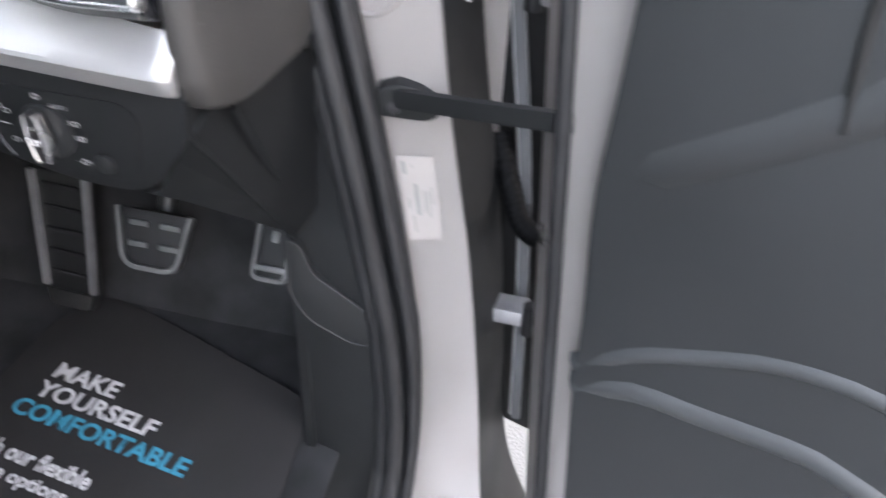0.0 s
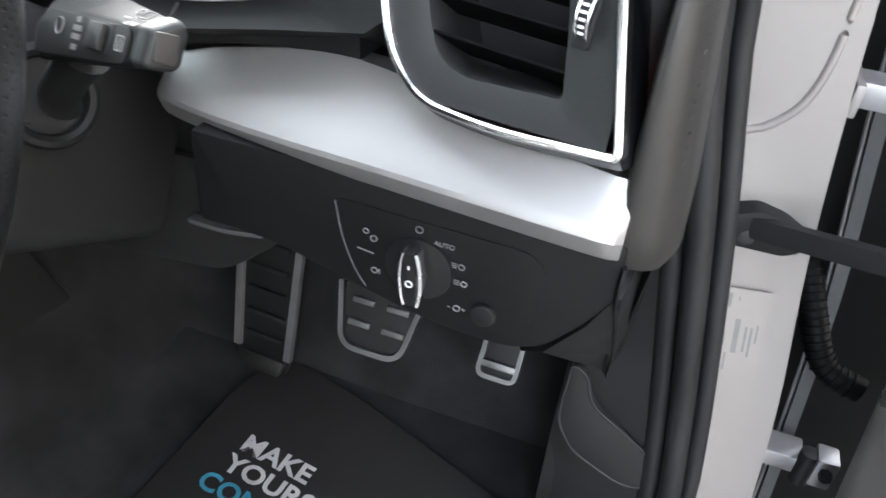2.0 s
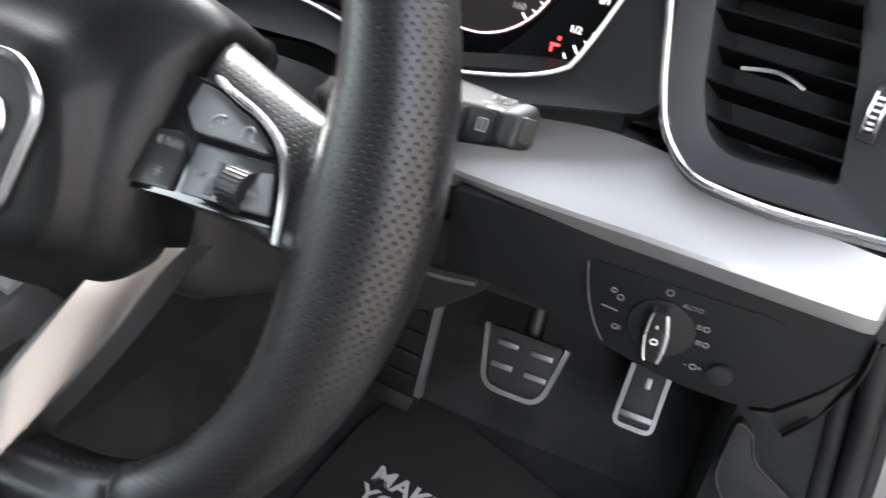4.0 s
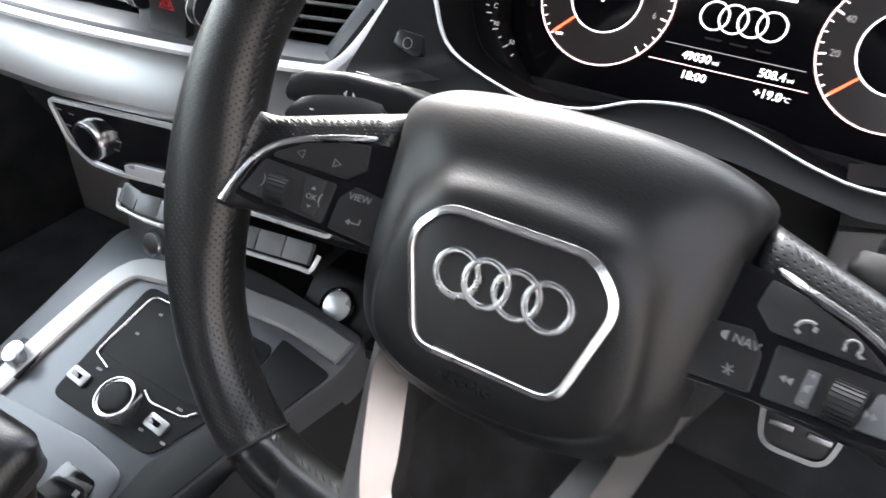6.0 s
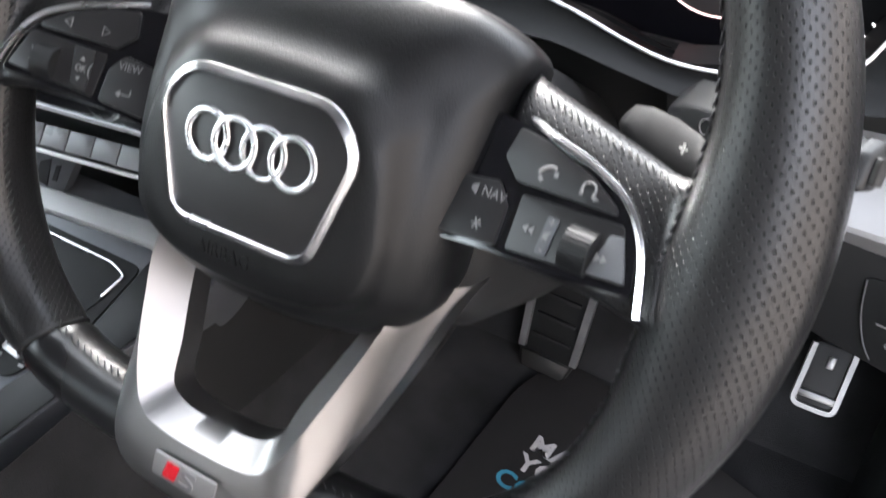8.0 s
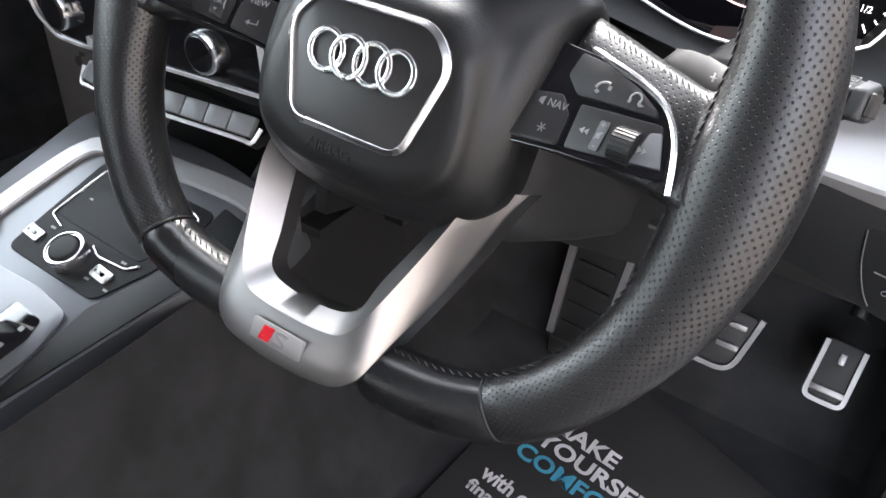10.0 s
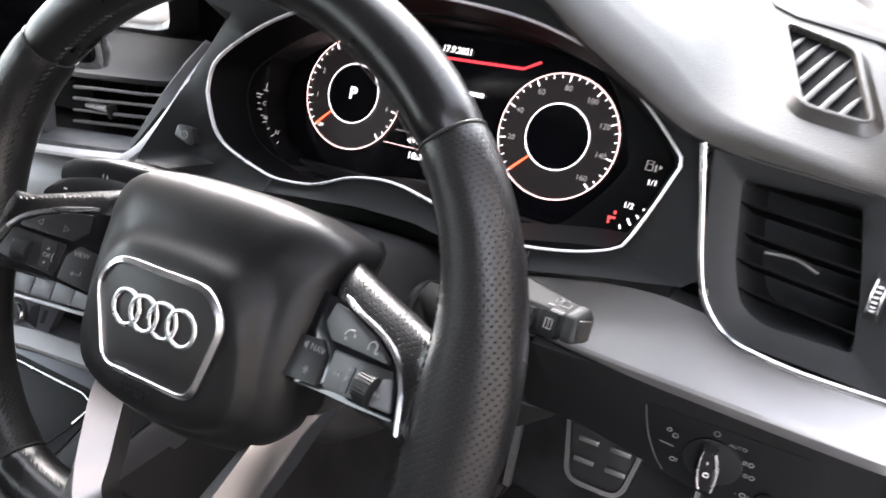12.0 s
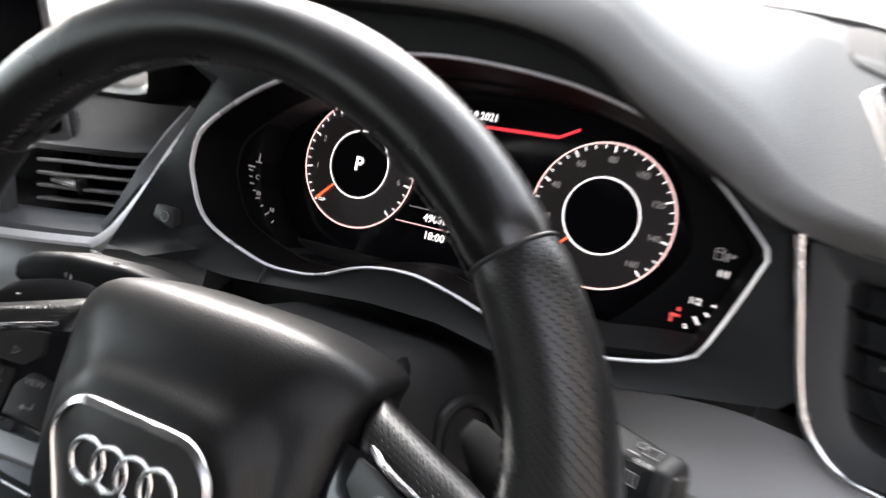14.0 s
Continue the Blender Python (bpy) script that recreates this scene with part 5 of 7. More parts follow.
OUTER = [(-0.172, 0.178), (-0.175, 0.140), (-0.182, 0.09), (-0.189, 0.043), (-0.10, 0.042), (-0.068, 0.045), (0.0, 0.052), (0.045, 0.052), (0.08, 0.046), (0.11, 0.0415), (0.133, 0.044), (0.173, 0.0515), (0.226, 0.060), (0.222, 0.09), (0.214, 0.140), (0.172, 0.160), (0.128, 0.186), (0.100, 0.206), (0.070, 0.216), (0.030, 0.222), (-0.036, 0.223), (-0.146, 0.218), (-0.185, 0.208)]
outer_loop = polar_match(frame_loop, OUTER)


def left_y(v):
    return 0.141 + 0.42 * (v - 0.045)


fas = []
for (u, v), (a, b) in zip(frame_loop, outer_loop):
    fas.append([wf(u, 0.166, v), wf(u * 0.97 + a * 0.03, 0.1645, v * 0.97 + b * 0.03), wf(u * 0.5 + a * 0.5, 0.164, v * 0.5 + b * 0.5), wf(a, left_y(b) if a < -0.15 and b < 0.17 else 0.164 if b > 0.1 else 0.158, b), wf(a, 0.205, b)])
fas.append(fas[0])
bm = loft(fas, False)
bmesh.ops.remove_doubles(bm, verts=bm.verts, dist=1e-6)
part("pod_fascia", bm, SOFT, dash, "dark soft-touch fascia round the instruments", 50)
part("recess", band([(-0.21, 0.215, 0.545), (0.0, 0.222, 0.545), (0.25, 0.215, 0.545)], [(-0.21, 0.225, 0.568), (0.0, 0.230, 0.568), (0.25, 0.222, 0.568)], 0.004, (0, 1, 0)), DARK, dash)
for u, v0, v1 in ((-0.078, 0.0535, 0.0440), (0.125, 0.0545, 0.0450)):
    part("pod_joint", sweep([wf(u, 0.1625, v0), wf(u, 0.1575, v1)], 0.0008), RUBBER, dash)
# stop-start key on the fascia
keyb = part("stop_start_key", prism(rounded([(-0.176, 0.064), (-0.174, 0.073), (-0.158, 0.0725), (-0.1545, 0.0610), (-0.160, 0.0590)], 0.002), 0, 0.006, WH @ face(0.010, 0.157, 0.003), 0.001), BUTTON, dash, "small black key")
part("key_mark", ring((0, 0, 0), 0.0032, 0.0003, WH @ face(-0.1555, 0.1508, 0.0690), 20), GREYPRINT, keyb)
# dark body of the dashboard behind everything
part("core", box((0.07, 0.50, 0.575), (0.50, 0.30, 0.15), 0.01), DARK, dash)
part("core", box((-0.52, 0.42, 0.54), (0.66, 0.30, 0.24), 0.02), DARK, dash)
part("core", box((0.327, 0.262, 0.610), (0.022, 0.15, 0.09), 0.004), DARK, dash)
part("core", box((0.08, 0.40, 0.515), (0.50, 0.38, 0.09), 0.01), DARK, dash)
# end of the dashboard beside the door
rr = []
for z, ya, yb in ((0.512, 0.158, 0.27), (0.517, 0.150, 0.285), (0.535, 0.147, 0.29), (0.60, 0.150, 0.295), (0.645, 0.158, 0.30), (0.664, 0.170, 0.30), (0.672, 0.19, 0.30)):
    rr.append([Vector((x, y, z)) for x, y in rounded([(0.338, ya + 0.002), (0.3475 + 0.010 * (0.62 - z) / 0.1, ya + 0.006), (0.3535 + 0.012 * (0.62 - z) / 0.1, ya + 0.030), (0.3560 + 0.012 * (0.62 - z) / 0.1, yb), (0.330, yb)], 0.008, 4)])
endcap = thing("dashboard_end_cap", "dark brown-grey dashboard end panel beside the door seal", "trim panel", pose(0.35, 0.2, 0.55))
part("shell", loft(rr, True, True, True), TRIMSKIN, endcap, "", 50)
part("stitching", stitches(spline([(0.3495, 0.166, 0.66), (0.352, 0.161, 0.61), (0.357, 0.159, 0.56)], 34), (0.3, -1, 0), 0.002, 0.0006, 2, 0.3), THREAD, endcap)

# ---- instruments ----
cl = thing("instrument_cluster", "digital instrument cluster with two lit dials and chrome surround, switched on", "instrument cluster", WH, True)
part("surround", sweep([(u, 0.1632, v) for u, v in frame_loop], [(-0.0008, -0.002), (-0.0008, 0.0008), (0.0, 0.0013), (0.0008, 0.0008), (0.0008, -0.002)], True, up=(0, -1, 0)), SHEEN_SILVER, cl, "thin chrome surround")
walls = [[Vector((u, 0.166, v)) for u, v in frame_loop], [Vector((mid[0] + (u - mid[0]) * 0.975, 0.180, mid[1] + (v - mid[1]) * 0.975)) for u, v in frame_loop],
         [Vector((mid[0] + (u - mid[0]) * 0.95, 0.197, mid[1] + (v - mid[1]) * 0.94)) for u, v in frame_loop]]
part("housing", loft(walls), INSTR, cl, "black inner wall", 60)
SCR = [(-0.126, 0.100), (-0.098, 0.066), (-0.060, 0.0615), (0.0, 0.0745), (0.05, 0.0740), (0.090, 0.064), (0.122, 0.068), (0.156, 0.108), (0.158, 0.132), (0.128, 0.176), (0.07, 0.187), (-0.02, 0.187), (-0.09, 0.172), (-0.126, 0.145)]
scr_loop = [(p.x, p.y) for p in spline([(u, v, 0) for u, v in SCR], 120, True)]
side = polar_match(frame_loop, scr_loop)
side2 = [(mid[0] + (u - mid[0]) * 0.95, mid[1] + (v - mid[1]) * 0.94) for u, v in frame_loop]
part("gauge_surround", loft([[Vector((a, 0.1995, b)) for a, b in side2], [Vector((u * 1.0, 0.2000, v)) for u, v in [(0.75 * s[0] + 0.25 * o[0], 0.75 * s[1] + 0.25 * o[1]) for s, o in zip(side, side2)]],
                          [Vector((u, 0.2030, v)) for u, v in side], [Vector((u, 0.226, v)) for u, v in side]]), INSTR, cl, "matt black gauge surround", 50)
part("screen", prism(scr_loop, -0.002, 0.0, face(0, 0.228, 0)), SCREEN, cl, "black lit screen", smooth=False)
cap0 = [[Vector((u, 0.197, v)) for u, v in side2], [Vector((u, 0.260, v)) for u, v in side2]]
part("back_shell", loft(cap0, True, False, True), DARK, cl)


def dial(cu, cv, labels, needle_deg, dim):
    d = part("dial", ring((0, 0, 0), 0.0432, 0.0005, face(cu, 0.2262, cv), 72, 0.5), LIT_PINK, cl, "lit dial ring")
    part("inner_ring", ring((0, 0, 0), 0.0228, 0.00045, face(cu, 0.2262, cv), 56, 0.5), LIT_WHITE, d)
    part("dial_face", joined(*[prism([(0.0425 * math.cos(math.tau * k / 60), 0.0425 * math.sin(math.tau * k / 60)) for k in range(60)], 0, 0.0002, face(cu, 0.2277, cv))]), LIT_DIM, d, smooth=False)
    part("dial_centre", prism([(0.0222 * math.cos(math.tau * k / 40), 0.0222 * math.sin(math.tau * k / 40)) for k in range(40)], 0, 0.0002, face(cu, 0.2273, cv)), SCREEN, d, smooth=False)
    ticks = []
    n = 32
    for k in range(n + 1):
        a = radians(225 - 270 * k / n)
        big = k % 4 == 0
        ln = 0.0042 if big else 0.0022
        ticks.append(box((0, 0, 0), (ln, 0.0009 if big else 0.0006, 0.0002), 0, face(cu, 0.2264, cv) @ Matrix.Rotation(a, 4, "Z") @ Matrix.Translation((0.0422 - ln / 2, 0, 0))))
    part("tick_scale", joined(*ticks), LIT_WHITE, d, smooth=False)
    for k, s in labels:
        a = radians(225 - 270 * k / 8)
        part("numeral", words(s, 0.0056, face(cu + 0.0335 * math.cos(a), 0.2264, cv + 0.0335 * math.sin(a)), 0.0001), LIT_GREY, d, smooth=False)
    a = radians(needle_deg)
    part("needle", prism([(0.0235, -0.0006), (0.0405, -0.0009), (0.0405, 0.0009), (0.0235, 0.0006)], 0, 0.0003, face(cu, 0.2260, cv) @ Matrix.Rotation(a, 4, "Z")), LIT_NEEDLE, d, "lit red needle", smooth=False)
    return d


dl = dial(-0.0665, 0.128, [(1, "1"), (2, "2"), (7, "6"), (6, "5")], 225, 1)
dial(0.1035, 0.128, [(1, "20"), (2, "40"), (3, "60"), (4, "80"), (5, "100"), (6, "120"), (7, "140"), (8, "160")], 225, 1)
part("gear_letter", words("P", 0.013, face(-0.0665, 0.2262, 0.128), 0.0001, bold=0.0003), LIT_WHITE, dl, smooth=False)
part("off_mark", words("OFF", 0.0030, face(-0.0905, 0.2262, 0.0990), 0.0001), LIT_WHITE, dl, smooth=False)
part("red_line", sweep([(-0.052, 0.2264, 0.1655), (0.068, 0.2264, 0.1690), (0.080, 0.2264, 0.1755)], [(-0.0009, 0), (0.0009, 0), (0.0009, 0.0002), (-0.0009, 0.0002)], up=(0, -1, 0)), LIT_RED, cl, "lit red line", smooth=False)
for s, u, v, size in (("17.9.2021", 0.0145, 0.1738, 0.0064), ("49030", -0.0015, 0.1030, 0.0070), ("508.4", 0.0430, 0.1025, 0.0070), ("18:00", 0.0000, 0.0918, 0.0070), ("+19.0", 0.0440, 0.0912, 0.0070)):
    part("readout", words(s, size, face(u, 0.2262, v), 0.0001, bold=0.00008), LIT_WHITE, cl, smooth=False)
for s, u, v in (("mi", 0.0102, 0.1022), ("mi", 0.0535, 0.1017), ("°C", 0.0545, 0.0908)):
    part("unit", words(s, 0.0038, face(u, 0.2262, v), 0.0001), LIT_WHITE, cl, smooth=False)
for v, u0, u1, m in ((0.1085, -0.022, 0.060, LIT_GREY), (0.0975, -0.030, 0.064, LIT_PINK)):
    part("rule", box(((u0 + u1) / 2, 0.2264, v), (u1 - u0, 0.0002, 0.0005), 0), m, cl, smooth=False)
for k in range(4):
    part("emblem_ring", ring((0.0013 + 0.0110 * k, 0, 0), 0.0082, 0.0005, face(0, 0.2262, 0.1285), 40, 0.3), LIT_WHITE, cl)
part("title_bars", joined(box((-0.003, 0.2263, 0.1462), (0.011, 0.0002, 0.0048), 0), box((0.026, 0.2263, 0.1452), (0.034, 0.0002, 0.0028), 0)), LIT_WHITE, cl, "lit title bars", smooth=False)
part("message_bars", joined(box((0.0045, 0.2263, 0.1152), (0.010, 0.0002, 0.0012), 0), box((0.0195, 0.2263, 0.1148), (0.010, 0.0002, 0.0012), 0), box((0.034, 0.2263, 0.1144), (0.008, 0.0002, 0.0012), 0)), LIT_DIM, cl, smooth=False)
tl, tr = [], []
for k in range(8):
    f = k / 7
    tl.append(box((0, 0, 0), (0.0036 if k % 2 == 0 else 0.0022, 0.0008, 0.0002), 0, face(-0.1330 + 0.026 * f ** 1.7, 0.1985, 0.1090 - 0.031 * f) @ Matrix.Rotation(0.9 * f * f, 4, "Z")))
    tr.append(box((0, 0, 0), (0.0048 if k % 2 == 0 else 0.0028, 0.0009, 0.0002), 0, face(0.1890 - 0.022 * f ** 1.6, 0.1985, 0.1105 - 0.030 * f) @ Matrix.Rotation(-0.15 - 0.9 * f, 4, "Z")))
part("temperature_ticks", joined(*tl), LIT_GREY, cl, smooth=False)
part("fuel_ticks", joined(*tr), LIT_WHITE, cl, smooth=False)
for s, u, v, sz, m in (("C", -0.1265, 0.1050, 0.0045, LIT_GREY), ("80", -0.1230, 0.0945, 0.0040, LIT_GREY), ("50", -0.1095, 0.0855, 0.0040, LIT_GREY), ("1/1", 0.1795, 0.1115, 0.0052, LIT_WHITE), ("1/2", 0.1690, 0.0945, 0.0052, LIT_WHITE)):
    part("gauge_figure", words(s, sz, face(u, 0.1985, v), 0.0001), m, cl, smooth=False)
part("pump_symbol", joined(sweep([(0.1735, 0.1985, 0.1186), (0.1775, 0.1985, 0.1186), (0.1775, 0.1985, 0.1244), (0.1735, 0.1985, 0.1244)], 0.0003, True, up=(0, -1, 0)), box((0.1755, 0.1985, 0.1225), (0.0030, 0.0002, 0.0005), 0), box((0.1795, 0.1985, 0.1205), (0.0010, 0.0002, 0.0045), 0), prism([(0, -0.0015), (0.002, 0), (0, 0.0015)], 0, 0.0002, face(0.1815, 0.1986, 0.1215))), LIT_GREY, cl, smooth=False)
part("warning_symbol", joined(box((0.1605, 0.1985, 0.0850), (0.0050, 0.0002, 0.0016), 0), box((0.1590, 0.1985, 0.0830), (0.0014, 0.0002, 0.0040), 0), box((0.1620, 0.1985, 0.0885), (0.0016, 0.0002, 0.0022), 0)), glow("lit_warning", (1, 0.1, 0.1), 0.09), cl, smooth=False)
part("coolant_symbol", joined(box((-0.1275, 0.1985, 0.1185), (0.0008, 0.0002, 0.0055), 0), box((-0.1275, 0.1985, 0.1152), (0.0050, 0.0002, 0.0008), 0), box((-0.1330, 0.1985, 0.1115), (0.0060, 0.0002, 0.0010), 0)), LIT_GREY, cl, smooth=False)

# ---- silver strip by the door ----
strip = thing("dashboard_trim_strip", "satin brushed silver dashboard trim strip", "trim strip", pose(0.23, 0.16, 0.54))
ss = [(0.1035, 0.1795, 0.5195, 0.1735, 0.5315, 0.1860, 0.5470), (0.1065, 0.1765, 0.5187, 0.1705, 0.532, 0.1855, 0.5482), (0.14, 0.165, 0.5215, 0.159, 0.5345, 0.184, 0.5585), (0.19, 0.155, 0.5250, 0.149, 0.5375, 0.183, 0.5675),
      (0.235, 0.150, 0.5265, 0.144, 0.5390, 0.176, 0.5680), (0.28, 0.147, 0.5260, 0.1415, 0.5385, 0.164, 0.5605), (0.320, 0.1455, 0.5250, 0.1405, 0.5375, 0.158, 0.5575), (0.3375, 0.1455, 0.5245, 0.1410, 0.537, 0.156, 0.5565), (0.3425, 0.1475, 0.5240, 0.1455, 0.536, 0.158, 0.5560)]
cols = [spline([(s[0], s[i], s[i + 1]) for s in ss], 50) for i in (1, 3, 5)]
rr = []
for b, c, t in zip(*cols):
    rr.append([Vector((b.x, b.y + 0.03, b.z)), b, b.lerp(c, 0.25) + Vector((0, -0.001, 0)), b.lerp(c, 0.85) + Vector((0, -0.0012, 0)), c + Vector((0, 0.0004, 0.0006)), c.lerp(t, 0.2), c.lerp(t, 0.6) + Vector((0, 0.001, -0.001)), t, Vector((t.x, t.y + 0.02, t.z - 0.004))])
part("strip", loft(rr, True, True, True), STRIP, strip, "", 30)
part("shadow_gap", sweep(spline([(0.10, 0.192, 0.566), (0.16, 0.196, 0.576), (0.21, 0.194, 0.580)], 20), [(-0.012, -0.012), (0.012, -0.012), (0.012, 0.012), (-0.012, 0.012)]), DARK, strip)

# ---- side air vent ----
VN = Vector((-0.2257, -0.9347, 0.2745)).normalized()
VX = Vector((0, 0, 1)).cross(VN).normalized()
VX = VX if VX.x > 0 else -VX
VY = VN.cross(VX)
VB = Matrix((VX, VY, VN)).transposed().to_4x4()
VB.translation = (0.336, 0.141, 0.572)


def vb(p):
    q = VB.inverted() @ Vector(p)
    return (q.x, q.y)


vent = thing("side_air_vent", "black slatted air vent with chrome frame and thumbwheel, unlit", "air vent", VB, True)
O3 = [(0.210, 0.197, 0.661), (0.218, 0.185, 0.628), (0.2245, 0.1755, 0.599), (0.231, 0.169, 0.5810), (0.2475, 0.161, 0.5665), (0.282, 0.152, 0.5655), (0.3335, 0.1415, 0.5712), (0.3365, 0.1425, 0.576), (0.3235, 0.1605, 0.6265), (0.3115, 0.172, 0.660)]
ov = [vb(p) for p in O3]
# only the lower three sides carry the chrome; the top runs under the skin
cl_path = rounded([ov[0]] + ov[2:6] + [ov[6], ov[9]], [0, 0.03, 0.016, 0.018, 0.02, 0.004, 0], 7)[8:-8]
cl_path = [ov[0]] + [p for p in cl_path] + [ov[9]]
part("frame", sweep([(x, y, 0.001) for x, y in cl_path], [(-0.0017, -0.006), (-0.0017, 0.0014), (-0.0008, 0.0023), (0.0008, 0.0023), (0.0017, 0.0014), (0.0017, -0.006)], up=(0, 0, 1)), CHROME, vent, "chrome frame")
skirt = [(x + (x - -0.05) * 0.045, y + (y - 0.05) * 0.075 - 0.0015) for x, y in cl_path]
part("frame_skirt", loft([[Vector((x, y, -0.002)) for x, y in cl_path], [Vector((x, y, -0.008)) for x, y in skirt], [Vector((x, y, -0.03)) for x, y in skirt]], False), PIANO, vent, "gloss black skirt", 60)
lamp_line = spline([(0.272, 0.1610, 0.5615), (0.300, 0.1550, 0.5630), (0.331, 0.1490, 0.5660)], 24)
part("ambient_light_line", loft([[VB.inverted() @ (p + Vector(q)) for q in ((0, 0, 0), (0, 0.004, -0.0010), (0, 0.004, 0.0), (0, 0, 0.0010))] for p in lamp_line], True, True, True), glow("lit_ambient", (1.0, 0.30, 0.29), 0.30), vent, "thin lit red ambient light line", smooth=False)
I3 = [(0.2315, 0.187, 0.648), (0.2400, 0.174, 0.603), (0.2480, 0.1665, 0.5850), (0.2600, 0.1615, 0.5795), (0.3050, 0.152, 0.5835), (0.2995, 0.164, 0.6185), (0.2900, 0.175, 0.652)]
iv = rounded([vb(p) for p in I3], [0.004, 0.02, 0.012, 0.010, 0.003, 0.02, 0.004], 6)
imid = (sum(p[0] for p in iv) / len(iv), sum(p[1] for p in iv) / len(iv))
ovl = rounded([(p[0] * 0.985 - 0.0007, p[1] * 0.99 + 0.0006) for p in (ov[0], ov[2], ov[3], ov[4], ov[6], ov[9])], [0.003, 0.02, 0.012, 0.014, 0.003, 0.003], 6)
mid_keep = mid
mid = imid
match_o = polar_match(iv, ovl)
mid = mid_keep
part("bezel", loft([[Vector((a, b, -0.0005)) for a, b in match_o], [Vector((0.35 * a + 0.65 * x, 0.35 * b + 0.65 * y, -0.003)) for (a, b), (x, y) in zip(match_o, iv)], [Vector((x, y, -0.006)) for x, y in iv],
                    [Vector((imid[0] + (x - imid[0]) * 0.97, imid[1] + (y - imid[1]) * 0.97, -0.012)) for x, y in iv], [Vector((imid[0] + (x - imid[0]) * 0.93, imid[1] + (y - imid[1]) * 0.93, -0.045)) for x, y in iv]], True, False, True), DOORSKIN, vent, "dark bezel", 45)
xs = [p[0] for p in iv]
for k in range(5):
    y = min(p[1] for p in iv) + 0.010 + k * 0.0150
    inside = [p[0] for p in iv]
    xl = min(p[0] for p in iv if abs(p[1] - y) < 0.018) + 0.001
    xr = max(p[0] for p in iv if abs(p[1] - y) < 0.018) - 0.001
    part("slat", box(((xl + xr) / 2, y, -0.017), (xr - xl, 0.0013, 0.022), 0.0005, Matrix.Rotation(-0.35, 4, "X")), INSTR, vent)
part("airflow_tab", sweep(spline([(imid[0] - 0.016, imid[1] + 0.006, -0.006), (imid[0], imid[1] + 0.0085, -0.004), (imid[0] + 0.012, imid[1] + 0.005, -0.006)], 12), [(-0.0010, -0.003), (0.0010, -0.003), (0.0007, 0.0006), (-0.0007, 0.0006)], up=(0, 0, 1)), SATIN, vent, "silver airflow tab")
tw = vb((0.3085, 0.1605, 0.6150))
part("thumbwheel_slot", box((tw[0], tw[1], -0.0035), (0.0076, 0.025, 0.004), 0.001), DARK, vent)
bm = joined(rod((tw[0] - 0.0022, tw[1], -0.008), (tw[0] + 0.0022, tw[1], -0.008), 0.0108, 30, bev=0.0006))
part("thumbwheel", bm, DARK, vent, "dark thumbwheel")
part("thumbwheel_rims", joined(*[ring((0, 0, 0), 0.0110, 0.0006, pose(tw[0] + s * 0.0024, tw[1], -0.008, 0, 90, 0), 36) for s in (-1, 1)]), CHROME, vent)
part("thumbwheel_dashes", joined(*[box((tw[0], tw[1] + 0.0108 * math.sin(a), -0.008 + 0.0109 * math.cos(a)), (0.0026, 0.0011, 0.0006), 0) for a in (-0.7, -0.45, -0.2, 0.05, 0.3, 0.55)]), WHITE, vent)

# ---- demister vent and corner grille on the dashboard top ----
DVB = Matrix.Translation((0.284, 0.229, 0.6860)) @ Matrix.Rotation(math.atan(0.37), 4, "X")


def dv(x, y):
    return (x - 0.284, (y - 0.229) / math.cos(math.atan(0.37)))


dvt = thing("demister_vent", "black slanted-slat demister vent in the dashboard top", "air vent", pose(0.26, 0.27, 0.69))
quad = [dv(*c) for c in ((0.2269, 0.2904), (0.2678, 0.2733), (0.2862, 0.2142), (0.2508, 0.221))]
qr = rounded(list(reversed(quad)), 0.008)
part("frame", sweep([DVB @ Vector((x, y, 0.0)) for x, y in qr], [(-0.0012, -0.0040), (-0.0012, 0.0), (-0.0006, 0.0008), (0.0010, 0.0009), (0.0022, 0.0003), (0.0030, -0.0012), (0.0075, -0.0046)], True, up=DVB.to_3x3() @ Vector((0, 0, 1))), DASHSKIN, dvt)
# no hole here: a black plate stands in for the shade below the slats
part("well_shade", prism(qr, -0.0075, -0.0038, DVB), INSTR, dvt, "black plate, the opening's dark depth put in as colour")


def clip_line(poly, p, d):
    """Where the line p + t d crosses a polygon."""
    ts = []
    for (x0, y0), (x1, y1) in zip(poly, poly[1:] + poly[:1]):
        ex, ey = x1 - x0, y1 - y0
        det = d[0] * -ey + ex * d[1]
        if abs(det) > 1e-9:
            rx, ry = x0 - p[0], y0 - p[1]
            t, q = (rx * -ey + ex * ry) / det, (d[0] * ry - d[1] * rx) / det
            if 0 <= q <= 1:
                ts.append(t)
    return (min(ts), max(ts)) if len(ts) > 1 else None


mid_y = (quad[0][1] + quad[2][1]) / 2
for k in range(9):
    p, d = (-0.066 + 0.0108 * k, mid_y), (0.335, 0.942)
    ends = clip_line(quad, p, d)
    if ends and ends[1] - ends[0] > 0.012:
        rr = []
        for j in range(9):
            f = j / 8
            t = ends[0] + 0.0015 + (ends[1] - ends[0] - 0.004) * f
            wd = 0.0019 * (1 - 0.75 * f ** 4)                  # each slat thins towards its far tip
            c, n = Vector((p[0] + t * d[0], p[1] + t * d[1], -0.0012 - 0.0016 * f * f)), Vector((d[1], -d[0], 0))
            rr.append([DVB @ (c + n * (q * wd) + Vector((0, 0, e))) for q, e in ((-1, -0.0026), (-0.9, -0.0004), (0, 0.0002), (0.9, -0.0002), (1, -0.0020))])
        part("slat", loft(rr, True, True, True), DOORPL, dvt, "", 50)
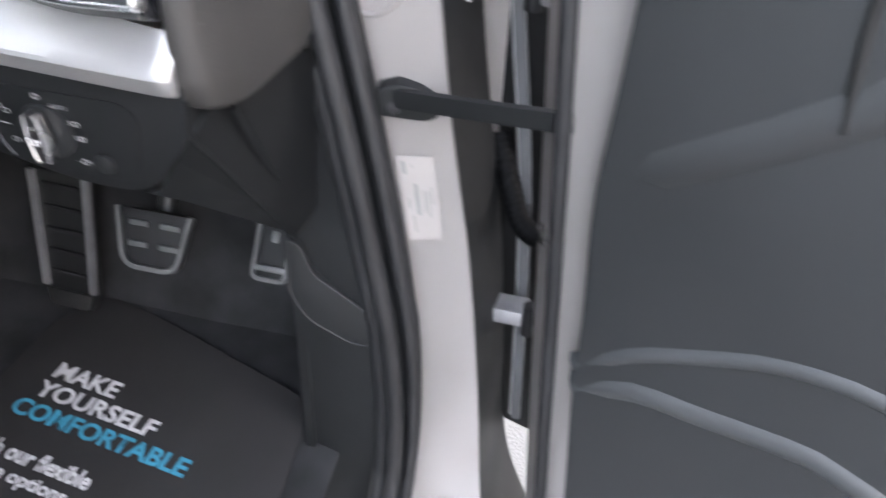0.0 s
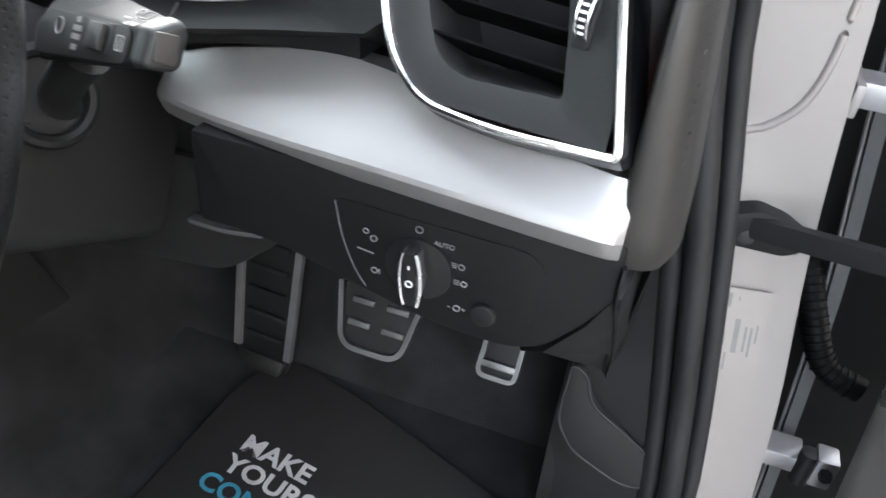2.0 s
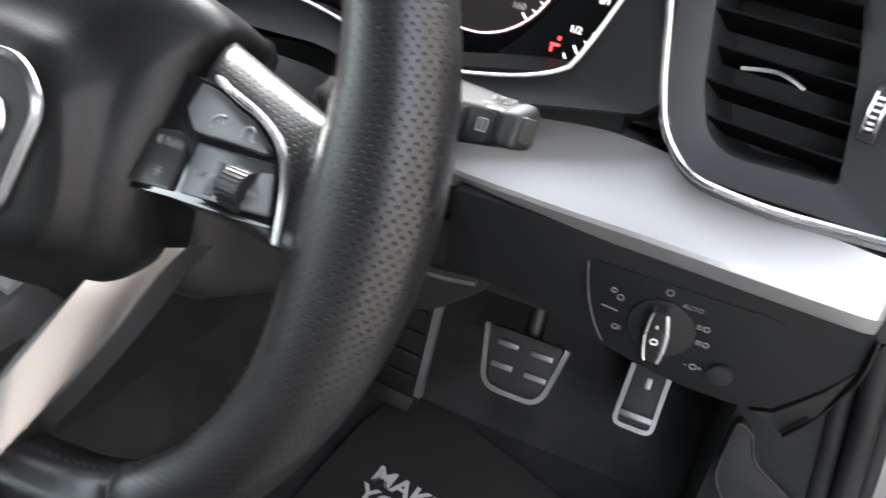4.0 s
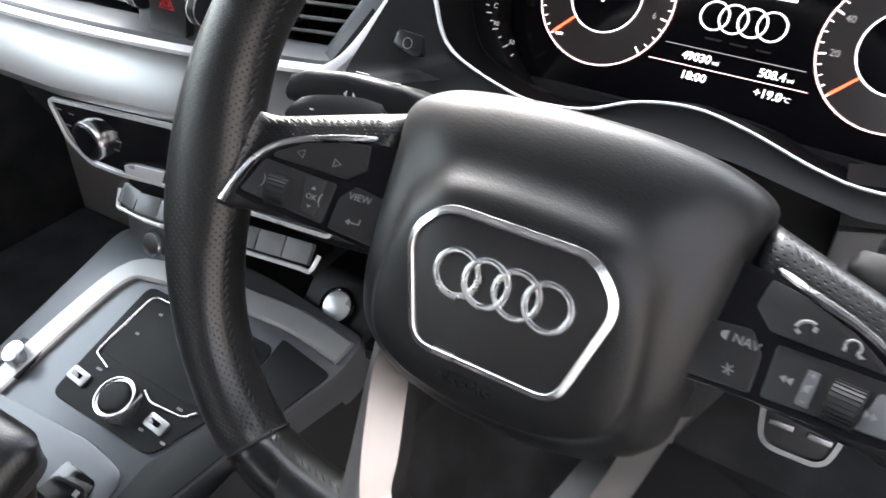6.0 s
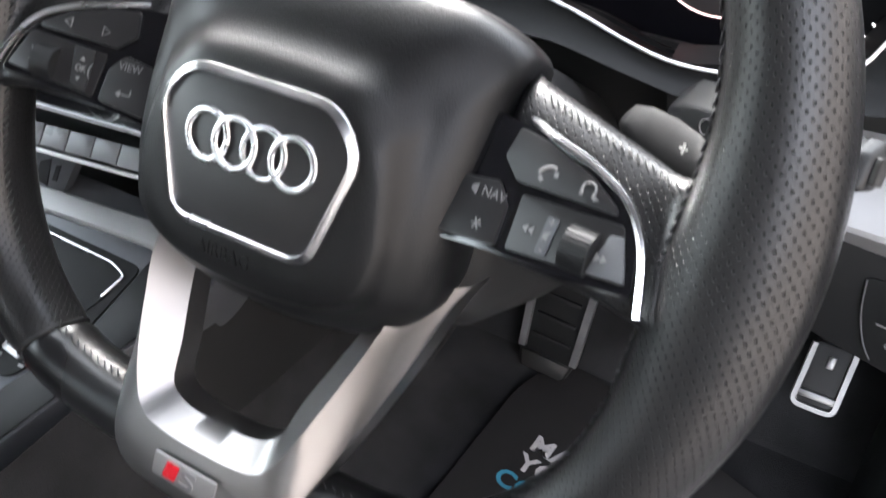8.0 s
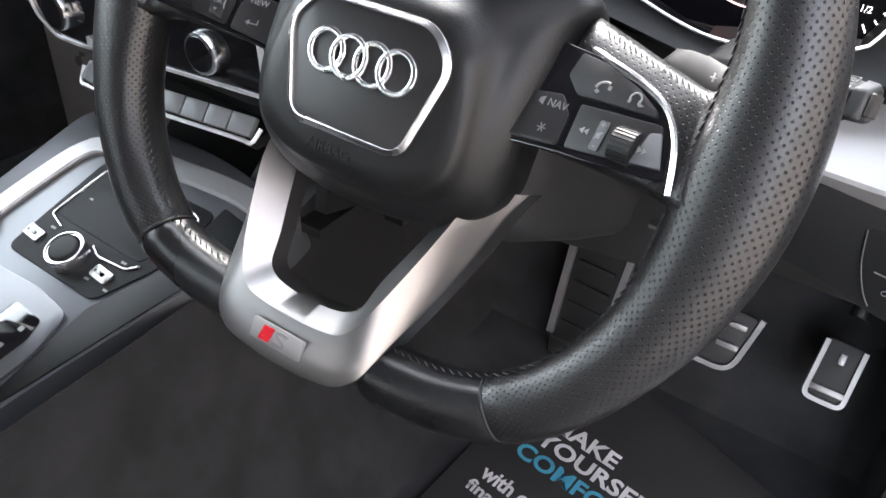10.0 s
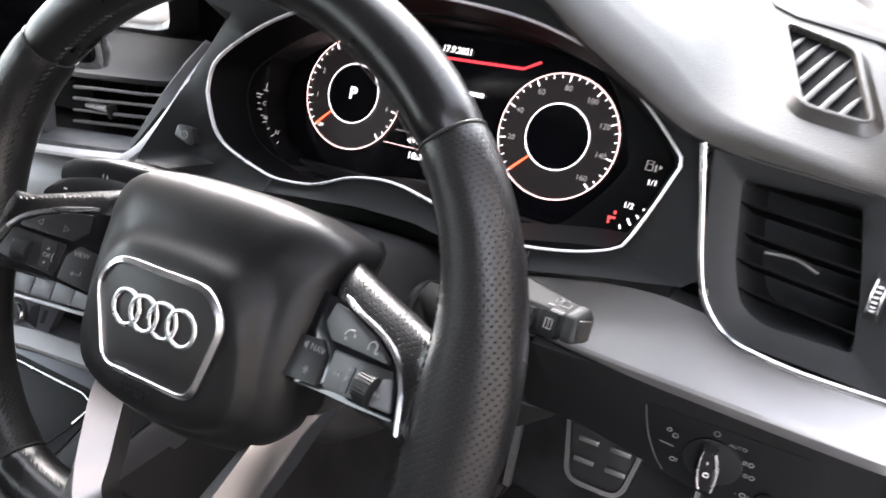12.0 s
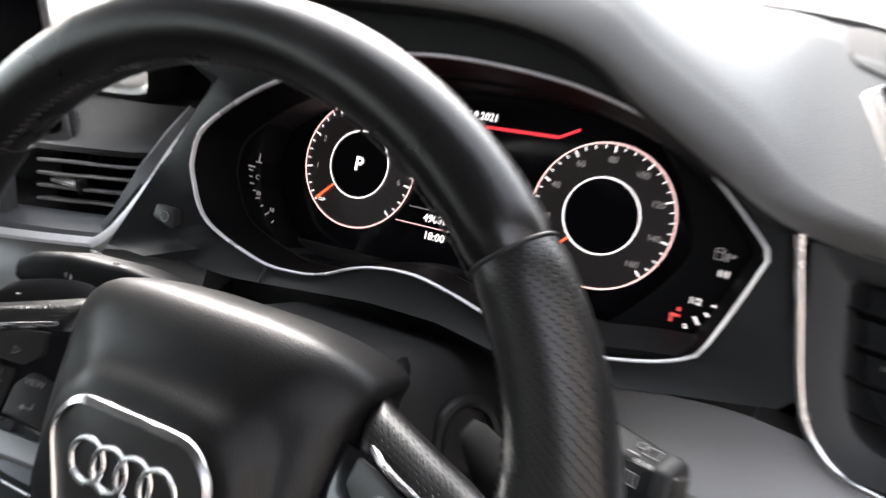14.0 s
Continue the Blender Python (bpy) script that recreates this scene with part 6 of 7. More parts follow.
gr = thing("corner_grille", "ribbed grey speaker grille in the dashboard's corner", "speaker grille", pose(0.25, 0.33, 0.71))
DVG = DVB @ Matrix.Translation((0, 0, -0.0036))
gq = [dv(*c) for c in ((0.197, 0.3466), (0.2121, 0.319), (0.2852, 0.2932), (0.2734, 0.3126), (0.2526, 0.333), (0.2189, 0.345))]
part("plate", prism(gq, -0.004, -0.0004, DVG, 0.0002), GREYPL, gr)
part("ledge", prism(rounded([dv(*c) for c in ((0.2121, 0.319), (0.2172, 0.3102), (0.231, 0.3016), (0.2851, 0.2854), (0.2857, 0.2922))], 0.0015), -0.004, 0.0006, DVG, 0.0005), DASHSKIN, gr, "smooth grille edge")
ribs = []
for k in range(48):
    f = k / 47
    a = Vector(gq[1] + (-0.0003,)).lerp(Vector(gq[2] + (-0.0003,)), f)
    ends = clip_line(gq, (a.x, a.y), (-0.22, 0.975))
    if ends and ends[1] > 0.003:
        ribs.append(sweep([DVG @ a, DVG @ (a + Vector((-0.22, 0.975, 0)) * (ends[1] - 0.001))], 0.00042, up=(0, 0, 1)))
part("ribs", joined(*ribs), TRIMSKIN, gr)
centre_grille = thing("centre_grille", "long finely ribbed speaker grille on the dashboard top", "speaker grille", pose(-0.45, 0.48, 0.69))
CG = [(-0.592, 0.378), (-0.500, 0.402), (-0.350, 0.461), (-0.200, 0.520), (-0.200, 0.600), (-0.620, 0.615), (-0.683, 0.500), (-0.642, 0.430)]
part("plate", prism(rounded(CG, 0.012), 0.0, 0.0030, pose(0, 0, 0.6925), 0.001), GREYPL, centre_grille)
ribs = []
for k in range(150):
    ends = clip_line(CG, (-0.72 + 0.0042 * k, 0.50), (0.35, 0.94))
    if ends and ends[1] - ends[0] > 0.02:
        ribs.append(sweep([Vector((-0.72 + 0.0042 * k + 0.35 * t, 0.50 + 0.94 * t, 0.6956)) for t in (ends[0] + 0.005, ends[1] - 0.005)], [(-0.0010, -0.0006), (0.0010, -0.0006), (0.0007, 0.0010), (-0.0007, 0.0010)], up=(0, 0, 1)))
part("ribs", joined(*ribs), RUBBER, centre_grille, "fine dark ribs")


# ---- light switch panel and knee panel ----
knee = thing("knee_panel", "dark lower dashboard panel below the silver strip", "dashboard panel", pose(0.23, 0.15, 0.48))
KP = [(0.138, 0.5290), (0.345, 0.5290), (0.3462, 0.5010), (0.3350, 0.4830), (0.3200, 0.4640), (0.3040, 0.4570), (0.2690, 0.4570), (0.2220, 0.4675), (0.1780, 0.4790), (0.138, 0.4790)]
KPB = pose(0, 0.151, 0, 90, 0, 0)
part("panel", prism(rounded(KP, [0.002, 0.002, 0.003, 0.006, 0.012, 0.01, 0.02, 0.02, 0.02, 0.004], 5), -0.10, 0.0, KPB, 0.004), SOFT, knee)
part("side_fold", sweep(spline([(0.346, 0.149, 0.520), (0.3465, 0.148, 0.502), (0.3490, 0.168, 0.475), (0.3520, 0.210, 0.420), (0.3530, 0.262, 0.3560)], 24), [(-0.0016, -0.010), (0.0016, -0.010), (0.0006, 0.0012), (-0.0006, 0.0012)], up=(0.2, -1, 0.1)), SOFT, knee)
part("cheek", plate([(0.3464, 0.1505, 0.5040), (0.3362, 0.1505, 0.4830), (0.3205, 0.1505, 0.4615), (0.3100, 0.1530, 0.4560), (0.3300, 0.262, 0.3700), (0.3525, 0.262, 0.3580), (0.3515, 0.205, 0.4250)], 0.004, (-0.3, 1, -0.2)), DARK, knee)
part("back_fold", sweep(spline([(0.3575, 0.178, 0.505), (0.3560, 0.215, 0.450), (0.3545, 0.262, 0.395)], 14), [(-0.0012, -0.008), (0.0012, -0.008), (0.0005, 0.0010), (-0.0005, 0.0010)], up=(0.2, -1, 0.1)), SOFT, knee)
part("cheek_return", plate([(0.3480, 0.1520, 0.5020), (0.3515, 0.2050, 0.4260), (0.3525, 0.2620, 0.3580), (0.3600, 0.2890, 0.3700), (0.3640, 0.2890, 0.5000), (0.3550, 0.1850, 0.5250)], 0.003, (-1, 0, 0)), SOFT, knee)
part("lower_bolster", joined(prism(rounded([(-0.16, 0.36), (0.11, 0.395), (0.150, 0.43), (0.155, 0.475), (-0.16, 0.475)], 0.015), -0.10, 0.0, pose(0, 0.205, 0, 90, 0, 0), 0.008), box((0.1, 0.27, 0.44), (0.45, 0.12, 0.03), 0.01)), COLUMN, knee)
part("release_lip", sweep(spline([(0.094, 0.198, 0.4365), (0.12, 0.196, 0.4385), (0.143, 0.199, 0.4400)], 10), [(-0.002, -0.004), (0.002, -0.004), (0.0015, 0.002), (-0.0015, 0.002)], up=(0, -1, 0)), GREYPL, knee)
lsw = thing("light_switch", "rotary headlamp switch panel with chrome-edged knob and white symbols", "light switch", pose(0.26, 0.15, 0.49))
part("plate", prism(rounded([(0.2130, 0.5150), (0.3070, 0.5140), (0.3160, 0.5060), (0.3110, 0.4700), (0.3020, 0.4640), (0.2420, 0.4655), (0.2250, 0.4760)], 0.006), 0.0, 0.0010, KPB, 0.0004), SOFT, lsw)
part("plate_edge", sweep(spline([(0.2145, 0.1490, 0.5140), (0.2185, 0.1490, 0.4950), (0.2250, 0.1490, 0.4790), (0.2310, 0.1490, 0.4700)], 14), 0.0004), GREYPL, lsw)
LK = pose(0.2570, 0.1494, 0.4895, 90, 0, 0)
dialp = part("dial", rod(LK @ Vector((0, 0, -0.001)), LK @ Vector((0, 0, 0.0012)), 0.0165, 40, bev=0.0004), DARK, lsw, "round black dial")
grip = rounded([(-0.0036, -0.0150), (0.0036, -0.0150), (0.0048, 0.0), (0.0036, 0.0150), (-0.0036, 0.0150), (-0.0048, 0.0)], 0.003)
LG = LK @ pose(-0.001, -0.001, 0.0008, 0, 0, 4)
part("grip", prism(grip, 0, 0.0085, LG, 0.001), BUTTON, dialp)
for side, wd in ((-1, 0.0007), (1, 0.0013)):
    edge_line = [LG @ Vector((side * x, y, 0.0072)) for x, y in ((0.0030, -0.0146), (0.0042, -0.009), (0.0049, 0.0), (0.0042, 0.009), (0.0030, 0.0146))]
    part("grip_edge", sweep(spline(edge_line, 20), [(-wd, -0.004), (wd, -0.004), (wd, 0.0012), (0, 0.0018), (-wd, 0.0012)], up=LG.to_3x3() @ Vector((0, 0, 1))), CHROME, dialp, "chrome side edge")
part("grip_marks", joined(ring((0, 0, 0), 0.0016, 0.0004, LG @ pose(0, -0.002, 0.0088), 16), box((0, 0, 0), (0.0008, 0.002, 0.0002), 0, LG @ pose(0, 0.007, 0.0088))), WHITE, dialp)


def mk(x, z, dy=0.0):
    return pose(x, 0.1484 - dy, z, 90, 0, 0)


ic = [words("AUTO", 0.0036, mk(0.2685, 0.5065), 0.0001), ring((0, 0, 0), 0.0017, 0.0003, mk(0.2562, 0.5112), 18)]
for x, z in ((0.2755, 0.4975), (0.2775, 0.4885)):
    ic += [ring((0, 0, 0), 0.0014, 0.0003, mk(x + 0.002, z), 14)] + [box((0, 0, 0), (0.0026, 0.0004, 0.0002), 0, mk(x - 0.0015, z + d)) for d in (-0.0011, 0, 0.0011)]
ic += [ring((0, 0, 0), 0.0016, 0.0003, mk(0.2775, 0.4735), 14), words("-    +", 0.0045, mk(0.2775, 0.4735), 0.0001)]
ic += [ring((0, 0, 0), 0.0013, 0.0003, mk(0.2305, 0.5025), 14), ring((0, 0, 0), 0.0016, 0.0003, mk(0.2345, 0.4995), 14), box((0, 0, 0), (0.0085, 0.0008, 0.0002), 0, mk(0.2305, 0.4915) @ Matrix.Rotation(-0.1, 4, "Z")),
       ring((0, 0, 0), 0.0015, 0.0003, mk(0.2355, 0.4815), 14), box((0, 0, 0), (0.0006, 0.003, 0.0002), 0, mk(0.2380, 0.4815))]
for mark in ic:
    part("printed_symbol", mark, GREYPRINT, lsw, smooth=False)
part("dimmer_wheel", rod((0.2905, 0.1495, 0.4745), (0.2905, 0.1465, 0.4745), 0.0060, 24, bev=0.001), DARK, lsw)

# ---- centre of the dashboard ----
cs = thing("centre_dash_trim", "bright satin silver trim strip across the dashboard centre", "trim strip", pose(-0.4, 0.12, 0.53))
rr = []
for x, y, zb, zt in ((-0.150, 0.185, 0.530, 0.560), (-0.185, 0.165, 0.526, 0.562), (-0.25, 0.138, 0.520, 0.563), (-0.33, 0.118, 0.514, 0.562), (-0.45, 0.113, 0.505, 0.556), (-0.60, 0.120, 0.498, 0.550), (-0.80, 0.14, 0.49, 0.545)):
    rr.append([Vector((x, y + 0.04, zb)), Vector((x, y + 0.004, zb)), Vector((x, y - 0.002, zb + 0.010)), Vector((x, y + 0.004, (zb + zt) / 2 + 0.004)), Vector((x, y + 0.026, zt)), Vector((x, y + 0.05, zt))])
part("strip", loft(rr, True, True, True), STRIP, cs, "", 35)
part("chrome_line", sweep(spline([(-0.17, 0.168, 0.5725), (-0.25, 0.140, 0.5735), (-0.33, 0.123, 0.5730), (-0.45, 0.118, 0.568), (-0.60, 0.125, 0.562), (-0.80, 0.145, 0.556)], 30), [(-0.005, -0.0025), (0.005, -0.0025), (0.0045, 0.0), (0, 0.0028), (-0.0045, 0.0)], up=(0, 0, 1)), SHEEN_SILVER, cs, "chrome line")


LINE = spline([(-0.17, 0.168, 0.5725), (-0.25, 0.140, 0.5735), (-0.33, 0.123, 0.5730), (-0.45, 0.118, 0.568), (-0.60, 0.125, 0.562), (-0.80, 0.145, 0.556), (-0.90, 0.155, 0.553)], 80)


def line_at(x):
    """Depth and height of the chrome line across the car."""
    p = min(LINE, key=lambda q: abs(q.x - x))
    return p.y, p.z - 0.573


def centre_vent(x0, x1, slant, name_label):
    y0, dz = line_at((x0 + x1) / 2)
    v = thing("centre_air_vent", name_label, "air vent", pose((x0 + x1) / 2, y0 + 0.04, 0.59), group="centre vents")
    for k in range(4):
        z = 0.5785 + k * 0.0092
        xe = x1 + slant * (z - 0.566)
        path = []
        for f in (0.0, 0.25, 0.5, 0.75, 1.0):
            x = x0 + (xe - x0) * f
            y, d = line_at(x)
            path.append((x, y + 0.046 + (z - 0.57) * 0.25, z + d))
        part("slat", sweep(path, [(-0.008, -0.0009), (-0.006, -0.0013), (0.006, -0.0013), (0.008, -0.0006), (0.008, 0.0006), (0.006, 0.0013), (-0.006, 0.0013), (-0.008, 0.0009)], up=(0, 0.42, 1)), SLAT, v)
    for k in range(7):
        x = x0 + (x1 - x0) * (k + 0.5) / 7
        y, d = line_at(x)
        part("vane", sweep([(x, y + 0.060, 0.572 + d), (x + 0.006, y + 0.070, 0.613 + d)], [(-0.0007, -0.007), (0.0007, -0.007), (0.0007, 0.007), (-0.0007, 0.007)], up=(0, -1, 0.3)), INSTR, v)
    xm = x0 * 0.42 + x1 * 0.58
    y, d = line_at(xm)
    part("tab", box((xm - 0.010, y + 0.044, 0.594 + d), (0.024, 0.008, 0.0032), 0.0012), SHEEN_SILVER, v, "silver tab")
    part("tab_stem", box((xm + 0.004, y + 0.046, 0.592 + d), (0.005, 0.008, 0.012), 0.0015), DARK, v)
    return v


cvr = centre_vent(-0.292, -0.237, 0.71, "black slatted centre air vent with chrome edge")
part("bezel", loft([[Vector(p) for p in r] for r in (((-0.236, 0.178, 0.5665), (-0.226, 0.160, 0.5690), (-0.209, 0.150, 0.5735)), ((-0.219, 0.182, 0.590), (-0.212, 0.173, 0.590), (-0.197, 0.163, 0.586)), ((-0.2014, 0.190, 0.6155), (-0.196, 0.184, 0.616), (-0.186, 0.183, 0.607)),
     ((-0.185, 0.204, 0.640), (-0.182, 0.202, 0.640), (-0.176, 0.205, 0.634)), ((-0.174, 0.218, 0.656), (-0.172, 0.217, 0.656), (-0.169, 0.219, 0.653)))], False), GREYPL, cvr, "grey bezel", 60)
centre_vent(-0.62, -0.371, 0.0, "black slatted centre air vent")
cv = thing("vent_side_trim", "diagonal satin chrome trim beside the centre vent", "trim", pose(-0.185, 0.18, 0.61))
part("blade", sweep(spline([(-0.166, 0.224, 0.655), (-0.1745, 0.207, 0.636), (-0.1855, 0.180, 0.605), (-0.1965, 0.158, 0.583), (-0.208, 0.147, 0.5735)], 24), [(-0.0042, -0.006), (0.0042, -0.006), (0.0036, 0.0015), (0, 0.0025), (-0.0036, 0.0015)], up=(-0.2, -0.9, 0.4)), SHEEN_SILVER, cv)
part("return", loft([[Vector((-0.168, 0.228, 0.655)), Vector((-0.172, 0.26, 0.655)), Vector((-0.20, 0.27, 0.655))], [Vector((-0.196, 0.163, 0.585)), Vector((-0.196, 0.20, 0.575)), Vector((-0.22, 0.20, 0.575))]], False), PIANO, cv)
part("fillet", plate([(-0.208, 0.150, 0.575), (-0.172, 0.224, 0.652), (-0.150, 0.215, 0.640), (-0.165, 0.170, 0.575), (-0.17, 0.168, 0.565)], 0.004, (0, 1, -0.3)), SOFT, cv)
hood = thing("centre_dash_shelf", "dark dashboard shelf above the centre vents", "dashboard panel", pose(-0.4, 0.2, 0.66))
PROF = ((0.129, 0.571, 1), (0.130, 0.576, 1), (0.146, 0.5785, 1), (0.160, 0.575, 1), (0.168, 0.569, 1), (0.215, 0.568, 1), (0.222, 0.613, 1), (0.176, 0.6145, 1), (0.1725, 0.6165, 1), (0.174, 0.620, 1),
        (0.183, 0.6225, 1), (0.196, 0.6330, 0.85), (0.206, 0.6430, 0.7), (0.214, 0.6480, 0.5), (0.26, 0.6490, 0))


def shelf_rings(xs, i0, i1):
    out = []
    for x in xs:
        y, d = line_at(x)
        out.append([Vector((x, v[0] + (y - 0.123) * v[2], v[1] + d * v[2])) for v in PROF[i0:i1]])
    return out


XS = [-0.90, -0.78, -0.68, -0.60, -0.52, -0.45, -0.39, -0.33, -0.29, -0.25, -0.22, -0.20]
part("lower_lip", loft(shelf_rings(XS, 0, 4), False), GREYPL, hood, "dark grey lip", 35)
part("vent_cavity", loft(shelf_rings(XS, 3, 8), False), RUBBER, hood, "black vent cavity", 35)
part("shelf", loft(shelf_rings(XS + [-0.184, -0.168], 7, 15), False), SOFT, hood, "", 35)
hz = thing("hazard_switch", "hazard light switch with red triangle between the centre vents", "switch", pose(-0.331, 0.14, 0.585))
HZ = pose(-0.331, 0.143, 0.588, 80, 0, 3)
part("key", prism(rounded([(-0.0165, -0.014), (0.0165, -0.013), (0.017, 0.024), (-0.0165, 0.024)], 0.003), 0, 0.008, HZ, 0.001), BUTTON, hz)
part("triangle", joined(*[sweep([HZ @ Vector((0.0075 * k * math.sin(math.tau * j / 3), 0.008 + 0.0075 * k * math.cos(math.tau * j / 3), 0.0082)) for j in range(3)], 0.0007, True, up=HZ.to_3x3() @ Vector((0, 0, 1))) for k in (1.0, 0.5)]), RED, hz, "red triangle")
for x in (-0.3605, -0.3015):
    part("thumbwheel", rod((x - 0.0032, 0.141, 0.598), (x + 0.0032, 0.141, 0.598), 0.0110, 26, bev=0.0006), DARK, hz)
    part("thumbwheel_rim", joined(*[ring((0, 0, 0), 0.0112, 0.0006, pose(x + d * 0.0034, 0.141, 0.598, 0, 90, 0), 30) for d in (-1, 1)]), CHROME, hz)
part("surround", prism(rounded([(-0.038, -0.018), (0.037, -0.016), (0.038, 0.036), (-0.038, 0.036)], 0.004), -0.010, 0.001, pose(-0.331, 0.146, 0.588, 80, 0, 3), 0.001), GREYPL, hz, "grey surround")

# screen
sc = thing("multimedia_screen", "black free-standing multimedia screen with satin frame, switched off", "screen", pose(-0.40, 0.21, 0.66))
SP = pose(-0.2435, 0.1745, 0.633, 87, 0, 23)
part("glass", prism(rounded([(-0.235, 0.004), (-0.004, 0.004), (-0.004, 0.104), (-0.235, 0.104)], 0.008), 0.0, 0.0022, SP, 0.0005), SCREEN, sc, "dark glass")
part("casing", prism(rounded([(-0.240, -0.002), (0.002, -0.002), (0.002, 0.110), (-0.240, 0.110)], 0.010), -0.012, 0.0012, SP, 0.002), CHROME, sc, "satin casing")
part("foot", box((-0.12, 0.004, -0.016), (0.10, 0.03, 0.03), 0.006, SP), DARK, sc)

# climate panel
cp = thing("climate_panel", "black climate control panel with chrome edges and round knobs", "control panel", pose(-0.35, 0.13, 0.46))
CP = [(-0.4735, 0.4970), (-0.3326, 0.5125), (-0.190, 0.5200), (-0.185, 0.4700), (-0.3577, 0.4551), (-0.4014, 0.4490), (-0.4380, 0.4480), (-0.4620, 0.4630)]
CPB = Matrix.Translation((0, 0.120, 0)) @ pose(0, 0, 0, 90, 0, 0)
part("face", prism(rounded(CP, 0.006), -0.05, 0.002, CPB, 0.001), PIANO, cp, "gloss black face")
lp = rounded(CP, 0.008)
part("edge", sweep([CPB @ Vector((x, y, 0.002)) for x, y in lp], [(-0.0018, -0.002), (0.0018, -0.002), (0.0014, 0.0014), (-0.0014, 0.0014)], True, up=(0, -1, 0)), SHEEN_SILVER, cp, "chrome edge")
for x, z in ((-0.4225, 0.4760), (-0.243, 0.4900)):
    K = CPB @ Matrix.Translation((x, z, 0))
    k = part("knob", rod(K @ Vector((0, 0, 0.002)), K @ Vector((0, 0, 0.011)), 0.0172, 40, 0.0162, 0.001), CHROME, cp, "satin knob")
    part("knob_face", rod(K @ Vector((0, 0, 0.0108)), K @ Vector((0, 0, 0.0116)), 0.0138, 36, bev=0.0004), PIANO, k, "black knob face")
part("label_plate", prism(rounded([(-0.3930, 0.4530), (-0.3530, 0.4565), (-0.3465, 0.4690), (-0.3839, 0.4640), (-0.3930, 0.4605)], 0.001), 0.001, 0.0038, CPB, 0.0008), SHEEN_SILVER, cp, "bright display edge")
for x, z in ((-0.462, 0.4905), (-0.447, 0.4900), (-0.396, 0.4890), (-0.394, 0.4810), (-0.399, 0.4720), (-0.455, 0.4780)):
    part("printed_mark", box((0, 0, 0), (0.006, 0.0010, 0.0002), 0, CPB @ Matrix.Translation((x, z, 0.0022))), GREYPRINT, cp)
stack = thing("centre_stack", "dark plastic centre stack below the dashboard", "dashboard panel", pose(-0.35, 0.2, 0.42))
part("body", loft([[Vector((x, y, z)) for x, y, z in ((-0.165 + 0.004 * 0, y0 + 0.03, z), (-0.185, y0 + 0.008, z), (-0.24, y0, z), (-0.42, y0, z), (-0.52, y0 + 0.006, z), (-0.60, y0 + 0.03, z), (-0.62, y0 + 0.12, z))]
                   for y0, z in ((0.150, 0.53), (0.138, 0.51), (0.137, 0.490), (0.140, 0.455), (0.150, 0.436), (0.172, 0.425), (0.172, 0.412))], False), SOFT, stack, "", 50)
part("cubby_wall", plate([(-0.62, 0.27, 0.28), (-0.16, 0.27, 0.28), (-0.16, 0.27, 0.45), (-0.62, 0.27, 0.45)], 0.01, (0, 1, 0)), DARK, stack)
part("cubby_cheek", joined(plate([(-0.170, 0.150, 0.36), (-0.150, 0.30, 0.33), (-0.150, 0.30, 0.53), (-0.165, 0.165, 0.53)], 0.012, (1, 0, 0))), DARK, stack)
row = thing("switch_row", "row of grey keys with a chrome edge under the climate panel", "switch row", pose(-0.34, 0.15, 0.40))
def row_y(x):
    return 0.1275 + 0.14 * math.sqrt((x + 0.40) ** 2 + 0.02 ** 2)


for k in range(8):
    x = -0.2485 - k * 0.0245
    part("key", prism(rounded([(-0.0118, -0.0045), (0.0118, -0.0045), (0.0118, 0.013), (-0.0118, 0.013)], 0.0015), -0.004, 0.003, Matrix.Translation((x, row_y(x) - 0.0005, 0.4095)) @ pose(0, 0, 0, 48, 0, 8 if x > -0.4 else -8), 0.0008), KEYGREY, row)
xs_ = [-0.4300 + 0.1970 * i / 24 for i in range(25)]
part("edge", sweep(spline([(-0.4340, row_y(-0.4340) + 0.002, 0.416)] + [(x, row_y(x) - 0.0065, 0.4035) for x in xs_] + [(-0.2300, row_y(-0.23) + 0.002, 0.414)], 60), 0.0020), SHEEN_SILVER, row, "chrome edge")
part("tray_back", box((-0.333, 0.180, 0.399), (0.20, 0.06, 0.012), 0.003), DARK, row)

# ---- centre console ----
SLC = math.atan(0.35)
CB0 = Matrix.Translation((0, 0.06, 0.321)) @ Matrix.Rotation(SLC, 4, "X")


def cn(x, y):
    return (x, (y - 0.06) / math.cos(SLC))


con = thing("centre_console", "satin grey metallic centre console with silver edge trim", "centre console", pose(-0.33, 0.0, 0.25))
top = [cn(*p) for p in ((-0.470, -0.60), (-0.285, -0.60), (-0.285, -0.16), (-0.268, -0.091), (-0.220, 0.036), (-0.186, 0.120), (-0.186, 0.150), (-0.30, 0.165), (-0.47, 0.160), (-0.480, 0.0))]
part("top", prism(rounded(top, [0.01, 0.01, 0.05, 0.05, 0.05, 0.012, 0.01, 0.03, 0.03, 0.03], 5), -0.05, 0.0, CB0, 0.004), CONSOLE, con, "satin grey metallic top")
part("side", loft([[CB0 @ Vector((*p, -0.004)) for p in (cn(-0.290, -0.60), cn(-0.290, -0.16), cn(-0.272, -0.091), cn(-0.225, 0.036), cn(-0.192, 0.120), cn(-0.186, 0.25))],
                   [Vector(p) for p in ((-0.25, -0.60, 0.0), (-0.25, -0.16, 0.0), (-0.235, -0.09, 0.0), (-0.20, 0.036, 0.0), (-0.18, 0.12, 0.0), (-0.17, 0.40, 0.0))]], False), COLUMN, con, "black side panel")
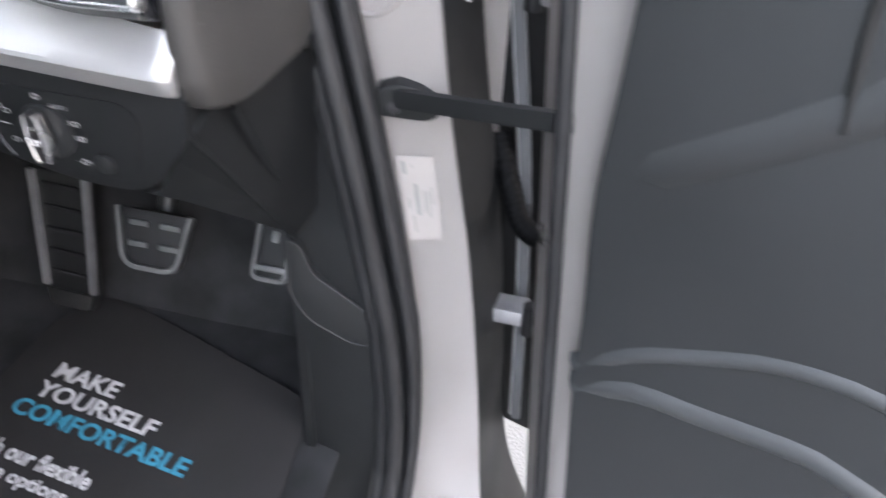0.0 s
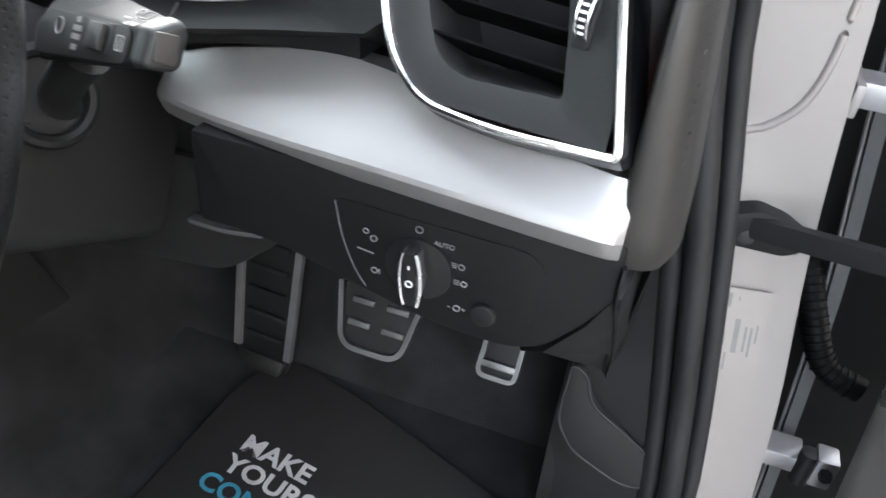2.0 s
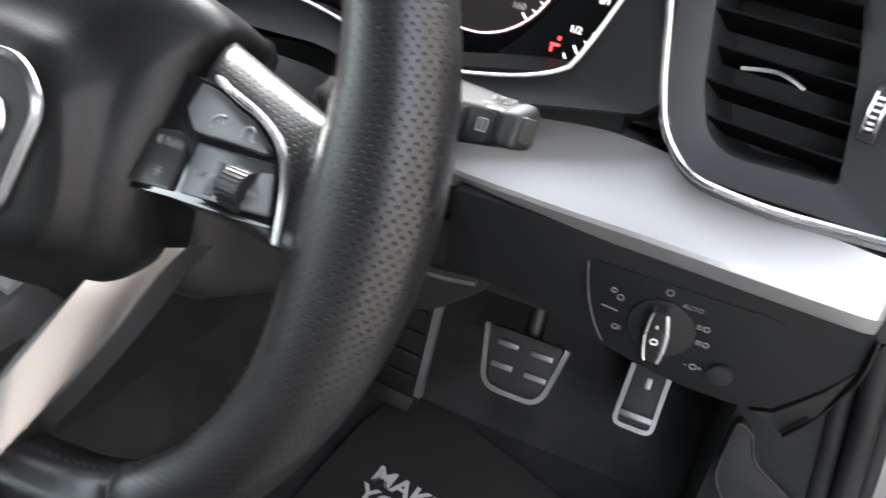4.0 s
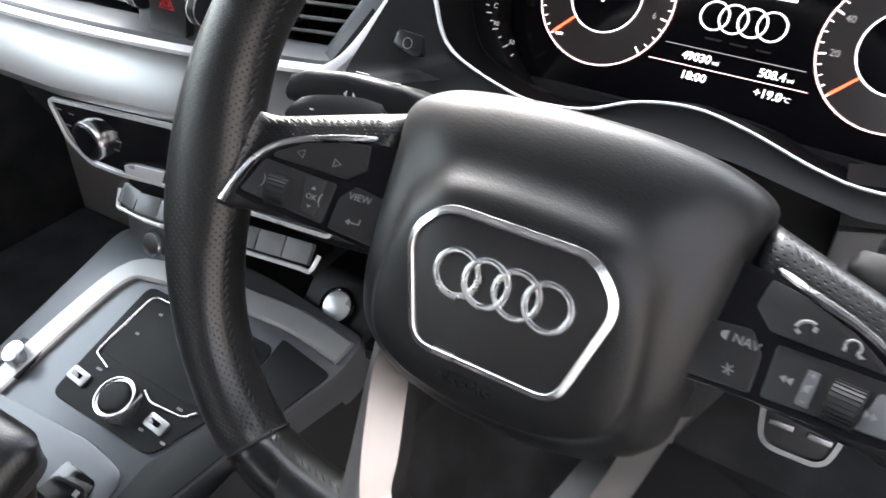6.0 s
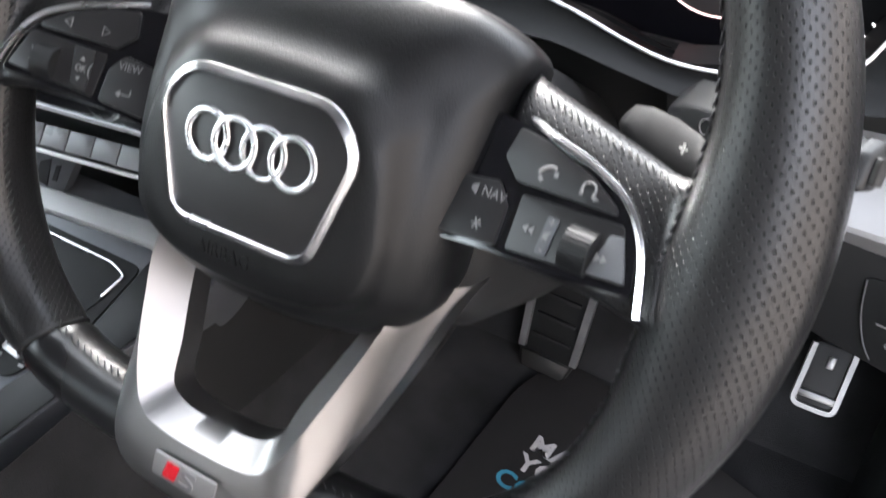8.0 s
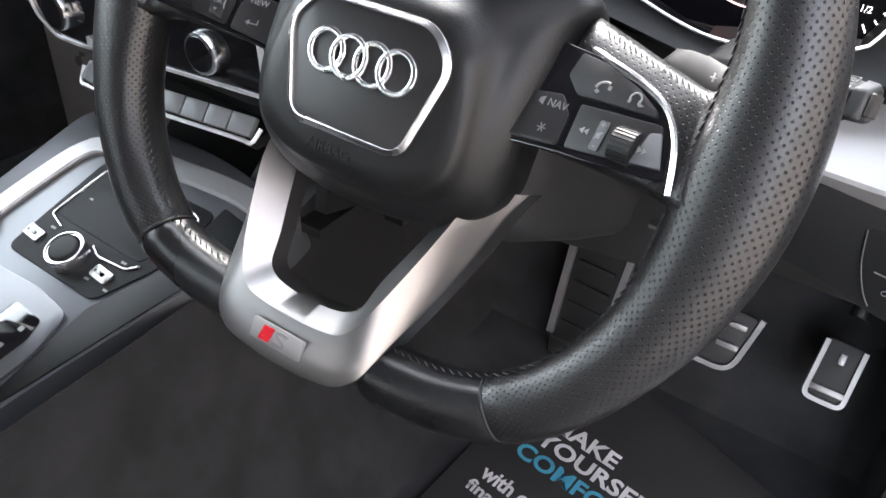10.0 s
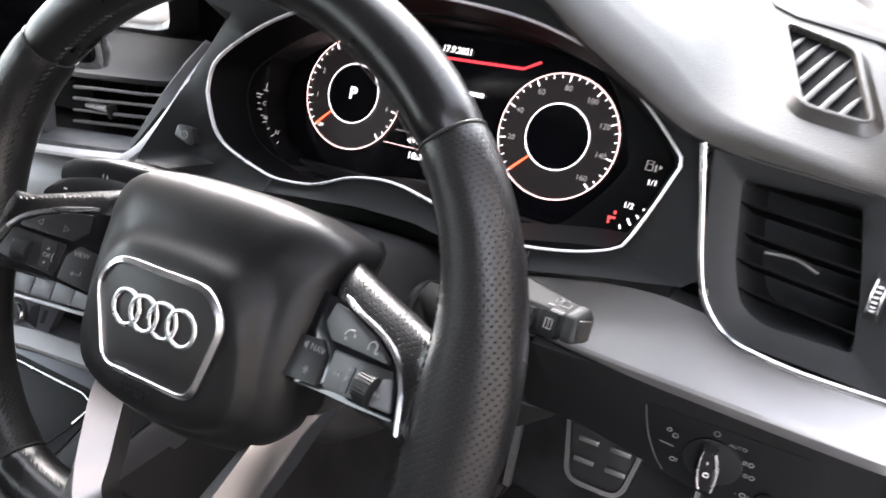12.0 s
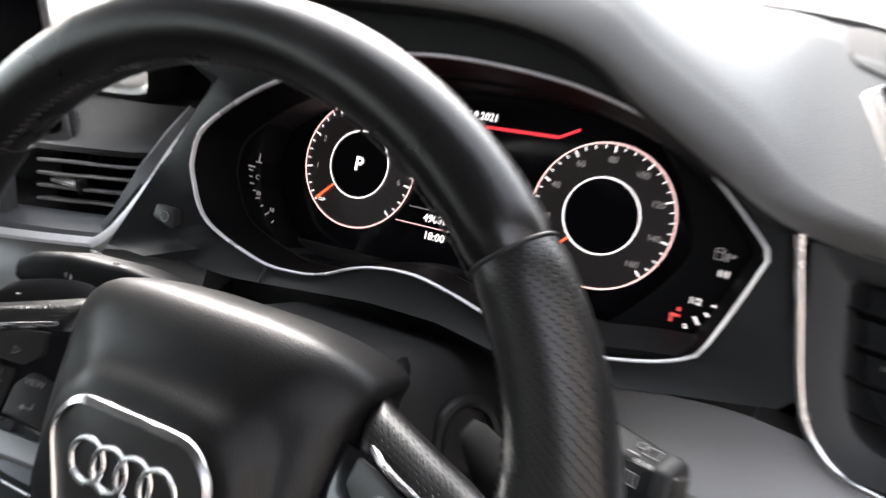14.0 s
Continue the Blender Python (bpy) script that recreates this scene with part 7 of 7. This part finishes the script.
U = [(-0.452, -0.10), (-0.447, -0.02), (-0.437, 0.06), (-0.424, 0.112), (-0.395, 0.1265), (-0.320, 0.1340), (-0.250, 0.1380), (-0.192, 0.1310)]
up_ = CB0.to_3x3() @ Vector((0, 0, 1))
part("edge_trim", sweep([CB0 @ Vector((*cn(p.x, p.y), 0.002)) for p in spline([(x, y, 0) for x, y in U], 50)], [(-0.011, -0.006), (-0.011, 0.001), (-0.009, 0.003), (0.009, 0.003), (0.011, 0.001), (0.011, -0.006)], up=up_), STRIP, con, "satin silver edge trim")
part("storage_lid", prism(rounded([cn(-0.286, -0.120), cn(-0.271, -0.090), cn(-0.2235, 0.036), cn(-0.1915, 0.112), cn(-0.247, 0.121), cn(-0.2495, 0.050), cn(-0.278, -0.006)], [0.01, 0.02, 0.02, 0.006, 0.004, 0.006, 0.004]), 0.0, 0.0015, CB0, 0.0005), SOFT, con, "black lid")
pad = thing("touch_panel", "gloss black touch control panel with chrome-edged pad on the console", "control panel", pose(-0.33, 0.05, 0.32))
part("plate", prism(rounded([cn(-0.396, 0.002), cn(-0.280, 0.000), cn(-0.252, 0.050), cn(-0.248, 0.112), cn(-0.392, 0.112)], 0.010), 0.0, 0.0022, CB0, 0.0008), SOFT, pad, "black panel")
part("pad", prism(rounded([cn(-0.384, 0.046), cn(-0.272, 0.044), cn(-0.258, 0.078), cn(-0.256, 0.104), cn(-0.380, 0.104)], 0.006), 0.002, 0.0030, CB0, 0.0004), SOFT, pad)
for seg_ in ([(-0.366, 0.0385), (-0.3865, 0.0445), (-0.3865, 0.052), (-0.3800, 0.1020), (-0.374, 0.1060), (-0.275, 0.1055), (-0.2555, 0.1000), (-0.2600, 0.0790)], [(-0.321, 0.0375), (-0.3100, 0.0320), (-0.276, 0.0340), (-0.2675, 0.0420)]):
    part("pad_edge", sweep([CB0 @ Vector((*cn(x, y), 0.0032)) for x, y in [(p[0], p[1]) for p in rounded(seg_, [0] + [0.004] * (len(seg_) - 2) + [0], 4)[4:-4]]], 0.0012, up=up_), CHROME, pad, "chrome edge line")
KC = CB0 @ Matrix.Translation((*cn(-0.3300, 0.0210), 0))
knob = thing("rotary_controller", "chrome-ringed black rotary controller knob on the console", "control knob", KC, True)
part("skirt", rod((0, 0, 0.001), (0, 0, 0.016), 0.0178, 8, 0.0172, 0.001), CHROME, knob, "satin ring")
part("rim", ring((0, 0, 0), 0.0164, 0.0009, pose(0, 0, 0.0165), 44, 0.8), CHROME, knob, "chrome rim")
part("cap", rod((0, 0, 0.012), (0, 0, 0.0188), 0.0160, 40, 0.0128, 0.0022), SOFT, knob, "black cap")
tg = thing("console_toggles", "two satin toggle keys beside the rotary controller", "switch", pose(-0.34, 0.02, 0.31))
for x, y, r in ((-0.3830, 0.0225, 0.5), (-0.2910, 0.0210, 0.5)):
    T = CB0 @ Matrix.Translation((*cn(x, y), 0.0)) @ Matrix.Rotation(-0.1, 4, "Z")
    part("key", prism(rounded([(-0.011, -0.006), (0.011, -0.006), (0.011, 0.006), (-0.011, 0.006)], 0.003), 0.001, 0.005, T, 0.001), SATIN, tg)
    part("key_inlay", prism(rounded([(-0.008, -0.0022), (0.004, -0.0022), (0.004, 0.0022), (-0.008, 0.0022)], 0.002), 0.005, 0.0056, T, 0.0002), PIANO, tg)
vol = thing("volume_knob", "small satin volume knob on the console edge", "control knob", pose(-0.447, 0.015, 0.305))
VK = CB0 @ Matrix.Translation((*cn(-0.446, 0.012), 0))
part("seat", prism(rounded([(-0.014, -0.016), (0.014, -0.016), (0.014, 0.016), (-0.014, 0.016)], 0.003), 0.001, 0.0045, VK, 0.001), DARK, vol)
part("knob", rod(VK @ Vector((0, 0, 0.003)), VK @ Vector((0, 0, 0.016)), 0.0105, 30, 0.0098, 0.0012), CHROME, vol)
btn = thing("start_button", "round satin silver engine start button in black panel", "button", pose(-0.23, 0.168, 0.352))
S0 = pose(-0.2295, 0.170, 0.3505, 42, 0, 0)
part("panel", prism(rounded([(-0.035, -0.028), (0.040, -0.028), (0.040, 0.030), (-0.035, 0.030)], 0.006), -0.02, -0.002, S0, 0.002), DARK, btn, "black panel")
part("collar", ring((0, 0, 0), 0.0150, 0.0022, S0, 36), PIANO, btn)
part("cap", rod(S0 @ Vector((0, 0, -0.004)), S0 @ Vector((0, 0, 0.002)), 0.0132, 36, bev=0.0012), SHEEN_SILVER, btn, "satin silver cap")
for x, y, w in ((-0.372, 0.0345, 0.006), (-0.366, 0.072, 0.004), (-0.360, 0.094, 0.004), (-0.283, 0.038, 0.006), (-0.300, 0.0125, 0.005), (-0.276, 0.012, 0.005)):
    part("printed_mark", box((0, 0, 0), (w, 0.0022, 0.0002), 0, CB0 @ Matrix.Translation((*cn(x, y), 0.0033))), GREYPRINT, pad, smooth=False)
tray = thing("cubby_tray", "dark storage cubby in front of the console", "storage tray", pose(-0.34, 0.2, 0.34))
part("tray", plate([(-0.47, 0.150, 0.340), (-0.165, 0.150, 0.340), (-0.165, 0.27, 0.340), (-0.47, 0.27, 0.340)], 0.01, (0, 0, -1)), DARK, tray)
SN = Vector((-0.087, -0.91, 0.404))
part("socket_panel", plate([(-0.466, 0.1575, 0.372), (-0.3500, 0.1560, 0.3900), (-0.3704, 0.1390, 0.3468), (-0.447, 0.1390, 0.3310)], 0.008, (0, 1, -0.4)), CONSOLE, tray, "satin grey panel")
for slot in ([(-0.3863, 0.1519, 0.3725), (-0.4008, 0.1505, 0.3661), (-0.4109, 0.1393, 0.3389), (-0.3908, 0.1389, 0.3422)], [(-0.3730, 0.1500, 0.3711), (-0.3789, 0.1498, 0.3692), (-0.3837, 0.1442, 0.3556), (-0.3776, 0.1442, 0.3570)]):
    part("socket_slot", plate([tuple(Vector(p) + SN * 0.001) for p in slot], 0.003, (0, 1, -0.4)), RUBBER, tray, "black socket slot")
SK = Vector((-0.4196, 0.1467, 0.3536))
part("socket_collar", rod(SK - SN * 0.004, SK + SN * 0.0015, 0.0155, 28, bev=0.0006), RUBBER, tray, "black socket collar")
part("socket_cap", rod(SK, SK + SN * 0.007, 0.0125, 28, 0.0115, bev=0.0012), CHROME, tray, "round chrome socket cap")
# gear selector
gs = thing("gear_selector", "black perforated leather gear selector with silver base plate", "gear lever", pose(-0.35, -0.09, 0.28))
part("base_plate", prism(rounded([cn(-0.440, -0.20), cn(-0.312, -0.20), cn(-0.2815, -0.055), cn(-0.2860, -0.018), cn(-0.330, -0.012), cn(-0.445, -0.018)], 0.010), 0.0, 0.004, CB0, 0.0015), CONSOLE, gs, "satin silver plate")
part("key_strip", prism(rounded([cn(-0.352, -0.16), cn(-0.318, -0.16), cn(-0.296, -0.050), cn(-0.300, -0.032), cn(-0.335, -0.030)], 0.005), 0.004, 0.0052, CB0, 0.0005), PIANO, gs, "black gate panel")
part("gate_marks", joined(*[box((0, 0, 0), (0.005, 0.005, 0.0003), 0, CB0 @ Matrix.Translation((*cn(-0.308 - 0.003 * k, -0.045 - 0.018 * k), 0.0054))) for k in range(4)]), GREYPRINT, gs)
part("gate_light", box((0, 0, 0), (0.005, 0.005, 0.0003), 0, CB0 @ Matrix.Translation((*cn(-0.322, -0.070), 0.0055))), glow("lit_gate", (1, 0.08, 0.05), 1.0), gs, "lit red letter")
rr = []
for z, sx, sy, ox, oy in ((0.012, 0.026, 0.040, 0, 0), (0.030, 0.030, 0.048, 0, 0.002), (0.050, 0.038, 0.058, 0, 0.006), (0.066, 0.040, 0.060, 0, 0.010), (0.074, 0.034, 0.054, 0, 0.011), (0.0765, 0.022, 0.04, 0, 0.011)):
    rr.append([CB0 @ Vector((cn(-0.350, -0.094)[0] + ox + p[0], cn(-0.350, -0.094)[1] + oy + p[1], z)) for p in rounded([(-sx, -sy), (sx, -sy), (sx, sy), (-sx, sy)], 0.016, 6)])
n = len(rr[0])
part("knob", loft(rr, True, True, True, uv=([0, 0.018, 0.04, 0.056, 0.066, 0.08], [0.2 * j / n for j in range(n + 1)])), PERFO, gs, "perforated leather knob", 50)
part("knob_trim", sweep([CB0 @ Vector((cn(-0.350, -0.094)[0] + p[0], cn(-0.350, -0.094)[1] + 0.004 + p[1], 0.046)) for p in rounded([(-0.0375, -0.057), (0.0375, -0.057), (0.0375, 0.057), (-0.0375, 0.057)], 0.016, 6)], [(-0.0015, -0.004), (0.0015, -0.004), (0.0015, 0.004), (-0.0015, 0.004)], True, up=up_), SATIN, gs, "satin trim")
